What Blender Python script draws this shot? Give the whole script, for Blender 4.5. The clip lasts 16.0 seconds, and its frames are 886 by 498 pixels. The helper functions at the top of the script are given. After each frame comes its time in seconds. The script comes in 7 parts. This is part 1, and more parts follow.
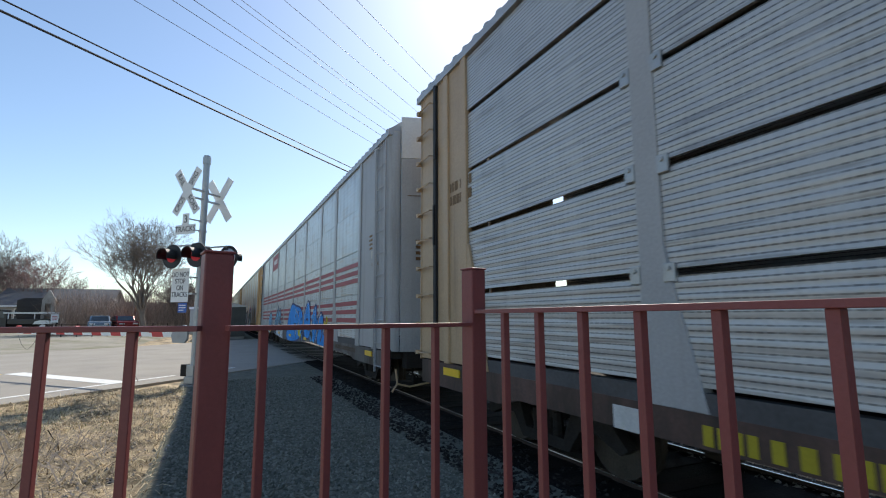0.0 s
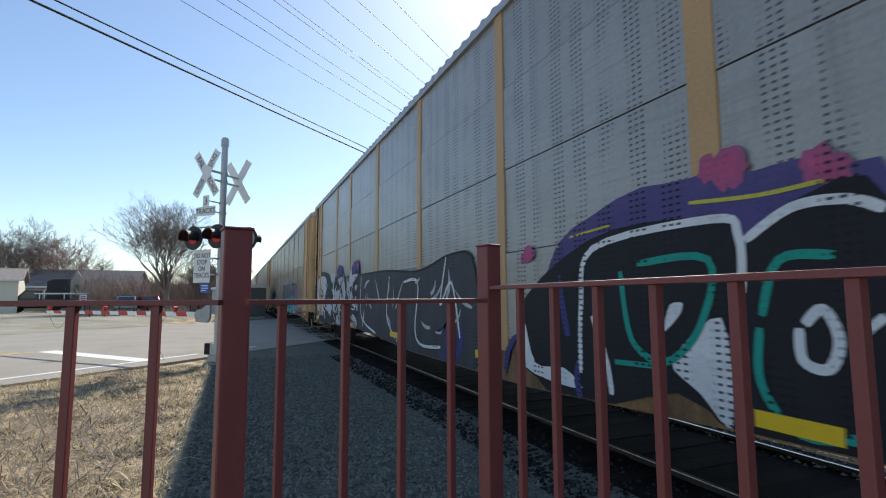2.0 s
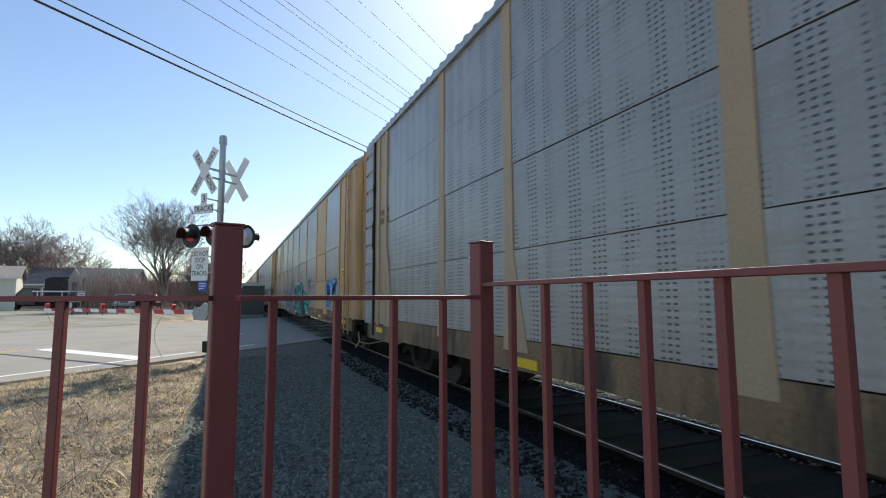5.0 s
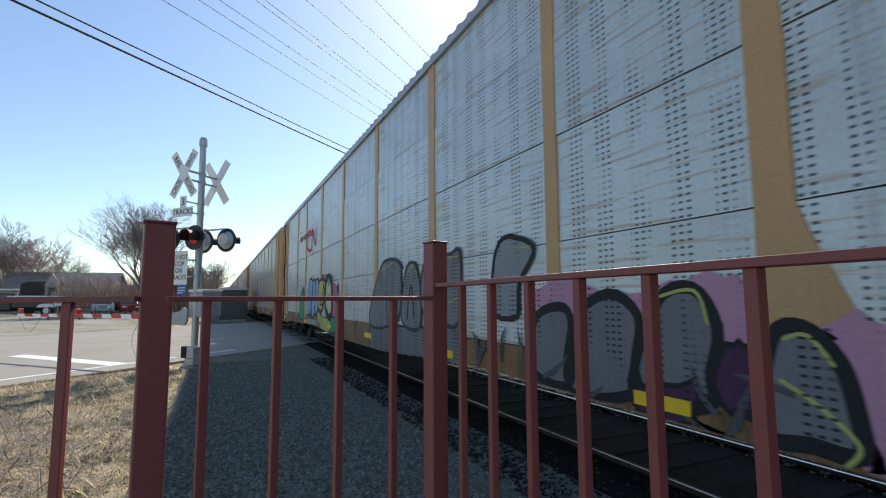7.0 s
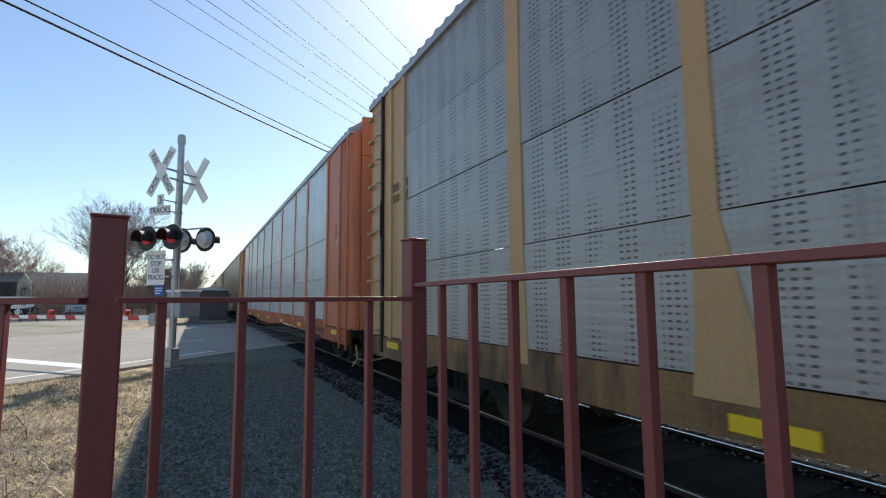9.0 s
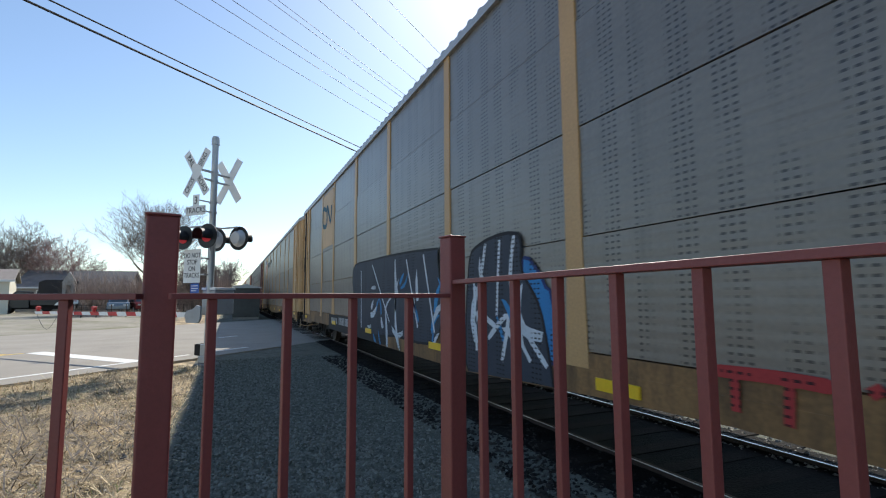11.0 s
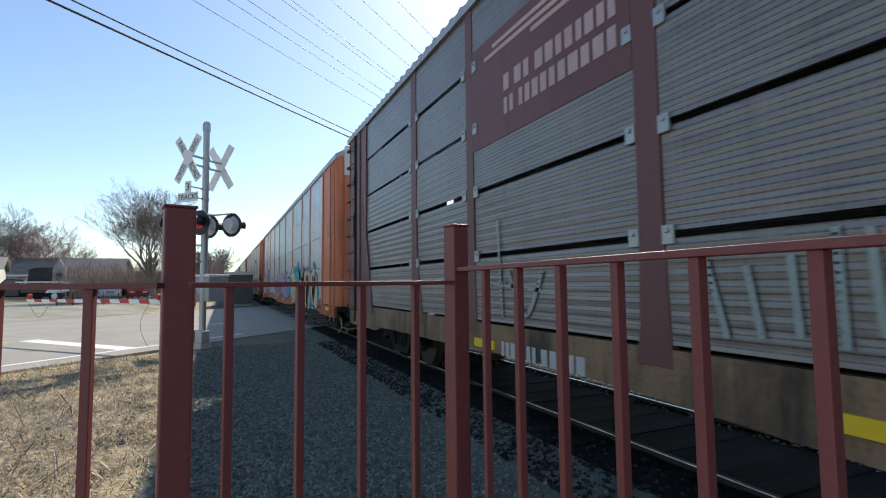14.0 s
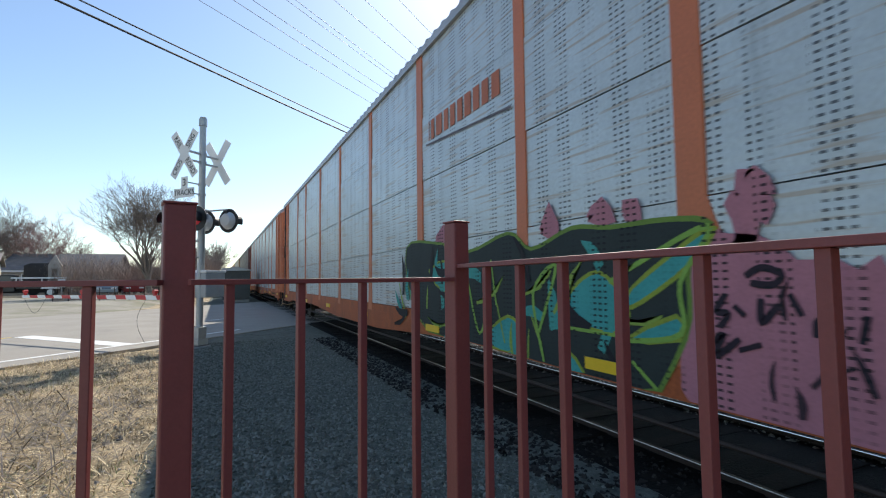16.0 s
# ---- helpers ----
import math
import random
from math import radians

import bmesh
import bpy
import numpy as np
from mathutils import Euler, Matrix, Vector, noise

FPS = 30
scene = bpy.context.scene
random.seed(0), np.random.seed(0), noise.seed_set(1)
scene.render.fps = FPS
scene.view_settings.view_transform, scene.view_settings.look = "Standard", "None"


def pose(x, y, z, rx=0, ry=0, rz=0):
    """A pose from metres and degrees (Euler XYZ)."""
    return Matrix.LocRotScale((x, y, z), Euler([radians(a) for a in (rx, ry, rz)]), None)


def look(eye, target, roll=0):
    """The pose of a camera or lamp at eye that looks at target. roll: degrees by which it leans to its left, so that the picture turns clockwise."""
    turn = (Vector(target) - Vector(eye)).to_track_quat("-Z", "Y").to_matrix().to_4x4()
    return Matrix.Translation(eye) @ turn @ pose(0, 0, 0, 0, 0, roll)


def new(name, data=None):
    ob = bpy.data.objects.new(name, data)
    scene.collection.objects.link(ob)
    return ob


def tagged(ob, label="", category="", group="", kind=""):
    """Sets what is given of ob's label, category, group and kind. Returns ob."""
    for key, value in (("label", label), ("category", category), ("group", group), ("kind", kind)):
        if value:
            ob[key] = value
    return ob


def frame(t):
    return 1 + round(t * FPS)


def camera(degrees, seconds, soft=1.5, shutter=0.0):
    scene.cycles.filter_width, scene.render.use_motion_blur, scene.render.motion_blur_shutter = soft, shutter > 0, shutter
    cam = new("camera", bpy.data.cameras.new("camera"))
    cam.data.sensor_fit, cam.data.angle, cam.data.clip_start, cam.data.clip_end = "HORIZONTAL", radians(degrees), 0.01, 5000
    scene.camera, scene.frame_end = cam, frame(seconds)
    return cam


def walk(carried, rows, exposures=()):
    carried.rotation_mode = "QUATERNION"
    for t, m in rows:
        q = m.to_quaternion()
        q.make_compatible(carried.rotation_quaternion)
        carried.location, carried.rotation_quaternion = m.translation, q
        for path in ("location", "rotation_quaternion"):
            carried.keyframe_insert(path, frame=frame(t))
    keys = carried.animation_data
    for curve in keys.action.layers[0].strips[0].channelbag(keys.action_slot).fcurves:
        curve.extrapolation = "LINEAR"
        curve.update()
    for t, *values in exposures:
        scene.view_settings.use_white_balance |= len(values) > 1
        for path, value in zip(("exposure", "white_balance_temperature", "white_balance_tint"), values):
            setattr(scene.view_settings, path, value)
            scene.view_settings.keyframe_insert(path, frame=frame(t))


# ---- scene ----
# ---- camera ----
cam = camera(83.9, 16.0, soft=1.1, shutter=0.035)
PATH = [
    (0, (-0.057, -0.043, 1.76), (0.773, 1.756, 2.032), -0.2),
    (0.5, (-0.057, -0.037, 1.752), (0.755, 1.773, 2.006), 0.0),
    (1, (-0.054, -0.046, 1.751), (0.734, 1.778, 1.985), -0.0),
    (1.5, (-0.053, -0.045, 1.752), (0.718, 1.788, 1.967), -0.2),
    (2, (-0.055, -0.047, 1.75), (0.716, 1.788, 1.945), -0.2),
    (2.5, (-0.046, -0.046, 1.746), (0.723, 1.791, 1.932), -0.3),
    (3, (-0.041, -0.044, 1.748), (0.719, 1.797, 1.928), -0.1),
    (5.5, (-0.043, -0.053, 1.746), (0.748, 1.773, 1.943), -0.1),
    (6, (-0.022, -0.052, 1.746), (0.789, 1.764, 1.952), -0.2),
    (6.5, (-0.004, -0.044, 1.747), (0.806, 1.773, 1.953), -0.5),
    (7, (0.034, -0.06, 1.74), (0.861, 1.75, 1.944), -0.3),
    (7.5, (0.047, -0.029, 1.743), (0.92, 1.759, 1.948), -0.4),
    (8, (0.065, -0.022, 1.743), (0.969, 1.749, 1.955), -0.3),
    (10.5, (0.066, 0.001, 1.737), (0.881, 1.817, 1.927), -0.4),
    (11, (0.044, -0.003, 1.739), (0.831, 1.825, 1.935), -0.3),
    (11.5, (0.015, -0.008, 1.746), (0.785, 1.827, 1.943), -0.5),
    (12, (0.007, -0.017, 1.745), (0.779, 1.818, 1.937), -0.4),
    (12.5, (0.008, -0.024, 1.745), (0.798, 1.806, 1.918), -0.3),
    (13, (0.009, -0.022, 1.742), (0.811, 1.804, 1.897), -0.6),
    (13.5, (0.009, -0.024, 1.742), (0.818, 1.799, 1.888), -0.5),
    (14, (0.009, -0.026, 1.742), (0.823, 1.795, 1.88), -0.6),
    (14.5, (0.009, -0.021, 1.742), (0.826, 1.799, 1.879), -0.5),
    (15, (0.006, -0.023, 1.741), (0.823, 1.797, 1.877), -0.4),
    (15.5, (0.005, -0.023, 1.74), (0.824, 1.797, 1.872), -0.4),
    (16, (0.004, -0.02, 1.744), (0.829, 1.798, 1.865), -0.6),
]
walk(cam, [(t, look(eye, to, lean)) for t, eye, to, lean in PATH], [(0, 0.24), (8, 0.26), (11, 0.30), (16, 0.35)])

# ---- light ----
SUN_AZ, SUN_EL = 32.5, 40.0
world = bpy.data.worlds.new("world")
scene.world = world
world.use_nodes = True
_nt = world.node_tree
_sky = _nt.nodes.new("ShaderNodeTexSky")
_sky.sky_type = "NISHITA"
_sky.sun_disc = False
_sky.sun_elevation = radians(SUN_EL)
_sky.sun_rotation = radians(SUN_AZ)
_sky.air_density, _sky.dust_density, _sky.ozone_density = 1.0, 0.45, 1.0
_bg = _nt.nodes["Background"]
_tint = _nt.nodes.new("ShaderNodeMix")
_tint.data_type, _tint.blend_type = "RGBA", "MULTIPLY"
_tint.inputs["Factor"].default_value = 1.0
_tint.inputs["B"].default_value = (0.925, 0.99, 1.035, 1)
_nt.links.new(_sky.outputs[0], _tint.inputs["A"])
_nt.links.new(_tint.outputs["Result"], _bg.inputs[0])
_bg.inputs[1].default_value = 0.136
_sd = bpy.data.lights.new("sun", "SUN")
_sd.energy, _sd.angle, _sd.color = 4.3, radians(0.5), (1.0, 0.94, 0.84)
sun = new("sun", _sd)
_az, _el = radians(SUN_AZ), radians(SUN_EL)
_dir = Vector((math.sin(_az) * math.cos(_el), math.cos(_az) * math.cos(_el), math.sin(_el)))
sun.matrix_world = look(_dir * 60, (0, 0, 0))


# ---- materials ----
def mat(name, col, rough=0.6, metal=0.0, var=0.25, scale=3.0, fine=60.0, bump=0.1, dark=None, amount=0.0,
        streak=0.0, spec=0.5, obj_var=0.0):
    """Noise-varied surface: large stains, fine grain, optional second colour in patches and vertical streaks."""
    m = bpy.data.materials.new(name)
    m.use_nodes = True
    nt = m.node_tree
    n, l = nt.nodes, nt.links
    b = n["Principled BSDF"]
    b.inputs["Roughness"].default_value = rough
    b.inputs["Metallic"].default_value = metal
    b.inputs["Specular IOR Level"].default_value = spec
    tc = n.new("ShaderNodeTexCoord")
    big = n.new("ShaderNodeTexNoise")
    big.inputs["Scale"].default_value = scale
    big.inputs["Detail"].default_value = 5
    sm = n.new("ShaderNodeTexNoise")
    sm.inputs["Scale"].default_value = fine
    sm.inputs["Detail"].default_value = 3
    l.new(tc.outputs["Object"], big.inputs["Vector"])
    l.new(tc.outputs["Object"], sm.inputs["Vector"])
    ad = n.new("ShaderNodeMath")
    ad.operation = "ADD"
    l.new(big.outputs["Fac"], ad.inputs[0])
    l.new(sm.outputs["Fac"], ad.inputs[1])
    last = ad.outputs[0]
    if obj_var:
        oi = n.new("ShaderNodeObjectInfo")
        mo = n.new("ShaderNodeMath")
        mo.operation = "MULTIPLY_ADD"
        mo.inputs[1].default_value = obj_var
        l.new(oi.outputs["Random"], mo.inputs[0])
        l.new(last, mo.inputs[2])
        last = mo.outputs[0]
    mr = n.new("ShaderNodeMapRange")
    mr.inputs["From Min"].default_value = 0.6
    mr.inputs["From Max"].default_value = 1.4 + obj_var
    mr.inputs["To Min"].default_value = 1 - var
    mr.inputs["To Max"].default_value = 1 + var
    l.new(last, mr.inputs["Value"])
    mix = n.new("ShaderNodeMix")
    mix.data_type = "RGBA"
    mix.blend_type = "MULTIPLY"
    mix.inputs["Factor"].default_value = 1.0
    mix.inputs["A"].default_value = (*col, 1)
    l.new(mr.outputs[0], mix.inputs["B"])
    out = mix.outputs["Result"]
    if dark is not None:
        pn = n.new("ShaderNodeTexNoise")
        pn.inputs["Scale"].default_value = scale * 0.6
        pn.inputs["Detail"].default_value = 8
        pn.inputs["Roughness"].default_value = 0.7
        if streak:
            mp = n.new("ShaderNodeMapping")
            mp.inputs["Scale"].default_value = (streak, streak, 0.35)
            l.new(tc.outputs["Object"], mp.inputs["Vector"])
            l.new(mp.outputs[0], pn.inputs["Vector"])
        else:
            l.new(tc.outputs["Object"], pn.inputs["Vector"])
        pr = n.new("ShaderNodeMapRange")
        pr.inputs["From Min"].default_value = 0.62 - amount * 0.3
        pr.inputs["From Max"].default_value = 0.80 - amount * 0.3
        pr.inputs["To Max"].default_value = min(1.0, 0.4 + amount)
        l.new(pn.outputs["Fac"], pr.inputs["Value"])
        m2 = n.new("ShaderNodeMix")
        m2.data_type = "RGBA"
        l.new(pr.outputs[0], m2.inputs["Factor"])
        l.new(out, m2.inputs["A"])
        m2.inputs["B"].default_value = (*dark, 1)
        out = m2.outputs["Result"]
    l.new(out, b.inputs["Base Color"])
    if bump:
        bp = n.new("ShaderNodeBump")
        bp.inputs["Strength"].default_value = bump
        bp.inputs["Distance"].default_value = 0.02
        l.new(sm.outputs["Fac"], bp.inputs["Height"])
        l.new(bp.outputs[0], b.inputs["Normal"])
    return m


def math_node(nt, op, a, b=None, c=None):
    nd = nt.nodes.new("ShaderNodeMath")
    nd.operation = op
    for i, v in enumerate((a, b, c)):
        if v is None:
            continue
        if isinstance(v, (int, float)):
            nd.inputs[i].default_value = v
        else:
            nt.links.new(v, nd.inputs[i])
    return nd.outputs[0]


def slot_mask(nt, tc, group):
    """1 where a punched slot shows: columns of short slots, some of them clogged."""
    sp = nt.nodes.new("ShaderNodeSeparateXYZ")
    nt.links.new(tc.outputs["Object"], sp.inputs[0])
    y, z = sp.outputs["Y"], sp.outputs["Z"]
    fy = math_node(nt, "FRACT", math_node(nt, "DIVIDE", y, 0.066))
    fz = math_node(nt, "FRACT", math_node(nt, "DIVIDE", z, 0.050 if group > 0.1 else 0.042))
    hy = math_node(nt, "LESS_THAN", math_node(nt, "ABSOLUTE", math_node(nt, "SUBTRACT", fy, 0.5)), 0.30 if group > 0.1 else 0.44)
    hz = math_node(nt, "LESS_THAN", math_node(nt, "ABSOLUTE", math_node(nt, "SUBTRACT", fz, 0.5)), 0.17 if group > 0.1 else 0.13)
    cell = nt.nodes.new("ShaderNodeTexNoise")
    cell.inputs["Scale"].default_value = 1.0
    cell.inputs["Detail"].default_value = 0.0
    mp = nt.nodes.new("ShaderNodeMapping")
    mp.inputs["Scale"].default_value = (1, 1 / 0.36, 1 / 0.75)
    nt.links.new(tc.outputs["Object"], mp.inputs["Vector"])
    nt.links.new(mp.outputs[0], cell.inputs["Vector"])
    gy = math_node(nt, "FRACT", math_node(nt, "DIVIDE", y, group))
    g = math_node(nt, "GREATER_THAN", gy, 0.45 if group > 0.1 else -1.0)
    clog = nt.nodes.new("ShaderNodeMapRange")
    clog.inputs["From Min"].default_value = 0.40 if group > 0.1 else 0.2
    clog.inputs["From Max"].default_value = 0.52 if group > 0.1 else 0.4
    clog.inputs["To Min"].default_value = 0.15
    nt.links.new(cell.outputs["Fac"], clog.inputs["Value"])
    return math_node(nt, "MULTIPLY", math_node(nt, "MULTIPLY", hy, hz), math_node(nt, "MULTIPLY", g, math_node(nt, "MULTIPLY", clog.outputs[0], 0.88 if group > 0.1 else 0.72)))


def add_slots(m, group=0.36):
    """Lets the punched slots show through the surface's colour."""
    nt = m.node_tree
    b = nt.nodes["Principled BSDF"]
    src = b.inputs["Base Color"].links[0].from_socket
    tc = [x for x in nt.nodes if x.bl_idname == "ShaderNodeTexCoord"][0]
    mx = nt.nodes.new("ShaderNodeMix")
    mx.data_type = "RGBA"
    nt.links.new(slot_mask(nt, tc, group), mx.inputs["Factor"])
    nt.links.new(src, mx.inputs["A"])
    # no real openings: near-black colour stands for the unlit inside of the car
    mx.inputs["B"].default_value = (0.012, 0.013, 0.015, 1)
    nt.links.new(mx.outputs["Result"], b.inputs["Base Color"])
    return m


def screen_mat(name, col, rust, rust_amount, group=0.36, ribbed=0.0):
    """Galvanised rack screen: ribs, grime, rust along the slot rows, punched slots."""
    m = mat(name, col, rough=0.36, metal=0.15, spec=0.9, var=0.22, scale=1.3, fine=30, bump=0.05, dark=tuple(c * 0.55 for c in col), amount=0.22, streak=3.0,
            obj_var=0.3)
    nt = m.node_tree
    b = nt.nodes["Principled BSDF"]
    src = b.inputs["Base Color"].links[0].from_socket
    tc = [x for x in nt.nodes if x.bl_idname == "ShaderNodeTexCoord"][0]
    rn = nt.nodes.new("ShaderNodeTexNoise")
    mp = nt.nodes.new("ShaderNodeMapping")
    mp.inputs["Scale"].default_value = (1, 0.45, 9.0)
    rn.inputs["Scale"].default_value = 2.2
    rn.inputs["Detail"].default_value = 4
    nt.links.new(tc.outputs["Object"], mp.inputs["Vector"])
    nt.links.new(mp.outputs[0], rn.inputs["Vector"])
    rr = nt.nodes.new("ShaderNodeMapRange")
    rr.inputs["From Min"].default_value = 0.55
    rr.inputs["From Max"].default_value = 0.64
    rr.inputs["To Max"].default_value = rust_amount
    nt.links.new(rn.outputs["Fac"], rr.inputs["Value"])
    m1 = nt.nodes.new("ShaderNodeMix")
    m1.data_type = "RGBA"
    nt.links.new(rr.outputs[0], m1.inputs["Factor"])
    nt.links.new(src, m1.inputs["A"])
    m1.inputs["B"].default_value = (*rust, 1)
    nt.links.new(m1.outputs["Result"], b.inputs["Base Color"])
    sp = nt.nodes.new("ShaderNodeSeparateXYZ")
    nt.links.new(tc.outputs["Object"], sp.inputs[0])
    bp = nt.nodes.new("ShaderNodeBump")
    bp.inputs["Strength"].default_value = 0.06 + ribbed
    bp.inputs["Distance"].default_value = 0.01
    wv = math_node(nt, "SINE", math_node(nt, "MULTIPLY", sp.outputs["Z"], 2 * math.pi / 0.1))
    dn = nt.nodes.new("ShaderNodeTexNoise")
    dn.inputs["Scale"].default_value = 1.6
    nt.links.new(tc.outputs["Object"], dn.inputs["Vector"])
    nt.links.new(math_node(nt, "MULTIPLY_ADD", dn.outputs["Fac"], 6.0, wv), bp.inputs["Height"])
    nt.links.new(bp.outputs[0], b.inputs["Normal"])
    return add_slots(m, group)


M_FENCE = mat("oxblood_fence_paint", (0.20, 0.053, 0.052), 0.48, 0, 0.10, 14, 160, 0.05, (0.10, 0.035, 0.03), 0.03)
M_GROUND = mat("dry_grass_soil", (0.52, 0.40, 0.245), 0.95, 0, 0.6, 2.6, 30, 1.0, (0.085, 0.065, 0.035), 0.62)
M_BALLAST = mat("ballast_bed", (0.155, 0.16, 0.13), 0.95, 0, 0.4, 6, 40, 0.9, (0.03, 0.036, 0.037), 0.3)
M_ASPHALT = mat("worn_asphalt", (0.325, 0.295, 0.25), 0.9, 0, 0.16, 0.7, 160, 0.25, (0.20, 0.19, 0.17), 0.25)
M_LINE = mat("road_paint_white", (0.78, 0.77, 0.73), 0.7, 0, 0.14, 4, 50, 0.1, (0.4, 0.39, 0.37), 0.15)
M_YLINE = mat("road_paint_yellow", (0.72, 0.50, 0.12), 0.7, 0, 0.14, 4, 50, 0.1)
M_RAIL = mat("rail_steel_brown", (0.05, 0.032, 0.024), 0.7, 0.3, 0.3, 5, 40, 0.3)
M_RAILHEAD = mat("polished_rail_head", (0.90, 0.90, 0.90), 0.30, 0.9, 0.05, 5, 40, 0.03)
# creosote brown, darkened further for the shade under the train
M_TIE = mat("creosote_shaded_timber", (0.016, 0.013, 0.011), 0.9, 0, 0.35, 5, 40, 0.5)
M_DARK = mat("underframe_grime", (0.035, 0.032, 0.030), 0.8, 0.1, 0.35, 4, 40, 0.3)
M_STEEL = mat("worn_wheel_steel", (0.10, 0.085, 0.07), 0.5, 0.7, 0.25, 6, 40, 0.2)
M_GALV = mat("galvanised_steel", (0.40, 0.41, 0.41), 0.42, 0.55, 0.12, 8, 60, 0.05, (0.36, 0.36, 0.36), 0.2)
M_WHITE = mat("white_sign_sheeting", (0.80, 0.80, 0.78), 0.45, 0, 0.06, 6, 60, 0.02)
M_BLACK = mat("black_enamel", (0.015, 0.015, 0.016), 0.5, 0, 0.2, 8, 60, 0.05)
M_ROOF = mat("galvanised_roof", (0.42, 0.43, 0.44), 0.5, 0.45, 0.18, 2, 40, 0.08, (0.25, 0.22, 0.19), 0.2)
M_REFL = mat("yellow_reflector", (0.85, 0.55, 0.02), 0.35, 0, 0.08, 8, 60, 0.02)
M_LOT = mat("pale_gravel", (0.30, 0.275, 0.22), 0.95, 0, 0.3, 0.5, 30, 0.3, (0.16, 0.155, 0.075), 0.5)


def island_mat(name, c0, c1, rough=0.9):
    """A colour between two, different on every loose piece."""
    m = bpy.data.materials.new(name)
    m.use_nodes = True
    nt = m.node_tree
    b = nt.nodes["Principled BSDF"]
    b.inputs["Roughness"].default_value = rough
    gm = nt.nodes.new("ShaderNodeNewGeometry")
    mx = nt.nodes.new("ShaderNodeMix")
    mx.data_type = "RGBA"
    mx.inputs["A"].default_value = (*c0, 1)
    mx.inputs["B"].default_value = (*c1, 1)
    nt.links.new(gm.outputs["Random Per Island"], mx.inputs["Factor"])
    nt.links.new(mx.outputs["Result"], b.inputs["Base Color"])
    return m


M_STONE = island_mat("crushed_stone", (0.085, 0.093, 0.075), (0.27, 0.272, 0.23))
# oily stones, their colour lowered to carry the shade beside the train
M_STONEOIL_SHADED = island_mat("oily_shaded_stone", (0.012, 0.011, 0.010), (0.055, 0.05, 0.045))
M_STONE2 = island_mat("pale_crushed_stone", (0.16, 0.15, 0.14), (0.42, 0.40, 0.37))
M_STRAW = island_mat("dead_grass", (0.09, 0.062, 0.034), (0.86, 0.70, 0.44))
M_GREEN = island_mat("spring_grass", (0.10, 0.13, 0.035), (0.24, 0.26, 0.09))
M_TWIG = island_mat("fallen_twig", (0.10, 0.08, 0.065), (0.28, 0.24, 0.20))
M_BARK = mat("grey_brown_bark", (0.21, 0.17, 0.14), 0.9, 0, 0.3, 3, 30, 0.5)
M_TWIGS = island_mat("bare_twigs", (0.12, 0.10, 0.085), (0.33, 0.275, 0.24))
M_BRUSH = island_mat("brown_brush", (0.22, 0.165, 0.135), (0.46, 0.36, 0.30))
M_REDBUD = island_mat("budding_twigs", (0.22, 0.135, 0.12), (0.44, 0.29, 0.26))
M_LENS = mat("unlit_red_lens", (0.20, 0.012, 0.012), 0.25, 0, 0.1, 10, 60, 0.0)
M_GREYP = mat("weathered_grey_paint", (0.36, 0.37, 0.37), 0.5, 0.1, 0.12, 4, 50, 0.05, (0.24, 0.23, 0.21), 0.15)
M_LAMPBACK = mat("pale_lamp_back", (0.55, 0.57, 0.58), 0.4, 0.1, 0.12, 5, 50, 0.03)
M_GATERED = mat("gate_red", (0.50, 0.035, 0.035), 0.5, 0, 0.12, 5, 50, 0.02)
M_BLUE = mat("blue_notice", (0.03, 0.11, 0.42), 0.5, 0, 0.1, 5, 50, 0.02)
# hut colour lowered so its walls look turned away from the sun
M_HUT = mat("shaded_green_hut_paint", (0.07, 0.075, 0.07), 0.6, 0.1, 0.2, 3, 40, 0.1, (0.04, 0.04, 0.035), 0.3)
M_CONC = mat("concrete", (0.28, 0.27, 0.25), 0.9, 0, 0.2, 4, 50, 0.3)
M_CABLE = mat("black_cable", (0.02, 0.02, 0.022), 0.6, 0, 0.2, 5, 50, 0.0)
M_CREAM = mat("cream_siding", (0.72, 0.68, 0.55), 0.7, 0, 0.06, 2, 40, 0.05)
M_SHINGLE = mat("grey_brown_shingle", (0.24, 0.21, 0.19), 0.9, 0, 0.25, 3, 30, 0.3)
M_ROOFGREY = mat("weathered_grey_shingle", (0.13, 0.13, 0.135), 0.9, 0, 0.25, 2, 30, 0.3)
M_OLDWOOD = mat("weathered_boards", (0.40, 0.37, 0.33), 0.9, 0, 0.25, 3, 40, 0.3)
M_TARP = mat("black_tarp", (0.022, 0.023, 0.026), 0.6, 0, 0.25, 3, 40, 0.2)
M_GLASS = mat("dark_glass", (0.05, 0.07, 0.09), 0.08, 0, 0.1, 5, 40, 0.0)
M_CARBLUE = mat("grey_blue_car_paint", (0.25, 0.31, 0.36), 0.25, 0.4, 0.06, 5, 40, 0.0)
M_CARRED = mat("dark_red_car_paint", (0.30, 0.04, 0.04), 0.25, 0.3, 0.06, 5, 40, 0.0)
M_CARDARK = mat("black_car_paint", (0.03, 0.032, 0.036), 0.25, 0.2, 0.06, 5, 40, 0.0)
M_CARWHITE = mat("silver_car_paint", (0.62, 0.64, 0.66), 0.28, 0.3, 0.06, 5, 40, 0.0)
M_TYRE = mat("tyre_rubber", (0.02, 0.02, 0.021), 0.85, 0, 0.2, 8, 60, 0.1)


def glow_mat(name, col, strength):
    m = bpy.data.materials.new(name)
    m.use_nodes = True
    b = m.node_tree.nodes["Principled BSDF"]
    b.inputs["Base Color"].default_value = (*col, 1)
    b.inputs["Emission Color"].default_value = (*col, 1)
    b.inputs["Emission Strength"].default_value = strength
    return m


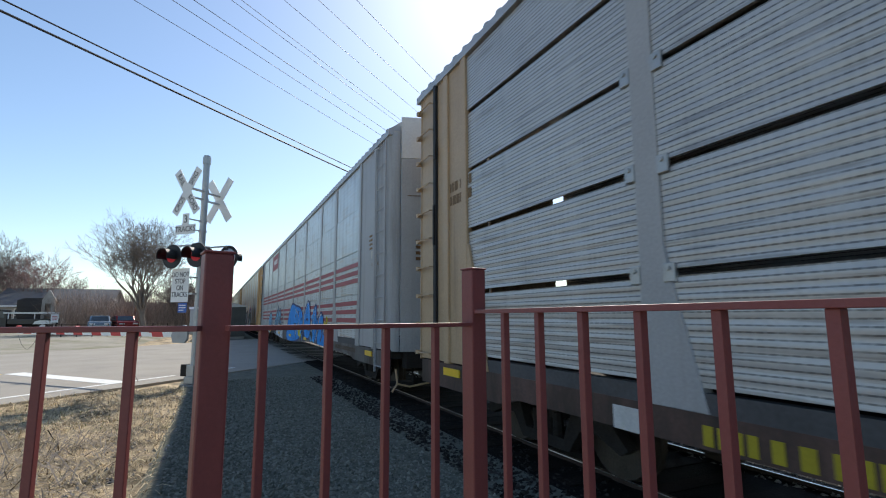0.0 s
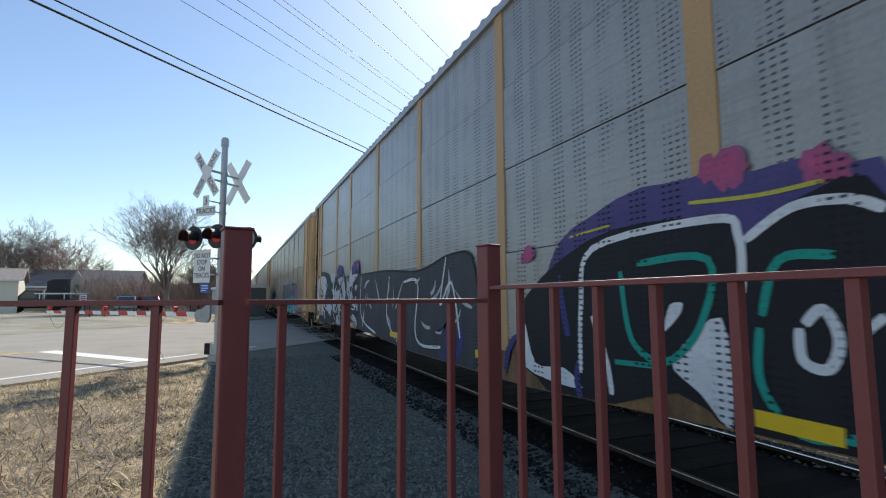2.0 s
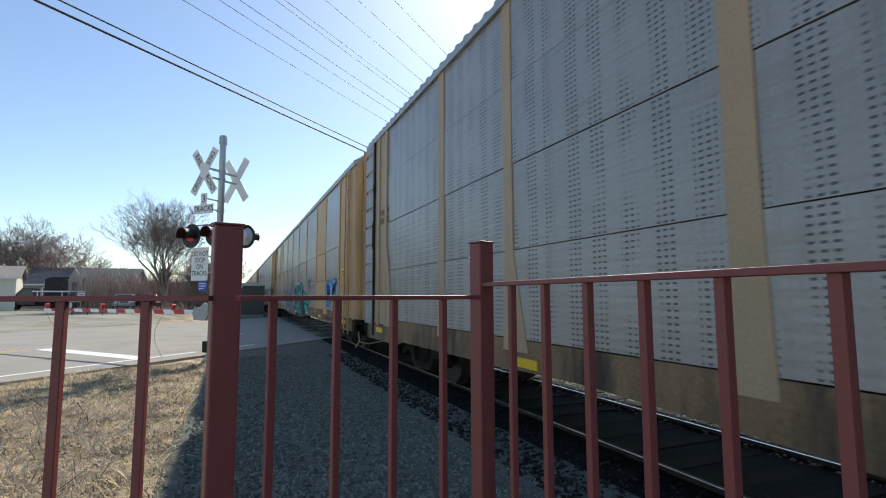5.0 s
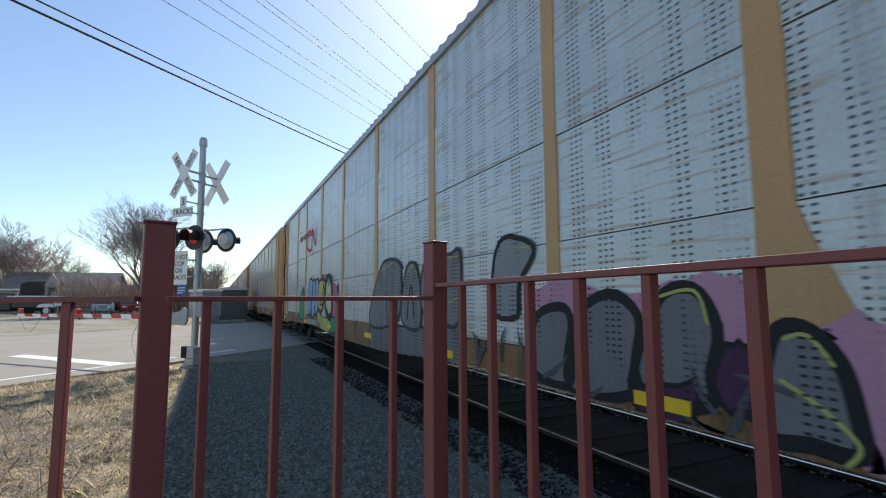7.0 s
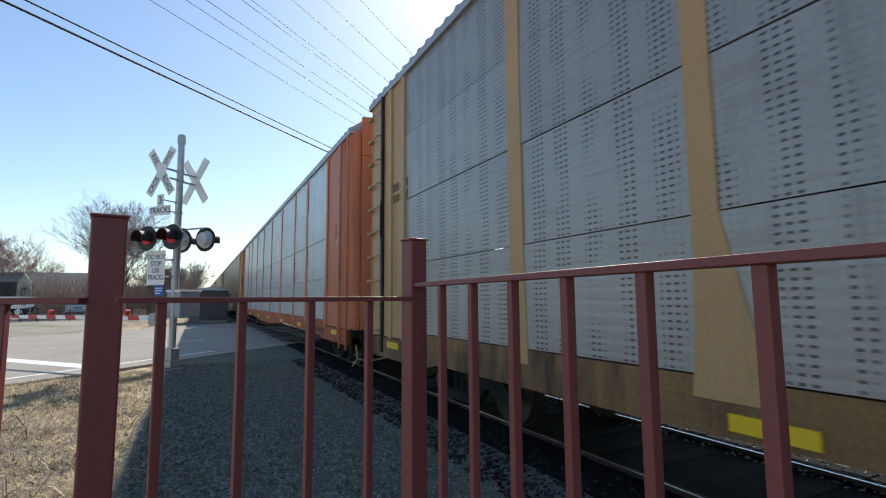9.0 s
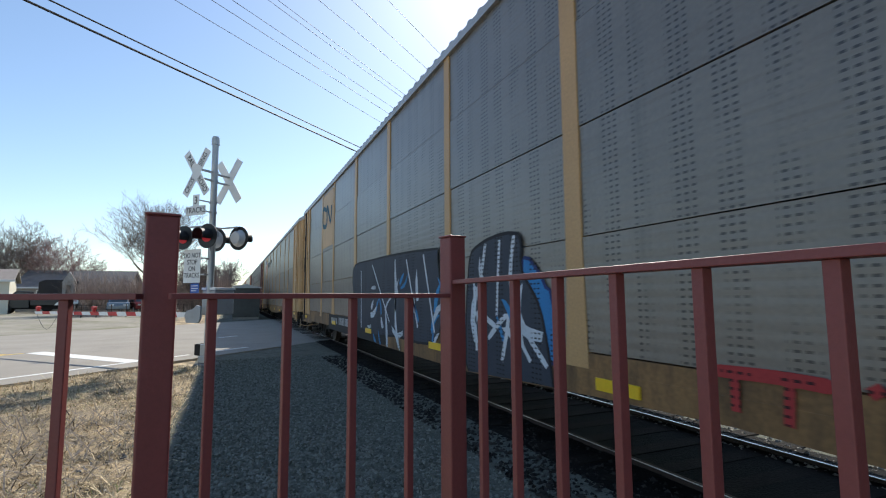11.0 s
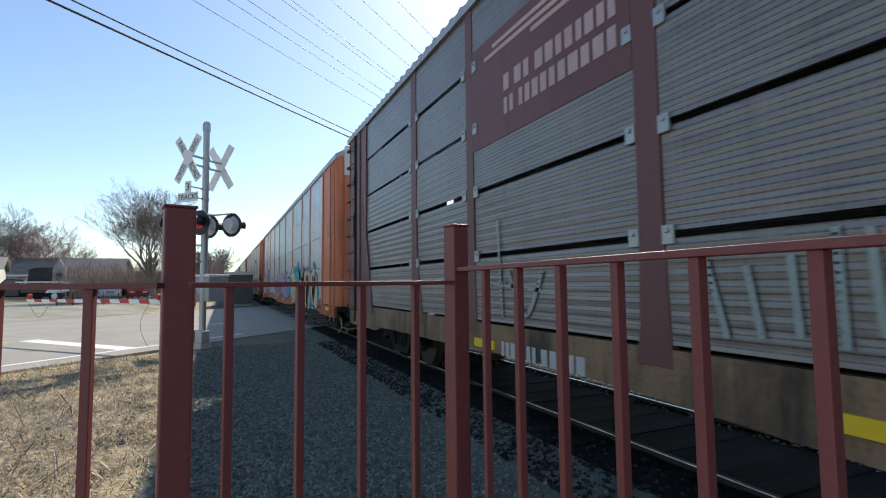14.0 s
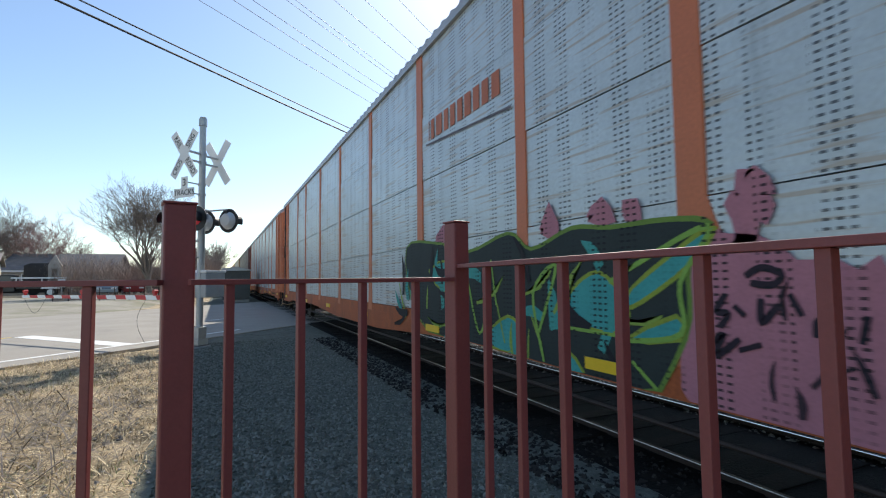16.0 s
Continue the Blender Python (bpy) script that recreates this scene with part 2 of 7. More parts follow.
M_REDLIT = glow_mat("lit_red_lens", (0.50, 0.02, 0.03), 0.12)
M_FARWOOD = mat("far_woods", (0.25, 0.20, 0.18), 0.95, 0, 0.35, 0.5, 6, 0.0, (0.16, 0.13, 0.12), 0.4)
# oily tone taken near black: shade under the train put into the colour
M_OILY_SHADED = mat("oily_ballast", (0.009, 0.0085, 0.008), 0.9, 0, 0.4, 6, 40, 0.8)
for _m in (M_OILY_SHADED, M_TIE, M_DARK, M_STONEOIL_SHADED, M_BALLAST, M_STONE):
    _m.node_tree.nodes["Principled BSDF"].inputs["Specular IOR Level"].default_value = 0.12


from mathutils.geometry import tessellate_polygon


# ---- building helpers ----
class Geo:
    """Collects simple solids into one mesh."""

    def __init__(self):
        self.v, self.f = [], []

    def add(self, verts, faces):
        o = len(self.v)
        self.v += [tuple(p) for p in verts]
        self.f += [tuple(i + o for i in f) for f in faces]
        return self

    def box(self, x0, x1, y0, y1, z0, z1, m=None):
        vs = [Vector((x, y, z)) for z in (z0, z1) for x, y in ((x0, y0), (x1, y0), (x1, y1), (x0, y1))]
        if m is not None:
            vs = [m @ p for p in vs]
        return self.add(vs, [(3, 2, 1, 0), (4, 5, 6, 7), (0, 1, 5, 4), (1, 2, 6, 5), (2, 3, 7, 6), (3, 0, 4, 7)])

    def tube(self, a, b, r0, r1=None, n=8):
        a, b = Vector(a), Vector(b)
        r1 = r0 if r1 is None else r1
        q = (b - a).to_track_quat("Z", "Y")
        vs = []
        for c, r in ((a, r0), (b, r1)):
            vs += [c + q @ Vector((r * math.cos(2 * math.pi * i / n), r * math.sin(2 * math.pi * i / n), 0)) for i in range(n)]
        fs = [(i, (i + 1) % n, n + (i + 1) % n, n + i) for i in range(n)]
        return self.add(vs, fs + [tuple(range(n - 1, -1, -1)), tuple(range(n, 2 * n))])

    def path(self, pts, r, n=6):
        """One continuous round bar through the points."""
        pts = [Vector(p) for p in pts]
        vs, k = [], len(pts)
        for i, p in enumerate(pts):
            q = (pts[min(i + 1, k - 1)] - pts[max(i - 1, 0)]).to_track_quat("Z", "Y")
            vs += [p + q @ Vector((r * math.cos(2 * math.pi * j / n), r * math.sin(2 * math.pi * j / n), 0)) for j in range(n)]
        fs = [(i * n + j, i * n + (j + 1) % n, (i + 1) * n + (j + 1) % n, (i + 1) * n + j) for i in range(k - 1) for j in range(n)]
        return self.add(vs, fs + [tuple(range(n - 1, -1, -1)), tuple(range((k - 1) * n, k * n))])

    def prism(self, poly, axis, a0, a1):
        """Extrudes a polygon of two coordinates along an axis."""
        def at(p, a):
            return {"x": (a, p[0], p[1]), "y": (p[0], a, p[1]), "z": (p[0], p[1], a)}[axis]
        n = len(poly)
        vs = [at(p, a0) for p in poly] + [at(p, a1) for p in poly]
        fs = [(i, (i + 1) % n, n + (i + 1) % n, n + i) for i in range(n)]
        return self.add(vs, fs + [tuple(range(n - 1, -1, -1)), tuple(range(n, 2 * n))])

    def mesh(self, name, material, smooth=False, bevel=0.0):
        me = bpy.data.meshes.new(name)
        me.from_pydata(self.v, [], self.f)
        bm = bmesh.new()
        bm.from_mesh(me)
        bmesh.ops.recalc_face_normals(bm, faces=bm.faces)
        if bevel:
            bmesh.ops.bevel(bm, geom=[e for e in bm.edges if e.calc_face_angle(0) > 0.6], offset=bevel, segments=2,
                            affect="EDGES", profile=0.5, clamp_overlap=True)
        bm.to_mesh(me)
        bm.free()
        if smooth:
            me.polygons.foreach_set("use_smooth", [True] * len(me.polygons))
        me.materials.append(material)
        return me


def part(name, geo, material, parent=None, label="", smooth=False, bevel=0.0, loc=None):
    me = geo if isinstance(geo, bpy.types.Mesh) else geo.mesh(name, material, smooth, bevel)
    ob = new(name, me)
    if parent is not None:
        ob.parent = parent
    if loc is not None:
        ob.location = loc
    if isinstance(geo, bpy.types.Mesh) and material is not None and me.materials[0] != material:
        ob.material_slots[0].link = "OBJECT"
        ob.material_slots[0].material = material
    return tagged(ob, label)


def thing(name, label, category, group="", kind="", m=None):
    ob = tagged(new(name), label, category, group, kind)
    ob.empty_display_size = 0.2
    if m is not None:
        ob.matrix_world = m
    return ob


# ---- ground, track ----
RAIL_Z = 0.20
TRACK_X = 4.40
SIDE_X = 2.90
ROAD_D = Vector((0.7071, 0.7071, 0))       # along the road
ROAD_N = Vector((-0.7071, 0.7071, 0))      # across it, away from the railing


def road_xy(s, n, z=0.0):
    """A point s metres along the road and n metres across it."""
    p = ROAD_D * s + ROAD_N * n
    return (p.x, p.y, z)


def strip(g, s0, s1, n0, n1, z0, z1, ds=0.0):
    """A slab along the road; ds shears its far side along."""
    q = [(s0, n0), (s1, n0), (s1 + ds, n1), (s0 + ds, n1)]
    vs = [road_xy(s, n, z) for z in (z0, z1) for s, n in q]
    g.add(vs, [(3, 2, 1, 0), (4, 5, 6, 7), (0, 1, 5, 4), (1, 2, 6, 5), (2, 3, 7, 6), (3, 0, 4, 7)])
    return g


g = Geo()
xs = [-2500, -600, -150, -60, -30, -15, -10, -8, -6.5, -5, -4, -3.2, -2.4, -1.7, -1.1, -0.6, 3, 60, 200, 800, 2500]
ys = [-2500, -300, -40, -5, 0, 2, 3, 4, 5, 6, 7, 8, 9, 10, 11, 12, 13, 14, 16, 20, 40, 80, 200, 800, 2500]
vs = [(x, y, 0.10 + (0.035 * noise.noise((x * 0.9, y * 0.8, 3.1)) if -10 < x < -0.6 and 0 < y < 16 else 0) - (0.02 if y > 13 else 0)) for y in ys for x in xs]
w = len(xs)
g.add(vs, [(j * w + i, j * w + i + 1, (j + 1) * w + i + 1, (j + 1) * w + i) for j in range(len(ys) - 1) for i in range(w - 1)])
ground = tagged(part("ground", g, M_GROUND, smooth=True), "dry winter grass and bare soil beside the railway", "ground", kind="structure")
g = Geo()
bx = [-0.75, -0.45, 0.6, 2.2, 3.0, 5.8, 6.4, 12.0]
bz = [0.085, 0.115, 0.12, 0.125, 0.14, 0.14, 0.13, 0.11]
by = [-60, 0, 2, 4, 6, 8, 10, 12, 13.6, 16, 20, 60, 700]
g.add([(x + 0.06 * noise.noise((y, x, 0)), y, z) for y in by for x, z in zip(bx, bz)],
      [(j * 8 + i, j * 8 + i + 1, j * 8 + 9 + i, j * 8 + 8 + i) for j in range(len(by) - 1) for i in range(7)])
ballast = tagged(part("ballast_bed", g, M_BALLAST), "dark grey crushed stone ballast along the tracks", "ballast", kind="structure")
road = tagged(part("road", strip(Geo(), -140, 140, 11.15, 26.3, 0.02, 0.150), M_ASPHALT), "sun-bleached grey asphalt road over the level crossing", "road", kind="structure")
g = Geo()
prof = [(26.6, 0.10), (29, 0.16), (34, 0.45), (110, 0.45)]
rows_ = []
for n, z in prof:
    for s in (-160, -60, -30, -10, 0, n * 0.4, n - 12, n - 8, n - 5):
        rows_.append(road_xy(s, n + (0.5 * noise.noise((s * 0.3, n, 0)) if n < 30 else 0), z if s < n - 6 else 0.05))
g.add(rows_, [(j * 9 + i, j * 9 + i + 1, j * 9 + 10 + i, j * 9 + 9 + i) for j in range(3) for i in range(8)])
side_lot = tagged(part("gravel_lot", g, M_LOT), "pale worn gravel lot rising across the road", "lot", kind="structure")
marks = [("edge_line", strip(Geo(), -60, 10.6, 11.92, 12.06, 0.15, 0.155)),
         ("edge_line", strip(Geo(), 11.2, 12.9, 11.95, 12.09, 0.15, 0.155)),
         ("stop_line", strip(Geo(), 8.75, 9.25, 12.06, 17.0, 0.15, 0.155, 0.5)),
         ("lane_line", strip(Geo(), 15.6, 16.6, 16.0, 16.15, 0.15, 0.155))]
for nm, gg in marks:
    tagged(part(nm, gg, M_LINE), "white painted line on the asphalt", "road marking", kind="structure")
tagged(part("centre_line", strip(Geo(), -60, 9.2, 17.0, 17.12, 0.15, 0.155).add(*(lambda t: (t.v, t.f))(strip(Geo(), -60, 8.9, 17.26, 17.38, 0.15, 0.155))), M_YLINE),
       "double yellow painted centre line on the asphalt", "road marking", kind="structure")
# near-black sheet that paints in the shade below the cars, over oily ballast
tagged(part("oily_ballast", Geo().box(3.0, 5.6, -60, 600, 0.0, 0.146).box(2.45, 3.0, -60, 600, 0.0, 0.124), M_OILY_SHADED), "oily ballast between the rails, darkened for the shade under the train", "ballast", kind="structure")
track = thing("track", "railway track on dark timber ties", "track", kind="structure")
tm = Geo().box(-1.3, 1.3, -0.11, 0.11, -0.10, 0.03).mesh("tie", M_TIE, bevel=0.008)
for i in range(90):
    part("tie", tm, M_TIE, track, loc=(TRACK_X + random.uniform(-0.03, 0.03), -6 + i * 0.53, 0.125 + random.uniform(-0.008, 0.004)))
for x in (TRACK_X - 0.755, TRACK_X + 0.755, TRACK_X + 3.4, TRACK_X + 4.91):
    r = thing("rail", "brown rusty steel rail with a polished head", "rail", "rails of the tracks", "structure", pose(x, 0, 0.1))
    g = Geo()
    g.prism([(-0.07, -0.04), (0.07, -0.04), (0.07, -0.025), (0.012, 0.0), (0.012, 0.06), (0.036, 0.07), (0.036, 0.096), (-0.036, 0.096),
             (-0.036, 0.07), (-0.012, 0.06), (-0.012, 0.0), (-0.07, -0.025)], "y", -60, 600)
    part("web", g, M_RAIL, r)
    part("head", Geo().box(-0.026, -0.012, -60, 600, 0.096, 0.100), M_RAILHEAD, r, "polished running surface")


def stones(name, label, count, x0, x1, y0, y1, z, r0, r1, material, power=1.0, seed=1):
    """Angular loose stones scattered over a stretch, denser near its start."""
    rng = np.random.default_rng(seed)
    base = np.array([(1, 0, 0), (-1, 0, 0), (0, 1, 0), (0, -1, 0), (0, 0, 1), (0, 0, -1)], float)
    fc = np.array([(0, 2, 4), (2, 1, 4), (1, 3, 4), (3, 0, 4), (2, 0, 5), (1, 2, 5), (3, 1, 5), (0, 3, 5)])
    px = rng.uniform(x0, x1, count)
    py = y0 + (y1 - y0) * rng.uniform(0, 1, count) ** power
    r = rng.uniform(r0, r1, count)
    v = base[None] * rng.uniform(0.55, 1.2, (count, 6, 1)) + rng.normal(0, 0.22, (count, 6, 3))
    a = rng.uniform(0, 6.28, count)
    c, s = np.cos(a)[:, None], np.sin(a)[:, None]
    vx, vy = v[..., 0] * c - v[..., 1] * s, v[..., 0] * s + v[..., 1] * c
    v = np.stack([vx, vy, v[..., 2] * 0.75], -1) * r[:, None, None]
    v += np.stack([px, py, z + r * 0.15], -1)[:, None, :]
    f = (fc[None] + (np.arange(count) * 6)[:, None, None]).reshape(-1, 3)
    me = bpy.data.meshes.new(name)
    me.from_pydata(v.reshape(-1, 3).tolist(), [], f.tolist())
    me.materials.append(material)
    return tagged(new(name, me), label, "stones", kind="stuff")


stones("ballast_stones", "loose dark grey crushed stones on the ballast", 48000, -0.45, 2.9, 1.2, 14.5, 0.118, 0.010, 0.030, M_STONE, 1.35, 2)
stones("ballast_stones", "loose oily crushed stones beside the near rail, darkened for the train's shade", 6000, 2.4, 3.62, 0.5, 14.0, 0.13, 0.016, 0.04, M_STONEOIL_SHADED, 1.2, 4)
stones("ballast_stones", "loose crushed stones beyond the near track", 9000, 5.0, 8.0, 0.0, 14.0, 0.13, 0.018, 0.045, M_STONE2, 1.2, 3)


def litter(name, label, count, x0, x1, y0, y1, ln, wd, lift, material, seed, power=1.0):
    """Dry blades and twigs lying and standing on the soil."""
    rng = np.random.default_rng(seed)
    px = rng.uniform(x0, x1, count)
    py = y0 + (y1 - y0) * rng.uniform(0, 1, count) ** power
    keep = (py - px) * 0.7071 < 11.2
    if "green" in name:
        keep &= np.array([noise.noise((x * 0.7, y * 0.7, 4.0)) > 0.12 for x, y in zip(px, py)])
    if "stalks" in name or "twigs" in name:
        keep &= np.array([noise.noise((x * 0.9, y * 0.9, 8.0)) > 0.05 for x, y in zip(px, py)])
    px, py = px[keep], py[keep]
    k = len(px)
    a = rng.uniform(0, 6.283, k)
    l = rng.uniform(ln * 0.4, ln * 1.5, k)
    up = rng.uniform(0, 1, k) ** 2 * lift
    d = np.stack([np.cos(a) * np.cos(up), np.sin(a) * np.cos(up), np.sin(up)], -1) * l[:, None]
    n = np.stack([-np.sin(a), np.cos(a), np.zeros(k)], -1) * (rng.uniform(0.5, 1.4, k) * wd)[:, None]
    o = np.stack([px, py, 0.112 + rng.uniform(0, 0.025, k)], -1)
    bend = np.stack([np.zeros(k), np.zeros(k), l * 0.12], -1)
    v = np.stack([o - n, o + n, o + d * 0.55 + n * 0.8 + bend, o + d * 0.55 - n * 0.8 + bend, o + d], 1)
    i = np.arange(k) * 5
    f = [(q, q + 1, q + 2, q + 3) for q in i] + [(q + 3, q + 2, q + 4) for q in i]
    me = bpy.data.meshes.new(name)
    me.from_pydata(v.reshape(-1, 3).tolist(), [], f)
    me.materials.append(material)
    return tagged(new(name, me), label, "grass", kind="stuff")


litter("dry_grass", "flattened straw-coloured dead grass on the verge", 70000, -9, -0.55, 1.5, 13.5, 0.075, 0.0035, 1.1, M_STRAW, 5, 0.9)
litter("dead_stalks", "coarse pale dead stalks lying in tufts", 9000, -8, -0.55, 2.0, 13.0, 0.24, 0.005, 0.5, M_STRAW, 15, 0.9)
litter("green_grass", "sparse green spring grass on the verge", 12000, -7, -0.55, 1.5, 13.5, 0.07, 0.003, 1.2, M_GREEN, 6, 0.9)
litter("twigs", "thin fallen grey twigs on the verge", 2200, -5, -0.6, 2.5, 11, 0.30, 0.004, 0.3, M_TWIG, 7)
litter("brush_pile", "heap of thin grey fallen branches on the verge", 700, -3.4, -0.9, 5.0, 8.6, 0.55, 0.006, 0.35, M_TWIG, 27)
stones("verge_stones", "scattered pale stones along the edge of the verge", 450, -1.3, -0.35, 2.0, 14.0, 0.112, 0.008, 0.032, M_STONE2, 1.0, 8)


# ---- railing ----
GROUND_Z = 0.10
FZ = 1.747 - GROUND_Z         # top of the section across
FZR = 1.775 - GROUND_Z        # top of the section beside the track
BAR = 0.0066
PL = Vector((-0.056, 0.865, GROUND_Z))
PR = Vector((0.472, 0.941, GROUND_Z))


def fence_section(a, b, top, bars, label):
    f = thing("fence_section", label, "fence", "sections of the railing")
    d = (b - a).normalized()
    ang = math.atan2(d.y, d.x)
    m = Matrix.Translation(a) @ Matrix.Rotation(ang, 4, "Z")
    f.matrix_world = m
    ln = (b - a).length
    part("top_rail", Geo().box(0, ln, -0.0125, 0.0125, top - 0.0085, top), M_FENCE, f, bevel=0.0008)
    part("bottom_rail", Geo().box(0, ln, -0.016, 0.016, 0.12, 0.14), M_FENCE, f, bevel=0.0008)
    bm = Geo().box(-BAR, BAR, -BAR, BAR, 0.14, top - 0.0085).mesh("baluster", M_FENCE, bevel=0.0012)
    for s in bars:
        part("baluster", bm, M_FENCE, f, loc=(s, 0, 0))
    return f


def fence_post(p, top, ang, h):
    f = thing("fence_post", "square red-brown painted steel fence post with a flat cap", "fence post", "posts of the railing",
              m=Matrix.Translation(p) @ Matrix.Rotation(ang, 4, "Z"))
    part("shaft", Geo().box(-h, h, -h, h, 0, top - 0.004), M_FENCE, f, bevel=0.003)
    part("cap", Geo().box(-h - 0.002, h + 0.002, -h - 0.002, h + 0.002, top - 0.004, top), M_FENCE, f, bevel=0.0015)


fence_post(PL, 1.869 - GROUND_Z, 0.15, 0.0225)
fence_post(PR, 1.868 - GROUND_Z, 0.2, 0.0195)
A0, A1 = Vector((-0.037, 0.8165, GROUND_Z)), Vector((0.456, 0.932, GROUND_Z))
fence_section(A0, A1, FZ, [0.0575, 0.1735, 0.2925, 0.4123], "short red-brown steel railing between two posts")
B0 = Vector((-0.076, 0.826, GROUND_Z))
fence_section(B0, B0 + Vector((-0.97, 0.24, 0)) * 2.4, FZ, [0.095 + 0.12 * i for i in range(19)], "red-brown painted steel railing with square balusters")
fence_section(Vector((0.474, 0.922, GROUND_Z)), Vector((0.427, -2.2, GROUND_Z)), FZR, [0.112 + 0.1178 * i for i in range(26)], "red-brown steel railing alongside the track")


# ---- crossing signal ----
MX, MY = -0.43, 13.69
FACE = Matrix.Rotation(radians(-135), 4, "Z")      # signs face along the road, towards arriving traffic


def text_geo(body, size, name, material, parent, m, wide=1.0):
    cu = bpy.data.curves.new(name, "FONT")
    cu.body, cu.size, cu.align_x, cu.align_y, cu.extrude = body, size, "CENTER", "CENTER", 0.002
    cu.space_line = 0.95
    tmp = new("lettering_source", cu)
    me = bpy.data.meshes.new_from_object(tmp)
    bpy.data.objects.remove(tmp)
    bpy.data.curves.remove(cu)
    me.materials.clear()
    me.materials.append(material)
    ob = new(name, me)
    ob.parent = parent
    ob.matrix_local = m @ Matrix.Diagonal((wide, 1, 1, 1))
    return ob


mast = thing("crossing_signal", "galvanised railroad crossing mast with crossbucks, lamps and lowered gate", "crossing signal", m=Matrix.Translation((MX, MY, 0.12)) @ pose(0, 0, 0, 0, 0, -48))
# local frame: -y faces the arriving road traffic, x points to the railing side
part("pole", Geo().tube((0, 0, 0.3), (0, 0, 5.78), 0.082, 0.078, 16), M_GALV, mast, smooth=False)
part("finial", Geo().tube((0, 0, 5.56), (0, 0, 5.74), 0.098, n=16).tube((0, 0, 5.74), (0, 0, 5.79), 0.085, 0.05, 16), M_GALV, mast)
part("foundation", Geo().box(-0.2, 0.2, -0.2, 0.2, -0.25, 0.04), M_CONC, mast, bevel=0.02)
part("base_casting", Geo().box(-0.15, 0.15, -0.15, 0.15, 0.06, 0.22).box(-0.12, 0.12, -0.12, 0.12, 0.22, 0.5).tube((0, 0, 0.5), (0, 0, 0.7), 0.09, 0.07, 12), M_GALV, mast, bevel=0.012)
part("junction_box", Geo().box(-0.34, -0.12, -0.1, 0.12, 0.22, 0.5), M_DARK, mast, bevel=0.01)


def crossbuck(sy, face, z):
    cb = tagged(new("crossbuck"), "white X-shaped crossing sign")
    cb.parent = mast
    cb.matrix_local = pose(0, sy, z, 0, 0, 0 if face < 0 else 180)
    for nm, a, words in (("blade", 55, "RAILROAD"), ("blade", -55, "CROSSING")):
        m = pose(0, -0.004 if a < 0 else 0.0, 0, 0, a, 0)
        b = new(nm, Geo().box(-0.66, 0.66, -0.006, 0.006, -0.115, 0.115).mesh(nm, M_WHITE, bevel=0.002))
        b.parent = cb
        b.matrix_local = m
        half = len(words) // 2
        for txt, xx in ((words[:half], -0.38), (words[half:], 0.38)):
            text_geo(txt, 0.20, "lettering", M_BLACK, b, pose(xx, -0.009, 0, 90, 0, 0), 0.82)
    for zz in (-0.12, 0.09):
        part("bracket", Geo().box(-0.04, 0.04, 0.0, abs(sy) - 0.05, zz, zz + 0.03), M_GALV, cb)


crossbuck(-0.52, -1, 4.72)
crossbuck(0.46, 1, 4.70)
for z in (4.05, 4.62, 4.84, 3.8):
    part("clamp", Geo().tube((0, 0, z - 0.025), (0, 0, z + 0.025), 0.096, n=14).box(-0.02, 0.02, -0.5, 0.0, z - 0.012, z + 0.012), M_GALV, mast)
tp = part("track_count_sign", Geo().box(-0.34, 0.34, -0.506, -0.5, 3.66, 3.89).box(-0.11, 0.11, -0.506, -0.5, 3.89, 4.17), M_WHITE, mast, "white sign under the crossbuck")
text_geo("3", 0.26, "lettering", M_BLACK, tp, pose(0, -0.509, 4.02, 90, 0, 0))
text_geo("TRACKS", 0.19, "lettering", M_BLACK, tp, pose(0, -0.509, 3.775, 90, 0, 0))
ns = part("stop_notice", Geo().box(-0.72, -0.12, -0.206, -0.2, 2.02, 2.86), M_WHITE, mast, "white notice plate with black lettering", bevel=0.001)
text_geo("DO NOT\nSTOP\nON\nTRACKS", 0.175, "lettering", M_BLACK, ns, pose(-0.42, -0.209, 2.45, 90, 0, 0), 0.86)
for z in (2.2, 2.6):
    part("notice_arm", Geo().box(-0.66, 0.02, -0.2, -0.18, z, z + 0.04).box(-0.02, 0.02, -0.18, 0, z, z + 0.04), M_GALV, mast)
bn = part("blue_notice", Geo().box(-0.44, -0.14, -0.206, -0.2, 1.76, 2.0), M_BLUE, mast, "small blue notice plate")
part("lettering", Geo().box(-0.41, -0.17, -0.209, -0.206, 1.93, 1.95).box(-0.41, -0.17, -0.209, -0.206, 1.87, 1.89).box(-0.41, -0.24, -0.209, -0.206, 1.81, 1.83), M_WHITE, bn)
part("junction_head", Geo().box(-0.12, 0.12, -0.12, 0.12, 3.18, 3.34), M_GALV, mast, bevel=0.02)
part("conduit", Geo().tube((0.09, 0.03, 1.9), (0.09, 0.03, 3.2), 0.014, n=8), M_GALV, mast)


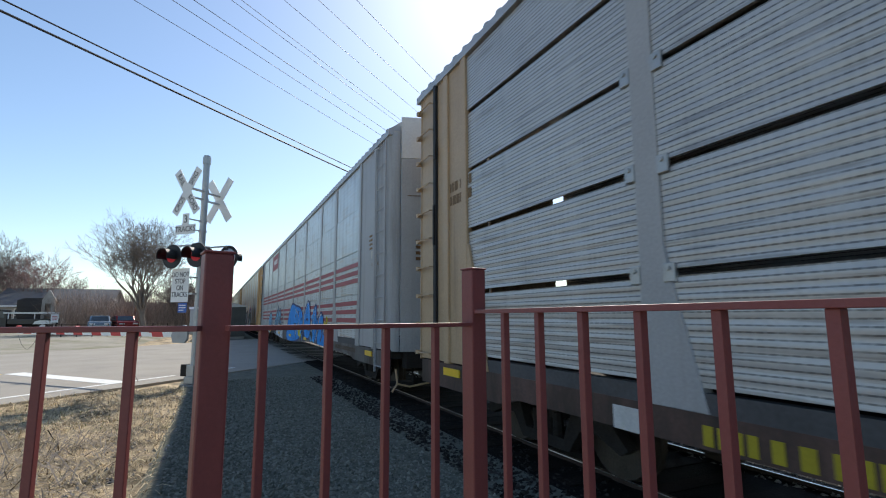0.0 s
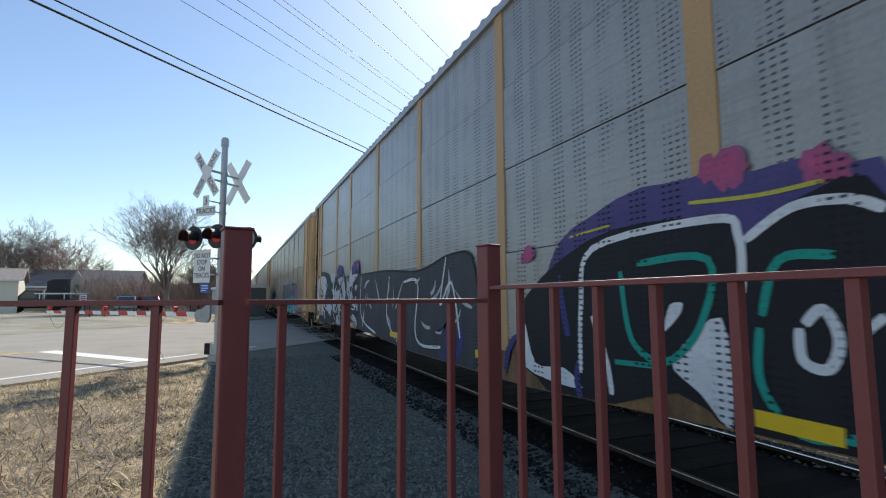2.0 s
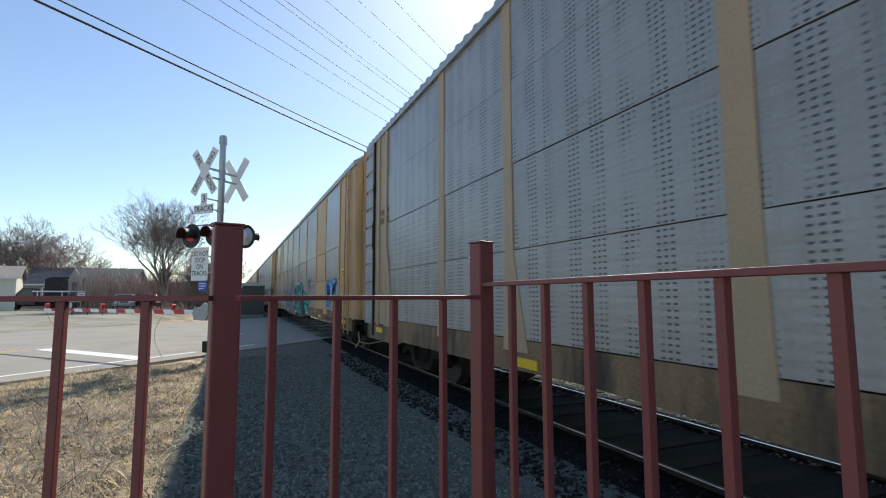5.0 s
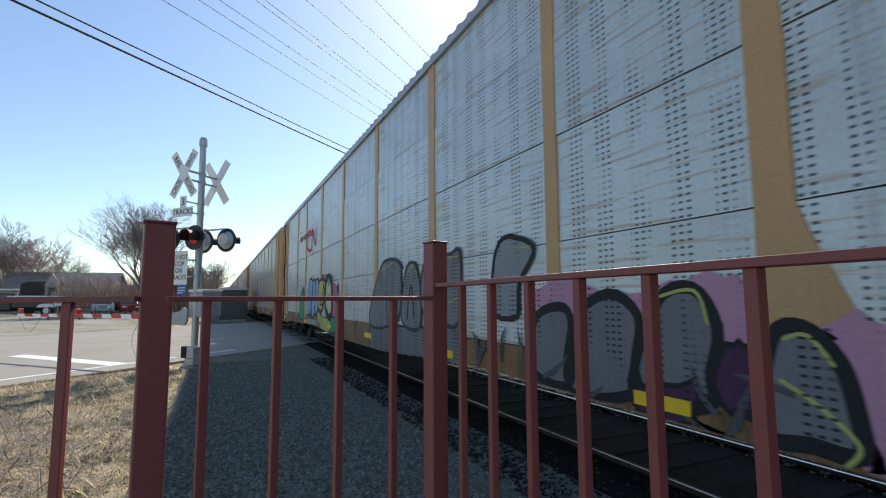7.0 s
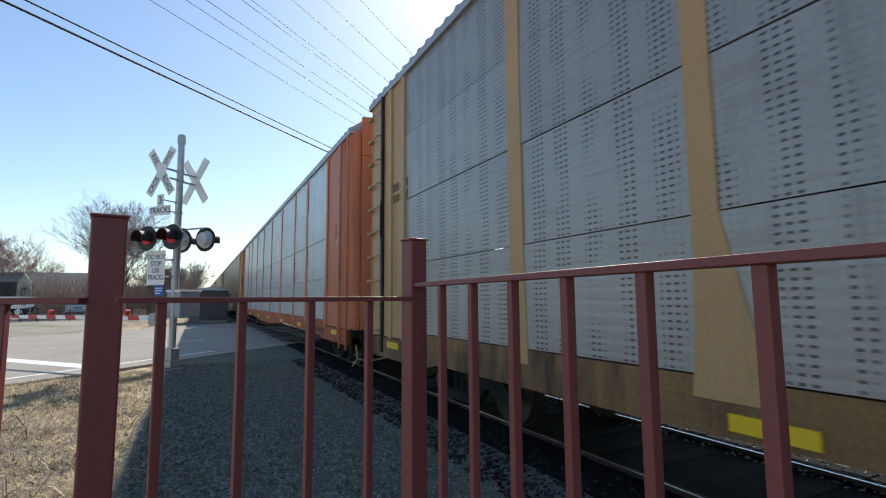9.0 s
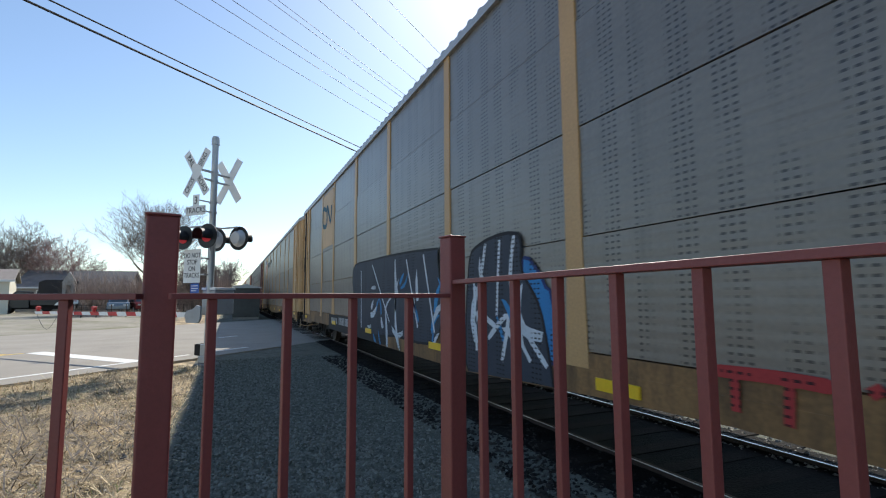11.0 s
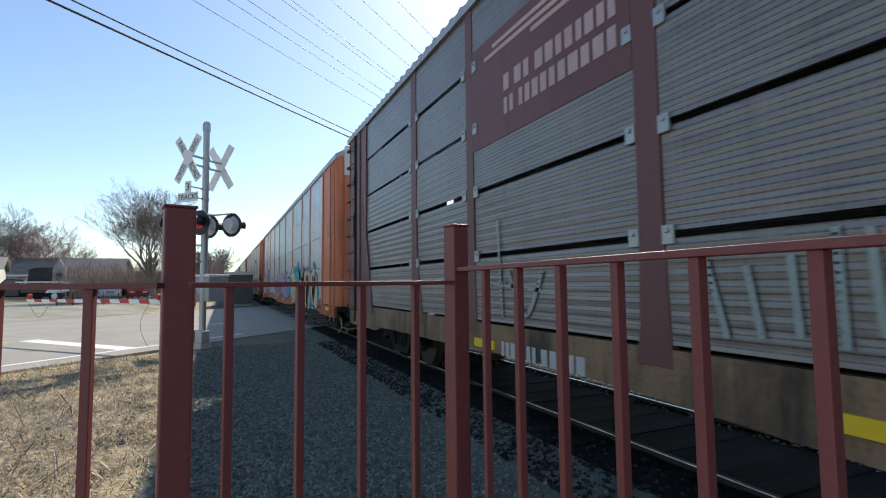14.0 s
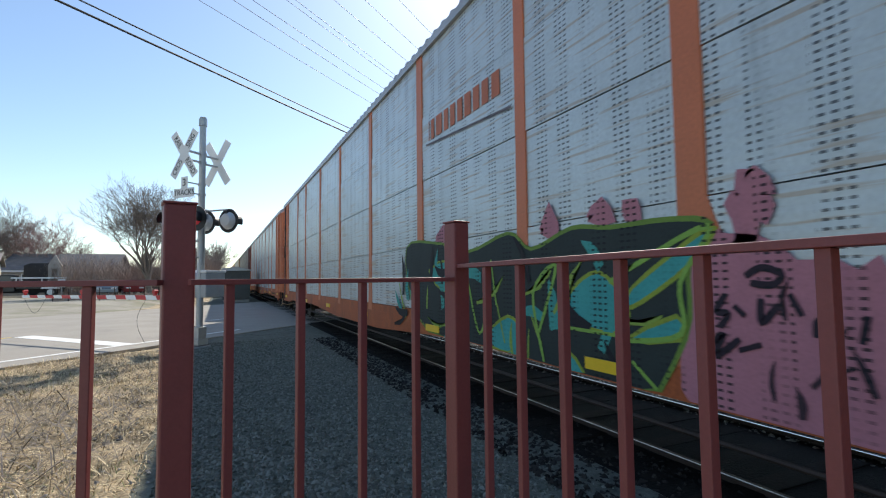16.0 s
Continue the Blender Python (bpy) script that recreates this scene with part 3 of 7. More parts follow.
def lamp(x, sy, lit, angle=0):
    lp = tagged(new("signal_lamp"), "black flashing light unit with a round target")
    lp.parent = mast
    lp.matrix_local = pose(x, sy * 0.36, 3.15, 0, 0, (0 if sy < 0 else 180) + angle)
    part("target_disc", Geo().tube((0, 0.0, 0), (0, 0.012, 0), 0.305, n=32), M_BLACK, lp)
    part("lamp_back", Geo().tube((0, 0.012, 0), (0, 0.14, 0), 0.225, 0.15, 24), M_LAMPBACK, lp, "pale lamp housing")
    part("lens", Geo().tube((0, -0.02, 0), (0, 0.0, 0), 0.15, n=24), M_REDLIT if lit else M_LENS, lp, "red lens")
    n = 14
    arc = [math.pi * (1.3 * i / n - 0.15) for i in range(n + 1)]
    ring = [(r * math.cos(a), r * math.sin(a)) for r, aa in ((0.165, arc), (0.178, arc[::-1])) for a in aa]
    hood = Geo().prism(ring, "y", -0.30, 0.0)
    part("hood", hood, M_BLACK, lp)
    part("hanger", Geo().box(-0.03, 0.03, 0.05, 0.1, 0.1, 0.27), M_BLACK, lp)


lamp(-0.58, -1, True, 4)
lamp(0.26, -1, True, 4)
lamp(-0.24, 1, False, 4)
lamp(0.54, 1, False, 4)
part("lamp_bracket", Geo().tube((-0.6, -0.26, 3.42), (0.28, -0.26, 3.42), 0.022, n=8).tube((-0.26, 0.26, 3.42), (0.58, 0.26, 3.42), 0.022, n=8).tube((0, -0.26, 3.42), (0, 0.26, 3.42), 0.03, n=8), M_GALV, mast)

# gate machine and lowered arm
part("gate_machine", Geo().box(-0.22, 0.24, -0.04, 0.56, 1.22, 1.84), M_GREYP, mast, "grey gate machine housing", bevel=0.03)
part("machine_lid", Geo().box(-0.235, 0.255, -0.055, 0.575, 1.84, 1.90), M_WHITE, mast, "pale sunlit lid", bevel=0.01)
part("counterweight", Geo().prism([(-0.62, 1.02), (-0.2, 1.02), (-0.12, 1.12), (-0.12, 1.42), (-0.26, 1.46), (-0.40, 1.36), (-0.62, 1.32), (-0.68, 1.2)], "y", -0.16, -0.10), M_GREYP, mast, bevel=0.01)
arm = tagged(new("gate_arm"), "lowered gate arm with red and white bands")
arm.parent = mast
arm.location = (-0.55, -0.13, 1.22)
nb, seg = 17, 0.40
for i in range(nb):
    h0, h1 = 0.062 - 0.024 * i / nb, 0.062 - 0.024 * (i + 1) / nb
    x0, x1 = -i * seg, -(i + 1) * seg
    part("band", Geo().add([(x0, -0.02, -h0), (x1, -0.02, -h1), (x1 - 0.06, -0.02, h1), (x0 - 0.06, -0.02, h0), (x0, 0.02, -h0), (x1, 0.02, -h1), (x1 - 0.06, 0.02, h1), (x0 - 0.06, 0.02, h0)],
         [(0, 1, 2, 3), (7, 6, 5, 4), (0, 4, 5, 1), (1, 5, 6, 2), (2, 6, 7, 3), (3, 7, 4, 0)]), M_GATERED if i % 2 else M_WHITE, arm)
for x in (-0.9, -3.9, -6.7):
    part("arm_lamp", Geo().box(x - 0.03, x + 0.03, -0.03, 0.03, 0.04, 0.10).tube((x, -0.05, 0.15), (x, 0.05, 0.15), 0.055, n=14), M_GATERED, arm, "small red gate lamp")
for x, dz in ((-1.2, 1.15), (-6.2, 0.45)):
    pts = []
    for i in range(9):
        a = i / 8
        p = (x - 0.35 * math.sin(math.pi * a) * (1 if dz > 1 else -1), -0.02, -0.04 - dz * a if dz > 1 else -0.04 - dz * math.sin(math.pi * a))
        if dz < 1:
            p = (x + 1.1 * a - 0.5, -0.02, -0.04 - dz * math.sin(math.pi * a))
        pts.append(p)
    part("arm_cable", Geo().path(pts, 0.0045, 5), M_CABLE, arm, "loose black cable")


# ---- overhead wires ----
WIRE_D = Vector((math.sin(radians(48.6)), math.cos(radians(48.6)), 0))


def wire(name, label, p, r):
    pts = [Vector(p) + WIRE_D * s + Vector((0, 0, 0.00022 * (s - 10) ** 2)) for s in range(-50, 91, 5)]
    g = Geo().path(pts, r)
    tagged(part(name, g, M_CABLE), label, "wire", "overhead wires")


wire("overhead_cable", "thick black bundled cable overhead", (-1.72, 13.99, 7.74), 0.026)
wire("overhead_cable", "slimmer black cable strung overhead", (-1.35, 14.22, 7.94), 0.018)
for p in ((1.49, 19.12, 10.74), (2.02, 18.25, 10.74), (2.44, 17.87, 10.74), (3.41, 19.01, 11.74), (3.59, 18.78, 11.74), (4.98, 19.74, 12.74), (5.42, 18.66, 12.74), (6.3, 17.81, 12.74)):
    wire("overhead_wire", "thin power line overhead", p, 0.009)

# ---- trees ----
def branch(g, tw, rng, p, d, l, r, depth, thin):
    """A limb that bends upwards a little and forks until it is a twig."""
    q, dd, n = p, d.copy(), 3 if depth > 3 else 2
    for i in range(n):
        dd = (dd + Vector((rng.gauss(0, 0.10), rng.gauss(0, 0.10), rng.gauss(0.05, 0.07)))).normalized()
        e = q + dd * (l / n)
        r1 = max(r * 0.88, thin)
        (g if r > 0.03 else tw).tube(q, e, r, r1, 7 if r > 0.06 else (4 if r > 0.02 else 3))
        q, r = e, r1
        if 0 < depth < 5:
            side = Vector((rng.gauss(0, 1), rng.gauss(0, 1), rng.gauss(0.1, 0.5))).normalized()
            branch(g, tw, rng, q, (dd * 0.55 + side * 0.6).normalized(), l * rng.uniform(0.4, 0.65), r * 0.5, max(0, depth - 2), thin)
    if depth > 0:
        for c in range(2 if rng.random() < 0.75 else 3):
            side = Vector((rng.gauss(0, 1), rng.gauss(0, 1), rng.gauss(0.05, 0.4))).normalized()
            branch(g, tw, rng, q, (dd * 0.8 + side * 0.5).normalized(), l * rng.uniform(0.68, 0.9), r * 0.68, depth - 1, thin)


def tree(label, x, y, h, lean, seed, twig, limbs=6, r=0.2, wide=1.0, depth=6, thin=0.008):
    rng = random.Random(seed)
    t = thing("bare_tree", label, "tree", "trees across the road", m=pose(x, y, 0.43))
    g, tw = Geo(), Geo()
    ax = Vector(lean).normalized()
    top = Vector((0, 0, -0.1)) + ax * h * 0.2
    g.tube((0, 0, -0.1), top, r, r * 0.8, 9)
    for i in range(limbs):
        a = 6.283 * i / limbs + rng.uniform(-0.4, 0.4)
        tilt = rng.uniform(0.25, 0.95)
        d = (ax * 0.6 + Vector((math.cos(a) * math.sin(tilt), math.sin(a) * math.sin(tilt), math.cos(tilt)))).normalized()
        branch(g, tw, rng, top - ax * h * 0.1 * rng.random(), d, h * rng.uniform(0.15, 0.2), r * rng.uniform(0.4, 0.6), depth, thin)
    k = h / max(v[2] for v in tw.v + g.v)
    for q in (g, tw):
        q.v = [(v[0] * k * wide, v[1] * k * wide, v[2] * k) for v in q.v]
    part("trunk", g, M_BARK, t)
    part("crown", tw, twig, t, "bare twigs")
    return t


def polar(az, dist):
    return dist * math.sin(radians(az)), dist * math.cos(radians(az))


_x, _y = polar(-6.15, 54)
tree("large bare tree with a leaning forked trunk beside the lot", _x, _y, 11.4, (-0.22, 0, 1), 29, M_TWIGS, 16, 0.24, 0.9, 6, 0.0085)
for az, ds, h, sd, tw in ((-15.3, 75, 10.0, 5, M_REDBUD), (-17.8, 78, 11.2, 6, M_TWIGS), (-19.5, 76, 10.6, 7, M_TWIGS), (-21.5, 80, 9.5, 8, M_TWIGS), (-12.4, 88, 7.5, 9, M_TWIGS),
                          (-24.0, 82, 9.5, 18, M_TWIGS), (-3.4, 60, 6.2, 10, M_TWIGS), (-1.6, 70, 7.2, 11, M_TWIGS), (-0.3, 85, 8.2, 12, M_TWIGS), (-16.5, 92, 9.8, 13, M_TWIGS)):
    _x, _y = polar(az, ds)
    tree("bare winter tree behind the roofs" if ds > 72 else "small bare tree along the railway", _x, _y, h, (random.uniform(-0.1, 0.1), 0, 1), sd, tw, 11, 0.2, 0.95, 5, 0.0115)


def brush(label, az0, az1, d0, d1, h, count, seed, material):
    rng = np.random.default_rng(seed)
    az = np.radians(rng.uniform(az0, az1, count))
    ds = rng.uniform(d0, d1, count)
    g = []
    f = []
    ln = rng.uniform(0.35, 1.0, count) * h
    for i in range(count):
        o = Vector((ds[i] * math.sin(az[i]), ds[i] * math.cos(az[i]), 0.3 + rng.uniform(0, 0.6) * h * 0.7))
        d = Vector((rng.normal(0, 0.45), rng.normal(0, 0.45), 1)).normalized() * ln[i] * 0.6
        s = Vector((rng.normal(), rng.normal(), 0)).normalized() * rng.uniform(0.008, 0.024)
        m = o + d * 0.5 + Vector((rng.normal(0, 0.1), rng.normal(0, 0.1), 0)) * ln[i] * 0.3
        k = len(g)
        g += [o - s, o + s, m + s * 0.7, m - s * 0.7, o + d]
        f += [(k, k + 1, k + 2, k + 3), (k + 3, k + 2, k + 4)]
    me = bpy.data.meshes.new("brush")
    me.from_pydata([tuple(p) for p in g], [], f)
    me.materials.append(material)
    tagged(new("brush", me), label, "brush", kind="stuff")


brush("tangled brown winter brush behind the lot", -13.5, -2.2, 58, 74, 5.6, 9000, 31, M_BRUSH)
brush("low brown weeds along the lot's edge", -14, -4.5, 44, 50, 0.8, 3000, 32, M_BRUSH)
brush("far brown thicket", -32, -11, 86, 110, 6.0, 14000, 33, M_BRUSH)
brush("tall brush beside the railway", -3.2, -0.2, 58, 95, 6.0, 9000, 34, M_BRUSH)
tagged(part("far_woods", Geo().add([(x, 170 + 12 * noise.noise((x * 0.05, 0, 1)), 0) for x in range(-160, -1, 4)] +
                                   [(x, 170 + 12 * noise.noise((x * 0.05, 0, 1)), 6.5 + 2.0 * noise.noise((x * 0.21, 2, 1)) + 1.4 * noise.noise((x * 0.9, 5, 1))) for x in range(-160, -1, 4)],
                                   [(i, i + 1, 41 + i - 0, 40 + i) for i in range(39)]), M_FARWOOD), "hazy far bare woods", "woods", kind="structure")


# ---- buildings and vehicles across the road ----
def house(label, m, w, d, eave, ridge, wall, roof, windows=()):
    h = thing("house", label, "house", "houses across the road", m=m)
    part("wall", Geo().box(0, w, 0, d, 0, eave), wall, h, "clapboard walls")
    for i in range(int(eave / 0.22)):
        part("clapboard", shared_board(w, wall), wall, h, loc=(0, -0.012, 0.15 + i * 0.22))
    ov = 0.35
    part("roof", Geo().prism([(-ov, eave - 0.05), (d / 2, ridge), (d + ov, eave - 0.05), (d + ov, eave + 0.1), (d / 2, ridge + 0.16), (-ov, eave + 0.1)], "x", -ov, w + ov), roof, h, "shingle roof")
    part("gable", Geo().prism([(0, eave), (d, eave), (d / 2, ridge)], "x", 0.02, w - 0.02), wall, h)
    part("fascia", Geo().box(-ov, w + ov, -ov - 0.03, -ov, eave - 0.08, eave + 0.1), M_WHITE, h)
    for (wx, wz) in windows:
        wn = part("window", Geo().box(wx - 0.55, wx + 0.55, -0.05, 0.0, wz - 0.75, wz + 0.75), M_WHITE, h, "white framed window")
        part("pane", Geo().box(wx - 0.45, wx + 0.45, -0.06, -0.05, wz + 0.03, wz + 0.65), M_GLASS, wn)
        part("pane", Geo().box(wx - 0.45, wx + 0.45, -0.06, -0.05, wz - 0.65, wz - 0.03), M_GLASS, wn)
    return h


BOARD = {}


def shared_board(w, material):
    if w not in BOARD:
        BOARD[w] = Geo().add([(0, 0, 0), (w, 0, 0), (w, 0.012, 0.22), (0, 0.012, 0.22), (0, 0.014, 0), (w, 0.014, 0)], [(0, 1, 2, 3), (0, 4, 5, 1)]).mesh("clapboard", material)
    return BOARD[w]


_x, _y = polar(-17.5, 60)
house("small cream clapboard house with a shingle roof", pose(_x - 13.0, _y - 3.5, 0.45, 0, 0, 14), 13.0, 8.0, 3.0, 4.1, M_CREAM, M_SHINGLE, ((11.2, 1.9), (7.5, 1.9), (4, 1.9)))
_x, _y = polar(-17.6, 72)
house("long low house with a weathered grey roof", pose(_x, _y, 0.45, 0, 0, -4), 10.5, 8.0, 2.6, 4.6, M_OLDWOOD, M_ROOFGREY, ((2.5, 1.6),))
_x, _y = polar(-14.3, 62)
shed = thing("shed", "narrow weathered board shed with a steep gable and dark doorway", "shed", m=pose(_x, _y, 0.45, 0, 0, 10))
part("wall", Geo().box(0, 0.28, 0, 0.9, 0, 3.0).box(0.72, 1.05, 0, 0.9, 0, 3.0).box(0.28, 0.72, 0, 0.9, 2.7, 3.0).box(0.28, 0.72, 0.7, 0.9, 0, 2.7), M_OLDWOOD, shed)
part("roof", Geo().add([(-0.06, -0.06, 2.95), (0.525, -0.06, 4.1), (1.11, -0.06, 2.95), (-0.06, 0.96, 2.95), (0.525, 0.96, 4.1), (1.11, 0.96, 2.95)], [(0, 1, 2), (5, 4, 3), (0, 3, 4, 1), (1, 4, 5, 2), (0, 2, 5, 3)]), M_OLDWOOD, shed)
part("boards", Geo().box(0.05, 0.09, -0.02, 0, 0, 3.0).box(0.19, 0.22, -0.02, 0, 0, 3.0).box(0.80, 0.84, -0.02, 0, 0, 3.0).box(0.94, 0.97, -0.02, 0, 0, 3.0), M_OLDWOOD, shed)

_x, _y = polar(-16.0, 66)
trailer = thing("covered_trailer", "dark tarpaulin-covered trailer parked in the lot", "trailer", m=pose(_x, _y, 0.45, 0, 0, 12))
part("body", Geo().prism([(0, 1.3), (3.4, 1.3), (3.4, 3.2), (3.0, 3.4), (0.5, 3.35), (0, 3.1)], "y", 0, 2.2), M_TARP, trailer, bevel=0.05)
part("chassis", Geo().box(0.1, 3.3, 0.1, 2.1, 0.55, 1.3), M_DARK, trailer)
for i, wx in enumerate((0.8, 2.6)):
    part("wheel", Geo().tube((wx, -0.02, 0.4), (wx, 0.25, 0.4), 0.4, n=18), M_TYRE, trailer)
    part("wheel", Geo().tube((wx, 1.95, 0.4), (wx, 2.22, 0.4), 0.4, n=18), M_TYRE, trailer)


def wheel(parent, x, y, r, side):
    w = part("wheel", Geo().tube((x, y, r), (x, y + 0.22 * side, r), r, n=20), M_TYRE, parent)
    part("rim", Geo().tube((x, y - 0.012 * side, r), (x, y + 0.02 * side, r), r * 0.62, n=16), M_CARWHITE, w)


_x, _y = polar(-17.4, 60)
truck = thing("utility_truck", "dark flatbed work truck with a silver rack on its bed", "truck", m=pose(_x, _y, 0.45, 0, 0, 8))
part("cab", Geo().prism([(-1.6, 0.5), (0.9, 0.5), (0.9, 2.05), (-0.1, 2.1), (-0.75, 1.35), (-1.6, 1.2)], "y", 0, 1.9), M_CARDARK, truck, "dark cab", bevel=0.05)
part("side_window", Geo().prism([(-0.5, 1.35), (0.7, 1.35), (0.7, 1.92), (-0.05, 1.95)], "y", -0.01, 0.0), M_GLASS, truck)
part("bed", Geo().box(0.95, 4.6, 0, 1.95, 0.75, 1.25), M_CARDARK, truck, "dark stake bed", bevel=0.03)
part("bed_rack", Geo().box(0.6, 4.7, -0.03, 0.05, 1.72, 1.84).box(0.6, 4.7, 1.9, 1.98, 1.72, 1.84).box(0.95, 1.02, -0.03, 0.05, 1.25, 1.72).box(2.8, 2.87, -0.03, 0.05, 1.25, 1.72).box(4.5, 4.57, -0.03, 0.05, 1.25, 1.72)
     .box(0.6, 0.68, 0.05, 1.9, 1.74, 1.82).box(4.6, 4.68, 0.05, 1.9, 1.74, 1.82), M_CARWHITE, truck, "silver ladder rack", bevel=0.01)
part("chassis", Geo().box(-1.4, 4.4, 0.4, 1.5, 0.4, 0.75), M_DARK, truck)
part("fender", Geo().prism([(2.75, 0.75), (2.9, 1.0), (3.2, 1.1), (3.8, 1.1), (4.1, 1.0), (4.25, 0.75)], "y", -0.06, 0.1), M_CARWHITE, truck)
for wx in (-0.8, 3.5):
    wheel(truck, wx, -0.05, 0.44, 1)
    wheel(truck, wx, 1.98, 0.44, -1)


def parked_car(label, x, y, rz, paint):
    c = thing("parked_car", label, "car", "cars parked across the road", m=pose(x, y, 0.45, 0, 0, rz))
    part("body", Geo().prism([(-2.2, 0.35), (2.2, 0.35), (2.25, 0.7), (2.1, 0.95), (1.1, 1.02), (-1.0, 1.02), (-2.15, 0.9), (-2.28, 0.6)], "y", 0, 1.8), paint, c, "painted car body", bevel=0.07)
    part("cabin", Geo().prism([(-1.5, 1.0), (1.2, 1.0), (0.6, 1.5), (-0.95, 1.52)], "y", 0.12, 1.68), paint, c, "cabin roof", bevel=0.06)
    part("windscreen", Geo().add([(1.13, 0.2, 1.06), (1.13, 1.6, 1.06), (0.68, 1.5, 1.46), (0.68, 0.3, 1.46), (1.16, 0.2, 1.05), (1.16, 1.6, 1.05), (0.71, 1.5, 1.47), (0.71, 0.3, 1.47)],
         [(0, 3, 2, 1), (4, 5, 6, 7), (0, 1, 5, 4), (1, 2, 6, 5), (2, 3, 7, 6), (3, 0, 4, 7)]), M_GLASS, c, "windscreen")
    part("side_window", Geo().prism([(-1.2, 1.05), (0.95, 1.05), (0.5, 1.44), (-0.85, 1.46)], "y", 0.10, 0.125), M_GLASS, c)
    for s in (0.35, 1.45):
        part("headlight", Geo().box(2.2, 2.27, s - 0.2, s + 0.2, 0.68, 0.82), M_WHITE, c, bevel=0.01)
    for wx in (-1.4, 1.4):
        wheel(c, wx, -0.02, 0.33, 1)
        wheel(c, wx, 1.82, 0.33, -1)


_x, _y = polar(-10.8, 57)
parked_car("grey-blue saloon car facing the road", _x, _y, -80, M_CARBLUE)
_x, _y = polar(-8.9, 58)
parked_car("dark red car half hidden in the brush", _x, _y, -70, M_CARRED)
_x, _y = polar(-9.8, 62)
parked_car("black car parked behind another", _x, _y, -75, M_CARDARK)

_x, _y = polar(-13.3, 50)
notice = thing("lot_sign", "small white notice board on a post by the lot", "sign", m=pose(_x, _y, 0.45, 0, 0, 10))
part("post", Geo().box(-0.04, 0.04, 0, 0.08, 0, 1.7), M_OLDWOOD, notice)
part("board", Geo().box(-0.24, 0.24, -0.02, 0.0, 0.95, 1.6), M_WHITE, notice)
part("lettering", Geo().box(-0.16, 0.16, -0.024, -0.02, 1.42, 1.48).box(-0.18, 0.18, -0.024, -0.02, 1.28, 1.34).box(-0.14, 0.14, -0.024, -0.02, 1.14, 1.2), M_GATERED, notice)

fence2 = thing("wire_fence", "rusty wire fence with thin posts along the lot", "fence", m=pose(*polar(-13.9, 44), 0.42, 0, 0, -10))
for i in range(9):
    part("post", Geo().box(i * 0.95 - 0.025, i * 0.95 + 0.025, -0.02, 0.02, 0, 0.95), M_RAIL, fence2)
part("wires", Geo().box(0, 7.6, -0.008, 0.008, 0.88, 0.9).box(0, 7.6, -0.008, 0.008, 0.6, 0.615).box(0, 7.6, -0.008, 0.008, 0.3, 0.315), M_RAIL, fence2)

hut = thing("relay_hut", "railway equipment hut with a pale roof, walls coloured dark for shade", "hut", m=pose(0.25, 41.5, 0.1))
part("body", Geo().box(0, 1.95, 0, 4.5, 0.2, 2.45), M_HUT, hut, bevel=0.02)
part("roof", Geo().prism([(-0.1, 2.45), (2.05, 2.45), (2.05, 2.52), (0.97, 2.75), (-0.1, 2.62)], "y", -0.12, 4.62), M_GALV, hut)
part("door", Geo().box(0.55, 1.4, -0.03, 0, 0.3, 2.2), M_HUT, hut, bevel=0.01)
part("footing", Geo().box(0.05, 1.9, 0.05, 4.45, 0, 0.2), M_CONC, hut)


# ---- train ----
PITCH = 29.40
BODY = 28.03
SPEED = 22.73
REAR0 = 7.39          # rear corner of the first car at the start
END_P = 2.1           # end panel at the front; the rear one is shorter
END_R = 1.68
POSTS = (4.75, 6.8, 9.7, 12.55, 15.48, 18.33, 21.23, 23.28)
Z_SILL0, Z_SILL1, Z_SCR, Z_EAVE, Z_TOP = 0.60, 0.92, 1.06, 5.23, 5.62
HALF = 1.5

SILL_LINE = [(0.25, 0.60), (2.5, 0.60), (2.9, 0.68), (6.0, 0.70), (8.2, 0.74), (9.5, 0.70), (12.0, 0.58), (16.0, 0.58), (18.5, 0.70), (20.0, 0.74), (22.0, 0.70), (BODY - 2.9, 0.68), (BODY - 2.5, 0.59), (BODY - 0.25, 0.59)]


def sill_z(y):
    """Lower edge of the side sill at a place along the car."""
    for (a, za), (b, zb) in zip(SILL_LINE, SILL_LINE[1:]):
        if y <= b:
            return za + (zb - za) * max(0.0, (y - a) / (b - a))
    return 0.59


YELLOW, TAN, ORANGE, BROWN, GREY = (0.52, 0.315, 0.135), (0.45, 0.32, 0.19), (0.56, 0.16, 0.062), (0.15, 0.055, 0.05), (0.36, 0.365, 0.37)
RUSTY = (0.15, 0.08, 0.045)


def rack_paint(name, col, dark=RUSTY):
    return mat(name, col, 0.5, 0, 0.2, 0.9, 40, 0.04, dark, 0.22, 5.0, obj_var=0.12)


M_YEL, M_TAN, M_ORG = rack_paint("rack_yellow", YELLOW), rack_paint("rack_tan", TAN), rack_paint("rack_orange", ORANGE, (0.13, 0.05, 0.035))
M_BRN, M_GRY = rack_paint("rack_brown", BROWN, (0.06, 0.03, 0.03)), rack_paint("rack_grey", GREY, (0.17, 0.15, 0.13))
def sill_paint(name, col, grime=0.6):
    return mat(name, col, 0.6, 0, 0.4, 1.6, 30, 0.06, (0.03, 0.02, 0.015), grime, 1.6)


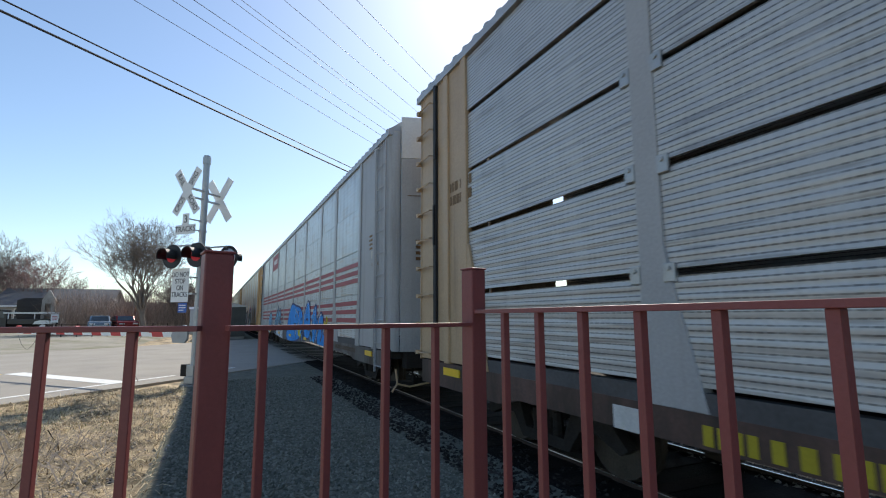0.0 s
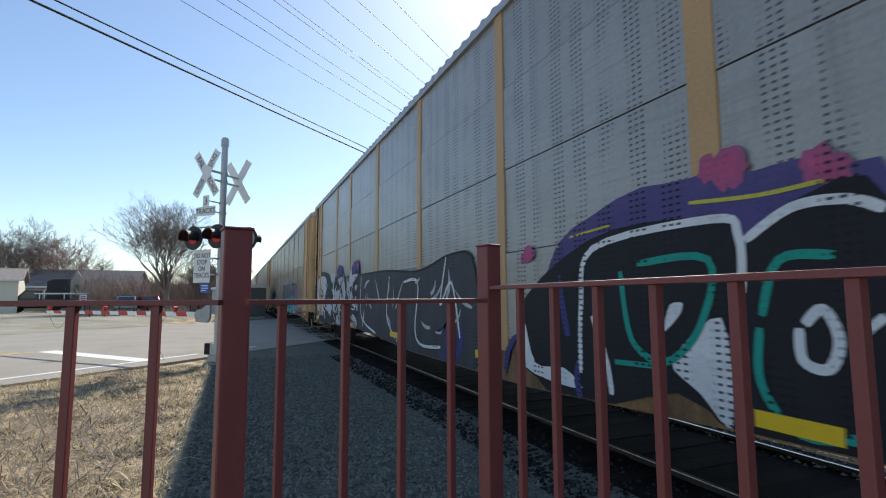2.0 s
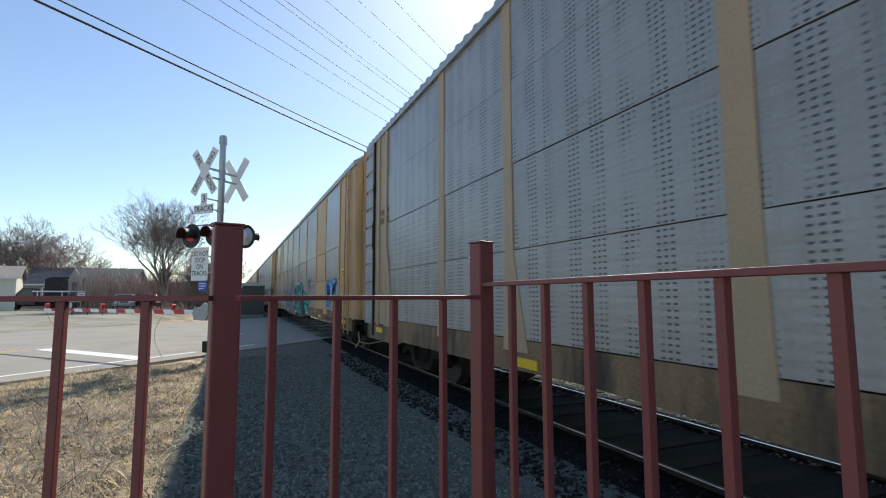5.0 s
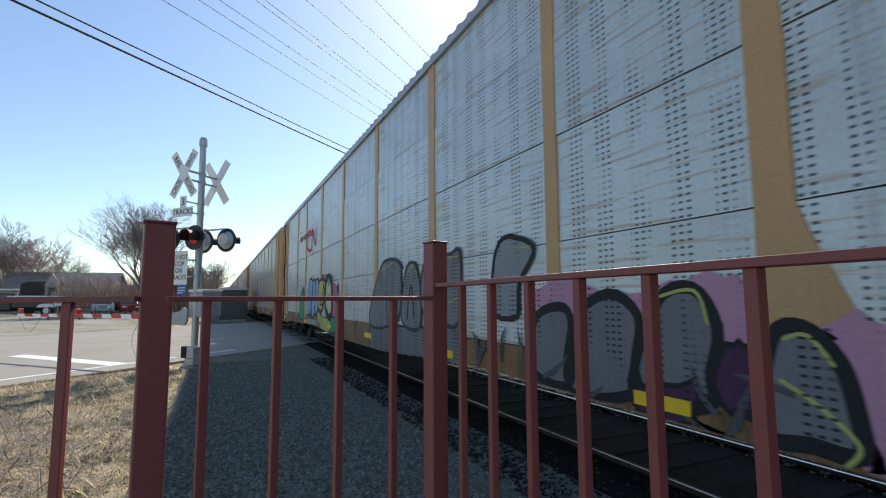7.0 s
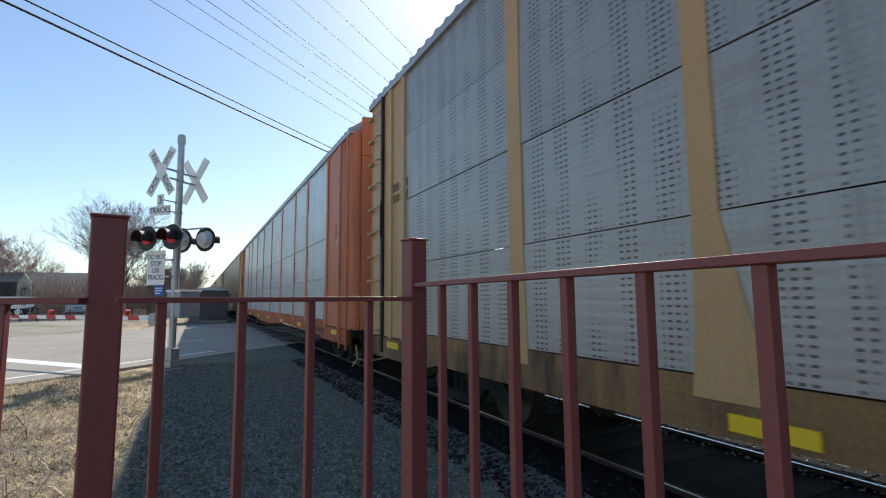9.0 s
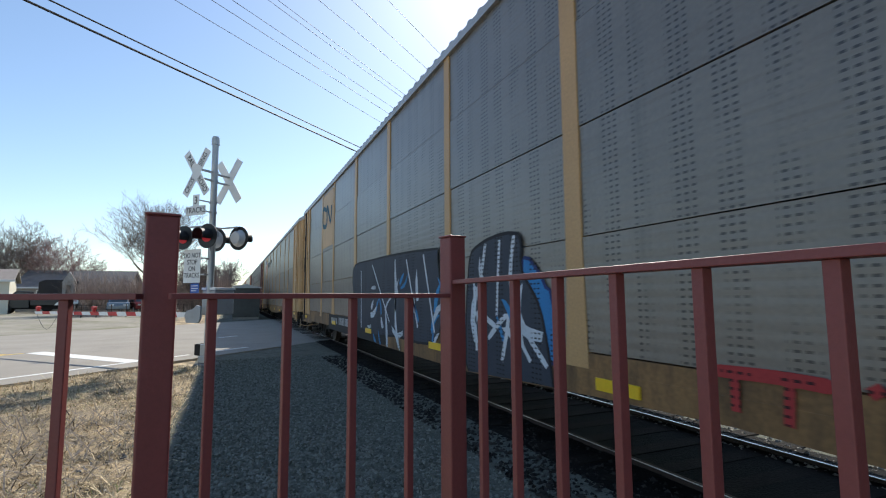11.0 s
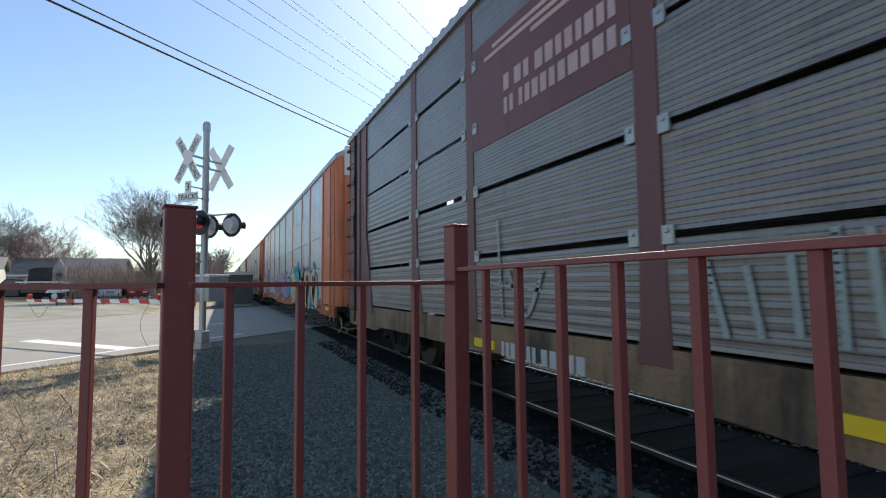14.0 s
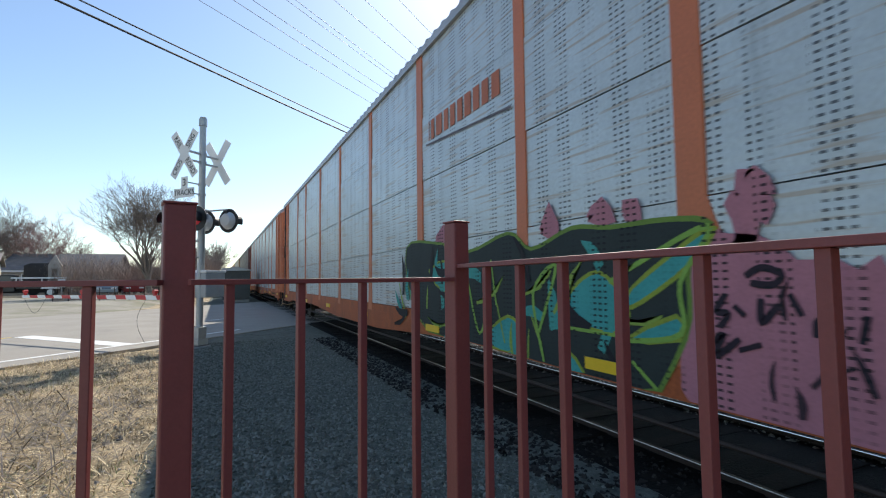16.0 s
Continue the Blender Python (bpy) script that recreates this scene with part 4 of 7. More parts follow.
# rack colours with grime, also dimmed for the weak light low on the cars
SILL = {M_YEL: sill_paint("grimy_dimmed_yellow_sill", (0.25, 0.135, 0.05), 0.55), M_TAN: sill_paint("grimy_dimmed_tan_sill", (0.25, 0.155, 0.08), 0.55), M_ORG: sill_paint("grimy_dimmed_orange_sill", (0.40, 0.09, 0.02), 0.25),
        M_BRN: sill_paint("grimy_dimmed_brown_sill", (0.10, 0.055, 0.045)), M_GRY: sill_paint("grimy_dimmed_grey_sill", (0.13, 0.125, 0.12))}
M_RED = mat("stripe_red", (0.30, 0.035, 0.05), 0.5, 0, 0.2, 1.2, 40, 0.04, (0.14, 0.04, 0.04), 0.15)
M_LEDGE = mat("grimy_ledge", (0.085, 0.085, 0.088), 0.7, 0.2, 0.25, 1.5, 30, 0.1, (0.05, 0.045, 0.04), 0.3)
M_CAPW = mat("white_end_cap", (0.62, 0.63, 0.62), 0.5, 0, 0.12, 1.5, 30, 0.03, (0.4, 0.38, 0.35), 0.2)
M_GASKET = mat("black_gasket", (0.012, 0.012, 0.013), 0.7, 0, 0.2, 5, 40, 0.1)
S_LIGHT = screen_mat("screen_blue_grey", (0.52, 0.58, 0.59), (0.40, 0.275, 0.15), 0.62)
S_MID = screen_mat("screen_grey", (0.335, 0.325, 0.305), (0.25, 0.20, 0.15), 0.3)
S_DARK = screen_mat("screen_dark_grey", (0.185, 0.168, 0.146), (0.15, 0.115, 0.085), 0.3)
S_RIB = screen_mat("screen_ribbed", (0.45, 0.455, 0.45), (0.13, 0.11, 0.09), 0.45, group=0.06, ribbed=0.25)
S_RIBD = screen_mat("screen_ribbed_dark", (0.225, 0.205, 0.185), (0.10, 0.07, 0.055), 0.4, group=0.06, ribbed=0.22)

INK = {}


def ink(col, slots=False):
    key = tuple(round(c, 3) for c in col) + (slots,)
    rough = 0.62
    if key not in INK:
        INK[key] = mat("spray_paint", col, rough, 0, 0.16, 2.5, 50, 0.03, tuple(c * 0.6 for c in col), 0.2, spec=0.22)
        if slots:
            add_slots(INK[key])
    return INK[key]


MESH = {}


def shared(key, make):
    if key not in MESH:
        MESH[key] = make()
    return MESH[key]


def arc_door(x0, x1, bulge, th, z0, z1, n=7):
    """A door leaf that bows forward across the car."""
    def f(x):
        a = min(1.0, abs(x) / HALF)
        return -bulge * (1 - a ** 2.6)
    xs = [x0 + (x1 - x0) * i / n for i in range(n + 1)]
    return Geo().prism([(x, f(x)) for x in xs] + [(x, f(x) + th) for x in reversed(xs)], "z", z0, z1)


def roof_profile(x):
    a = (x + HALF) / (2 * HALF)
    return Z_EAVE + (Z_TOP - Z_EAVE) * max(0.0, math.sin(math.pi * a)) ** 0.55


def roof_geo():
    g = Geo()
    pts = [(-HALF - 0.03, Z_EAVE - 0.12), (-HALF - 0.03, Z_EAVE - 0.01)]
    pts += [(-HALF + 2 * HALF * i / 14, roof_profile(-HALF + 2 * HALF * i / 14)) for i in range(15)]
    pts += [(HALF + 0.03, Z_EAVE - 0.01), (HALF + 0.03, Z_EAVE - 0.12)]
    g.prism(pts, "y", 0.05, BODY - 0.05)
    for i in range(92):          # corrugation ribs
        y = 0.25 + i * (BODY - 0.5) / 91
        prev = None
        for j in range(9):
            x = -HALF - 0.02 + (2 * HALF + 0.04) * j / 8
            z = roof_profile(max(-HALF, min(HALF, x))) + 0.004
            if prev:
                (xa, za) = prev
                g.add([(xa, y - 0.06, za), (x, y - 0.06, z), (x, y + 0.06, z), (xa, y + 0.06, za),
                       (xa, y - 0.03, za + 0.035), (x, y - 0.03, z + 0.035), (x, y + 0.03, z + 0.035), (xa, y + 0.03, za + 0.035)],
                      [(4, 5, 6, 7), (0, 1, 5, 4), (2, 3, 7, 6), (0, 4, 7, 3), (1, 2, 6, 5)])
            prev = (x, z)
    return g


def post_geo(flare, w):
    """Side post whose foot spreads towards the front of the car."""
    z0 = Z_SCR - 0.14
    poly = [(-w - flare, z0), (w + 0.06, z0), (w + 0.02, z0 + 0.3), (w, Z_SCR + 0.9), (w, Z_EAVE - 0.1), (-w, Z_EAVE - 0.1),
            (-w, Z_SCR + 1.02), (-w - flare * 0.12, Z_SCR + 0.85), (-w - flare * 0.85, Z_SCR + 0.03)]
    return Geo().prism(poly, "x", 0.0, 0.09)


def bogie_geo():
    g = Geo()
    for x in (-0.98, 0.98):
        g.prism([(-1.25, 0.36), (-1.0, 0.60), (-0.5, 0.62), (-0.35, 0.28), (0.35, 0.28), (0.5, 0.62), (1.0, 0.60), (1.25, 0.36),
                 (1.15, 0.30), (0.85, 0.42), (0.6, 0.40), (0.42, 0.16), (-0.42, 0.16), (-0.6, 0.40), (-0.85, 0.42), (-1.15, 0.30)], "x", x - 0.06, x + 0.06)
        for y in (-0.18, 0, 0.18):
            g.tube((x, y, 0.28), (x, y, 0.52), 0.06, n=8)
    g.box(-1.0, 1.0, -0.2, 0.2, 0.45, 0.62)
    return g


def bars(car, x, y0, y1, z0, rows, h, gap, material, name="stencil", seed=0, fill=0.7):
    """Unreadable stencilled lines as plain bars."""
    rng = random.Random(seed)
    g = Geo()
    for r in range(rows):
        y = y0
        z = z0 - r * (h + gap)
        while y < y1:
            w = rng.uniform(0.35, 0.75) * h
            g.box(x - 0.003, x, y, min(y1, y + w), z, z + h)
            y += w + h * rng.choice((0.22, 0.22, 0.25, 0.6))
    tagged(part(name, g, material, car), kind="stuff")


def blob(rng, cy, cz, ry, rz, n, jag, soft):
    """A letter-like outline round a centre."""
    pts = []
    off = rng.uniform(0, 6.28)
    for i in range(n):
        a = off + 2 * math.pi * i / n
        k = 1.0 - jag * rng.random()
        pts.append([cy + ry * k * math.cos(a), cz + rz * k * math.sin(a) * 1.15])
    if soft:
        out = []
        for i in range(n):
            p0, p1, p2, p3 = (pts[(i + d) % n] for d in (-1, 0, 1, 2))
            for t in (0.0, 0.25, 0.5, 0.75):
                out.append([0.5 * (2 * b + (c - a) * t + (2 * a - 5 * b + 4 * c - d) * t * t + (3 * b - a - 3 * c + d) * t ** 3)
                            for a, b, c, d in zip(p0, p1, p2, p3)])
        pts = out
    return pts


def clip_z(pts, z0, z1):
    return [(y, min(z1, max(z0, sill_z(y) + 0.01, z))) for y, z in pts]


def sheet(polys, x):
    g = Geo()
    for p in polys:
        o = len(p)
        c = (x, sum(q[0] for q in p) / o, sum(q[1] for q in p) / o)
        g.add([(x, q[0], q[1]) for q in p] + [c], [(i, (i + 1) % o, o) for i in range(o)])
    return g


def grow(pts, d):
    cy, cz = sum(p[0] for p in pts) / len(pts), sum(p[1] for p in pts) / len(pts)
    out = []
    for y, z in pts:
        l = math.hypot(y - cy, z - cz) or 1
        out.append((y + (y - cy) / l * d, z + (z - cz) / l * d))
    return out


def bar_poly(rng, cy, cz, a, ln, wd):
    """A bent stroke that tapers to one end."""
    c, s = math.cos(a), math.sin(a)
    bend = rng.uniform(-0.18, 0.18) * ln
    pts = []
    for u, v in ((-0.5, -1.0), (-0.15, -1.15), (0.2, -0.9), (0.5, -0.3), (0.56, 0.1), (0.25, 0.9), (-0.1, 1.1), (-0.5, 0.8)):
        uu, vv = u * ln, v * wd + bend * (1 - 4 * u * u)
        pts.append((cy + c * uu - s * vv, cz + s * uu + c * vv))
    return pts


def mist(car, y0, y1, z0, z1, n, col, seed, r):
    """Overlapping puffs of thin spray."""
    rng = random.Random(seed)
    puffs = []
    for i in range(n):
        cy, cz = rng.uniform(y0, y1), z0 + (z1 - z0) * rng.random() ** 0.8
        k = rng.uniform(0.45, 1.0) * r
        puffs.append(clip_z(blob(rng, cy, cz, k * 1.2, k * 0.8, 7, 0.3, True), z0, min(z1 + 0.25, Z_EAVE - 0.2)))
    tagged(part("spray_cloud", sheet(puffs, -HALF - 0.003), ink(col, True), car), kind="stuff")


def graffiti(car, y0, y1, z0, z1, letters, cols, seed, soft=True, back=None, scrawl=0):
    """Sprayed letters: background cloud, outline, fill, inner strokes. cols: fill, second fill, outline, highlight."""
    rng = random.Random(seed)
    x = -HALF - 0.004
    top = min(z1 + 0.22, Z_EAVE - 0.2)
    if back is not None:
        mist(car, y0 - 0.2, y1 + 0.2, z0, z1 + 0.1, letters * 9, back, seed + 3, 0.32)
    w = (y1 - y0) / letters
    for i in range(letters):
        cy = y0 + w * (i + 0.5) + rng.uniform(-0.08, 0.08) * w
        cz = (z0 + z1) / 2 + rng.uniform(-0.05, 0.05)
        hh = (z1 - z0) / 2
        if soft:
            shapes = [blob(rng, cy + o * w * 0.22, cz + rng.uniform(-0.25, 0.25) * hh, w * rng.uniform(0.32, 0.5), hh * rng.uniform(0.65, 1.0), 8, 0.38, True) for o in (-1, 0, 1)]
        else:
            shapes = []
            for k in range(5):
                shapes.append(bar_poly(rng, cy + rng.uniform(-0.3, 0.3) * w, cz + rng.uniform(-0.45, 0.45) * hh,
                                       rng.choice((0.1, 0.7, 1.3, 1.57, 1.9, 2.5)) + rng.uniform(-0.2, 0.2), rng.uniform(0.8, 1.5) * hh, rng.uniform(0.10, 0.2) * (0.6 + hh * 0.5)))
        dx = 0.0004 * i
        part("letter_outline", sheet([clip_z(grow(p, 0.06), z0 - 0.05, top) for p in shapes], x - 0.002 - dx), ink(cols[2], True), car)
        fill = cols[0] if i % 2 == 0 or rng.random() < 0.4 else cols[1]
        part("letter_fill", sheet([clip_z(p, z0, top) for p in shapes], x - 0.0022 - dx), ink(fill, True), car)
        inner, hi = [], []
        if soft:
            inner.append(clip_z(blob(rng, cy + rng.uniform(-0.1, 0.1) * w, cz + rng.uniform(0.1, 0.4) * hh, w * 0.10, hh * 0.16, 7, 0.3, True), z0, top))
            inner.append(clip_z(bar_poly(rng, cy, cz - 0.35 * hh, 1.57 + rng.uniform(-0.3, 0.3), hh * 0.7, 0.03), z0, top))
        for k in range(4 if soft else 6):
            p = bar_poly(rng, cy + rng.uniform(-0.36, 0.36) * w, cz + rng.uniform(-0.6, 0.6) * hh, rng.choice((0.3, 1.2, 1.57, 2.0, 2.7)) + rng.uniform(-0.25, 0.25),
                         rng.uniform(0.3, 0.8) * hh, rng.uniform(0.012, 0.035))
            (hi if k % 3 else inner).append(clip_z(p, z0, top))
        tagged(part("letter_strokes", sheet(inner, x - 0.0024 - dx), ink(cols[2], True), car), kind="stuff")
        tagged(part("letter_highlight", sheet(hi, x - 0.0026 - dx), ink(cols[3], True), car), kind="stuff")
    if scrawl:
        tag_lines(car, y0, y1, z1, scrawl, cols[2], seed + 9)


def curve(pts, closed, steps=4):
    """A smooth line through the points."""
    n, line = len(pts), []
    for i in range(n if closed else n - 1):
        q = [pts[(i + d) % n] if closed else pts[max(0, min(n - 1, i + d))] for d in (-1, 0, 1, 2)]
        for j in range(steps):
            t = j / steps
            line.append([0.5 * (2 * b + (c - a) * t + (2 * a - 5 * b + 4 * c - d) * t * t + (3 * b - a - 3 * c + d) * t ** 3) for a, b, c, d in zip(*q)])
    return line if closed else line + [list(pts[-1])]


def on_side(y, z):
    """Keeps a painted point on the side of the car."""
    return (min(BODY - 0.3, max(0.3, y)), min(Z_EAVE - 0.2, max(z, sill_z(y) + 0.012)))


def band(g, x, line, wd):
    """A painted stroke of even width with blunt ends."""
    m, vs = len(line), []
    for i, (y, z) in enumerate(line):
        (y0, z0), (y1, z1) = line[max(0, i - 1)], line[min(m - 1, i + 1)]
        l = math.hypot(y1 - y0, z1 - z0) or 1
        k = wd * (0.75 if i in (0, m - 1) else 1.0)
        for sg in (-1, 1):
            vs.append((x, *on_side(y - sg * (z1 - z0) / l * k, z + sg * (y1 - y0) / l * k)))
    g.add(vs, [(2 * i, 2 * i + 1, 2 * i + 3, 2 * i + 2) for i in range(m - 1)])


def bubbles(car, shapes, fill, outline, edge, layer, ragged):
    """Filled painted shapes, each with an outline; a ragged one has the soft broken edge of thin spray."""
    rng = random.Random(len(shapes) * 31 + layer)
    x = -HALF - 0.004 - 0.0014 * layer
    for i, pts in enumerate(shapes):
        if len(pts) > 7:          # a large mass runs down over the sill
            pts = [(y, 0.4 if z < 0.88 else z) for y, z in pts]
        line = curve(pts, True, 4 if len(pts) > 3 else 2)
        if ragged:
            line = [(y + rng.gauss(0, 0.05) * ragged, z + rng.gauss(0, 0.07) * ragged) for y, z in line]
        flat = [Vector((0, *on_side(y, z))) for y, z in line]
        g = Geo().add([(x, p.y, p.z) for p in flat], tessellate_polygon([flat]))
        part("letter_fill", g, ink(fill, True), car)
        if edge:
            g = Geo()
            band(g, x - 0.0007, line + [line[0]], edge)
            part("letter_outline", g, ink(outline, True), car)


def strokes(car, lines, fill, outline, wd, rim, layer):
    """Sprayed strokes, with a darker rim where they have one."""
    x = -HALF - 0.0046 - 0.0014 * layer
    for i, pts in enumerate(lines):
        line = curve(pts, False, 5) if len(pts) > 2 else [list(p) for p in pts]
        if rim:
            g = Geo()
            band(g, x, line, wd + rim)
            part("letter_outline", g, ink(outline, True), car)
        g = Geo()
        band(g, x - 0.0006 - 0.0001 * (i % 4), line, wd)
        part("letter_stroke", g, ink(fill, True), car)


def shards(car, y0, y1, z0, z1, n, col, layer, seed, ln=0.5, wd=0.05):
    """Tapered splinters of colour inside a sprayed piece."""
    rng = random.Random(seed)
    x = -HALF - 0.0052 - 0.0014 * layer
    for i in range(n):
        a = rng.choice((0.2, 0.9, 1.4, 1.8, 2.5)) + rng.uniform(-0.3, 0.3)
        p = bar_poly(rng, rng.uniform(y0, y1), rng.uniform(z0, z1), a, ln * rng.uniform(0.5, 1.4), wd * rng.uniform(0.5, 1.3))
        part("letter_shard", sheet([[on_side(*q) for q in p]], x - 0.0001 * (i % 5)), ink(col, True), car)


def side_text(car, words, y, z, size, col, x):
    """Lettering on the near side of a car, read from the railing."""
    m = Matrix(((0, 0, -1, x), (-1, 0, 0, y), (0, 1, 0, z), (0, 0, 0, 1)))
    return text_geo(words, size, "lettering", ink(col), car, m)


def tag_lines(car, y0, y1, z, count, col, seed, amp=0.35, wd=0.022):
    """Loose sprayed line loops."""
    rng = random.Random(seed)
    x = -HALF - 0.0125
    g = Geo()
    for c in range(count):
        y, zz = y0 + (y1 - y0) * rng.random(), z + rng.uniform(-0.5, 0.3)
        a = rng.uniform(0, 6.28)
        for s in range(rng.randint(9, 18)):
            a += rng.uniform(-1.1, 1.1)
            l = rng.uniform(0.06, 0.16)
            ny, nz = y + math.cos(a) * l, zz + math.sin(a) * l
            if abs(nz - z) > amp * 2 or nz < sill_z(ny) + 0.03 or not 0.3 < ny < BODY - 0.3:
                a += math.pi
                continue
            py, pz = -math.sin(a) * wd, math.cos(a) * wd
            g.add([(x, y - py, zz - pz), (x, ny - py, nz - pz), (x, ny + py, nz + pz), (x, y + py, zz + pz)], [(0, 1, 2, 3)])
            y, zz = ny, nz
    tagged(part("graffiti_tag", g, ink(col, True), car), kind="stuff")


def autorack(k, label, paint, screen, sill, post=None, cap=None, solid=(), stripes=False, rows=4, gap=0.006):
    """One covered car carrier; local y runs back from the front face, the near side is at local x = -HALF."""
    car = thing("autorack_car", label, "freight car", "cars of the train")
    post = post or paint
    edges = [END_P + 0.1] + list(POSTS) + [BODY - END_R - 0.1]
    rh = (Z_EAVE - 0.12 - Z_SCR) / rows
    for b in range(len(edges) - 1):
        w = edges[b + 1] - edges[b]
        for r in range(rows):
            pm = shared(("panel", round(w, 2), rows), lambda: Geo().box(0, 0.03, 0.006, w - 0.006, gap, rh - gap).mesh("side_panel", S_MID))
            part("side_panel", pm, paint if b in solid else screen, car,
                 loc=(-HALF + 0.012 + (0.008 if r % 2 else 0), edges[b], Z_SCR + r * rh))
    for i, y in enumerate(POSTS):
        fl = 0.48 if i == 0 else (0.28 if i == (7 if gap > 0.01 else 6) else 0.04)
        wd = 0.115 if i in (0, 2, 5, 7) else 0.095
        pg = shared(("post", fl, wd), lambda: post_geo(fl, wd).mesh("side_post", M_YEL, bevel=0.006))
        part("side_post", pg, post, car, loc=(-HALF, y, 0))

    if gap > 0.01:          # clips that hold the ribbed panels across their gaps
        cl = shared("clip", lambda: Geo().box(-0.015, 0.012, -0.05, 0.05, -0.07, 0.07).tube((-0.03, 0, 0.03), (0.0, 0, 0.03), 0.02, n=8).mesh("clip", M_GALV, bevel=0.006))
        for y in POSTS:
            for r in range(1, rows):
                for dy in (-0.16, 0.16):
                    part("clip", cl, M_GALV, car, loc=(-HALF + 0.004, y + dy, Z_SCR + r * rh))

    # end panels, trims, ladders
    ep = shared("endp", lambda: Geo().box(0.012, 0.06, 0.16, END_P, Z_SILL1 + 0.02, Z_EAVE - 0.1).mesh("end_panel", M_YEL))
    part("end_panel", ep, paint, car, loc=(-HALF, 0, 0))
    epr = shared("endpr", lambda: Geo().box(0.012, 0.06, 0, END_R - 0.16, Z_SILL1 + 0.02, Z_EAVE - 0.1).mesh("end_panel", M_YEL))
    part("end_panel", epr, paint, car, loc=(-HALF, BODY - END_R, 0))
    for y, sg, wd in ((END_P + 0.10, 1, 0.55), (BODY - END_R - 0.10, -1, 1.4)):
        gs = shared(("gusset", sg), lambda: Geo().prism([(0, Z_SILL1), (0.36 * wd * sg, Z_SILL1), (0.32 * wd * sg, Z_SILL1 + 0.2), (0.04 * wd * sg, Z_SILL1 + 1.55), (0, Z_SILL1 + 1.6)], "x", -0.012, 0.02).mesh("end_gusset", M_YEL))
        part("end_gusset", gs, paint, car, loc=(-HALF, y, 0))
    tr = shared("trim", lambda: Geo().box(-0.02, 0.07, -0.075, 0.075, Z_SILL1, Z_EAVE - 0.1).mesh("end_post", M_YEL, bevel=0.012))
    for y in (END_P + 0.04, BODY - END_R - 0.04, 1.02, BODY - 1.15):
        part("end_post", tr, paint, car, loc=(-HALF, y, 0))

    def corner():
        n = 6
        pts = [(-HALF + 0.20 - 0.20 * math.cos(a), 0.20 - 0.20 * math.sin(a)) for a in [math.pi / 2 * i / n for i in range(n + 1)]]
        ins = [(-HALF + 0.20 - 0.14 * math.cos(a), 0.20 - 0.14 * math.sin(a)) for a in [math.pi / 2 * i / n for i in range(n + 1)]]
        return Geo().prism(pts + ins[::-1], "z", Z_SILL1, Z_EAVE - 0.05).mesh("corner_post", M_YEL, smooth=False)
    cm = shared("corner", corner)
    part("corner_post", cm, paint, car)
    for sx, y, rz in ((1, BODY, 0), ):
        o = part("corner_post", cm, paint, car, loc=(0, BODY, 0))
        o.scale = (1, -1, 1)

    def ladder():
        g = Geo().box(-0.045, -0.015, -0.30, -0.26, Z_SILL0 - 0.1, Z_EAVE - 0.15).box(-0.045, -0.015, 0.26, 0.30, Z_SILL0 - 0.1, Z_EAVE - 0.15)
        for i in range(11):
            z = Z_SILL0 + 0.02 + i * 0.44
            g.tube((-0.035, -0.26, z), (-0.035, 0.26, z), 0.012, n=6)
        return g.mesh("ladder", M_YEL)
    part("ladder", shared("ladder", ladder), paint, car, loc=(-HALF, 0.9 if k == 5 else 0.50, 0))
    if k == 4:
        part("rear_corner_panel", Geo().box(-0.024, 0.02, BODY - 0.72, BODY - 0.05, Z_SILL1, Z_EAVE - 0.12), M_GRY, car, "grey repainted corner panel", loc=(-HALF, 0, 0))

    gi = shared("grab", lambda: Geo().path([(0.02, -0.24, 0), (-0.06, -0.24, 0), (-0.06, 0.24, 0), (0.02, 0.24, 0)], 0.012, 6).box(-0.07, 0.0, 0.2, 0.28, -0.03, 0.03).mesh("grab_iron", M_YEL))
    for i in range(10):
        part("grab_iron", gi, paint, car, loc=(-HALF, BODY - 0.42, Z_SILL1 + 0.1 + i * 0.43))
    sl = shared("slot", lambda: Geo().box(-0.03, 0.03, -0.045, 0.045, Z_SILL1 - 0.25, Z_EAVE - 0.1).box(-0.05, -0.02, -0.02, 0.02, Z_SILL1 + 1.7, Z_SILL1 + 2.3)
                .box(-0.05, -0.02, -0.07, 0.0, Z_SILL1 + 3.0, Z_SILL1 + 3.2).mesh("door_gasket", M_GASKET))
    part("door_gasket", sl, M_GASKET, car, "black rubber door seal", loc=(-HALF, BODY - 0.78, 0))

    # far side, sill, deck
    part("far_side", shared("far", lambda: Geo().box(HALF - 0.06, HALF, 0.1, BODY - 0.1, Z_SILL1, Z_EAVE - 0.06).mesh("far_side", S_MID)), screen, car)
    part("ledge", shared("ledge", lambda: Geo().box(-HALF + 0.004, -HALF + 0.10, END_P, BODY - END_R, Z_SILL1, Z_SCR - 0.006).mesh("ledge", M_LEDGE)), M_LEDGE if sill in (M_GRY, M_BRN) else SILL[sill], car, "grimy ledge")

    def sill_geo():
        prof = SILL_LINE + [(BODY - 0.25, Z_SILL1), (0.25, Z_SILL1)]
        return Geo().prism(prof, "x", -HALF, -HALF + 0.1).prism(prof, "x", HALF - 0.1, HALF).mesh("side_sill", M_YEL)
    part("side_sill", shared("sill", sill_geo), SILL[sill], car)
    part("underframe", shared("deck", lambda: Geo().box(-HALF + 0.1, HALF - 0.1, 0.1, BODY - 0.1, 0.78, 0.90)
         .box(-0.32, 0.32, 0.0, BODY, 0.42, 0.78).mesh("underframe", M_DARK)), M_DARK, car, "grimy black underframe")
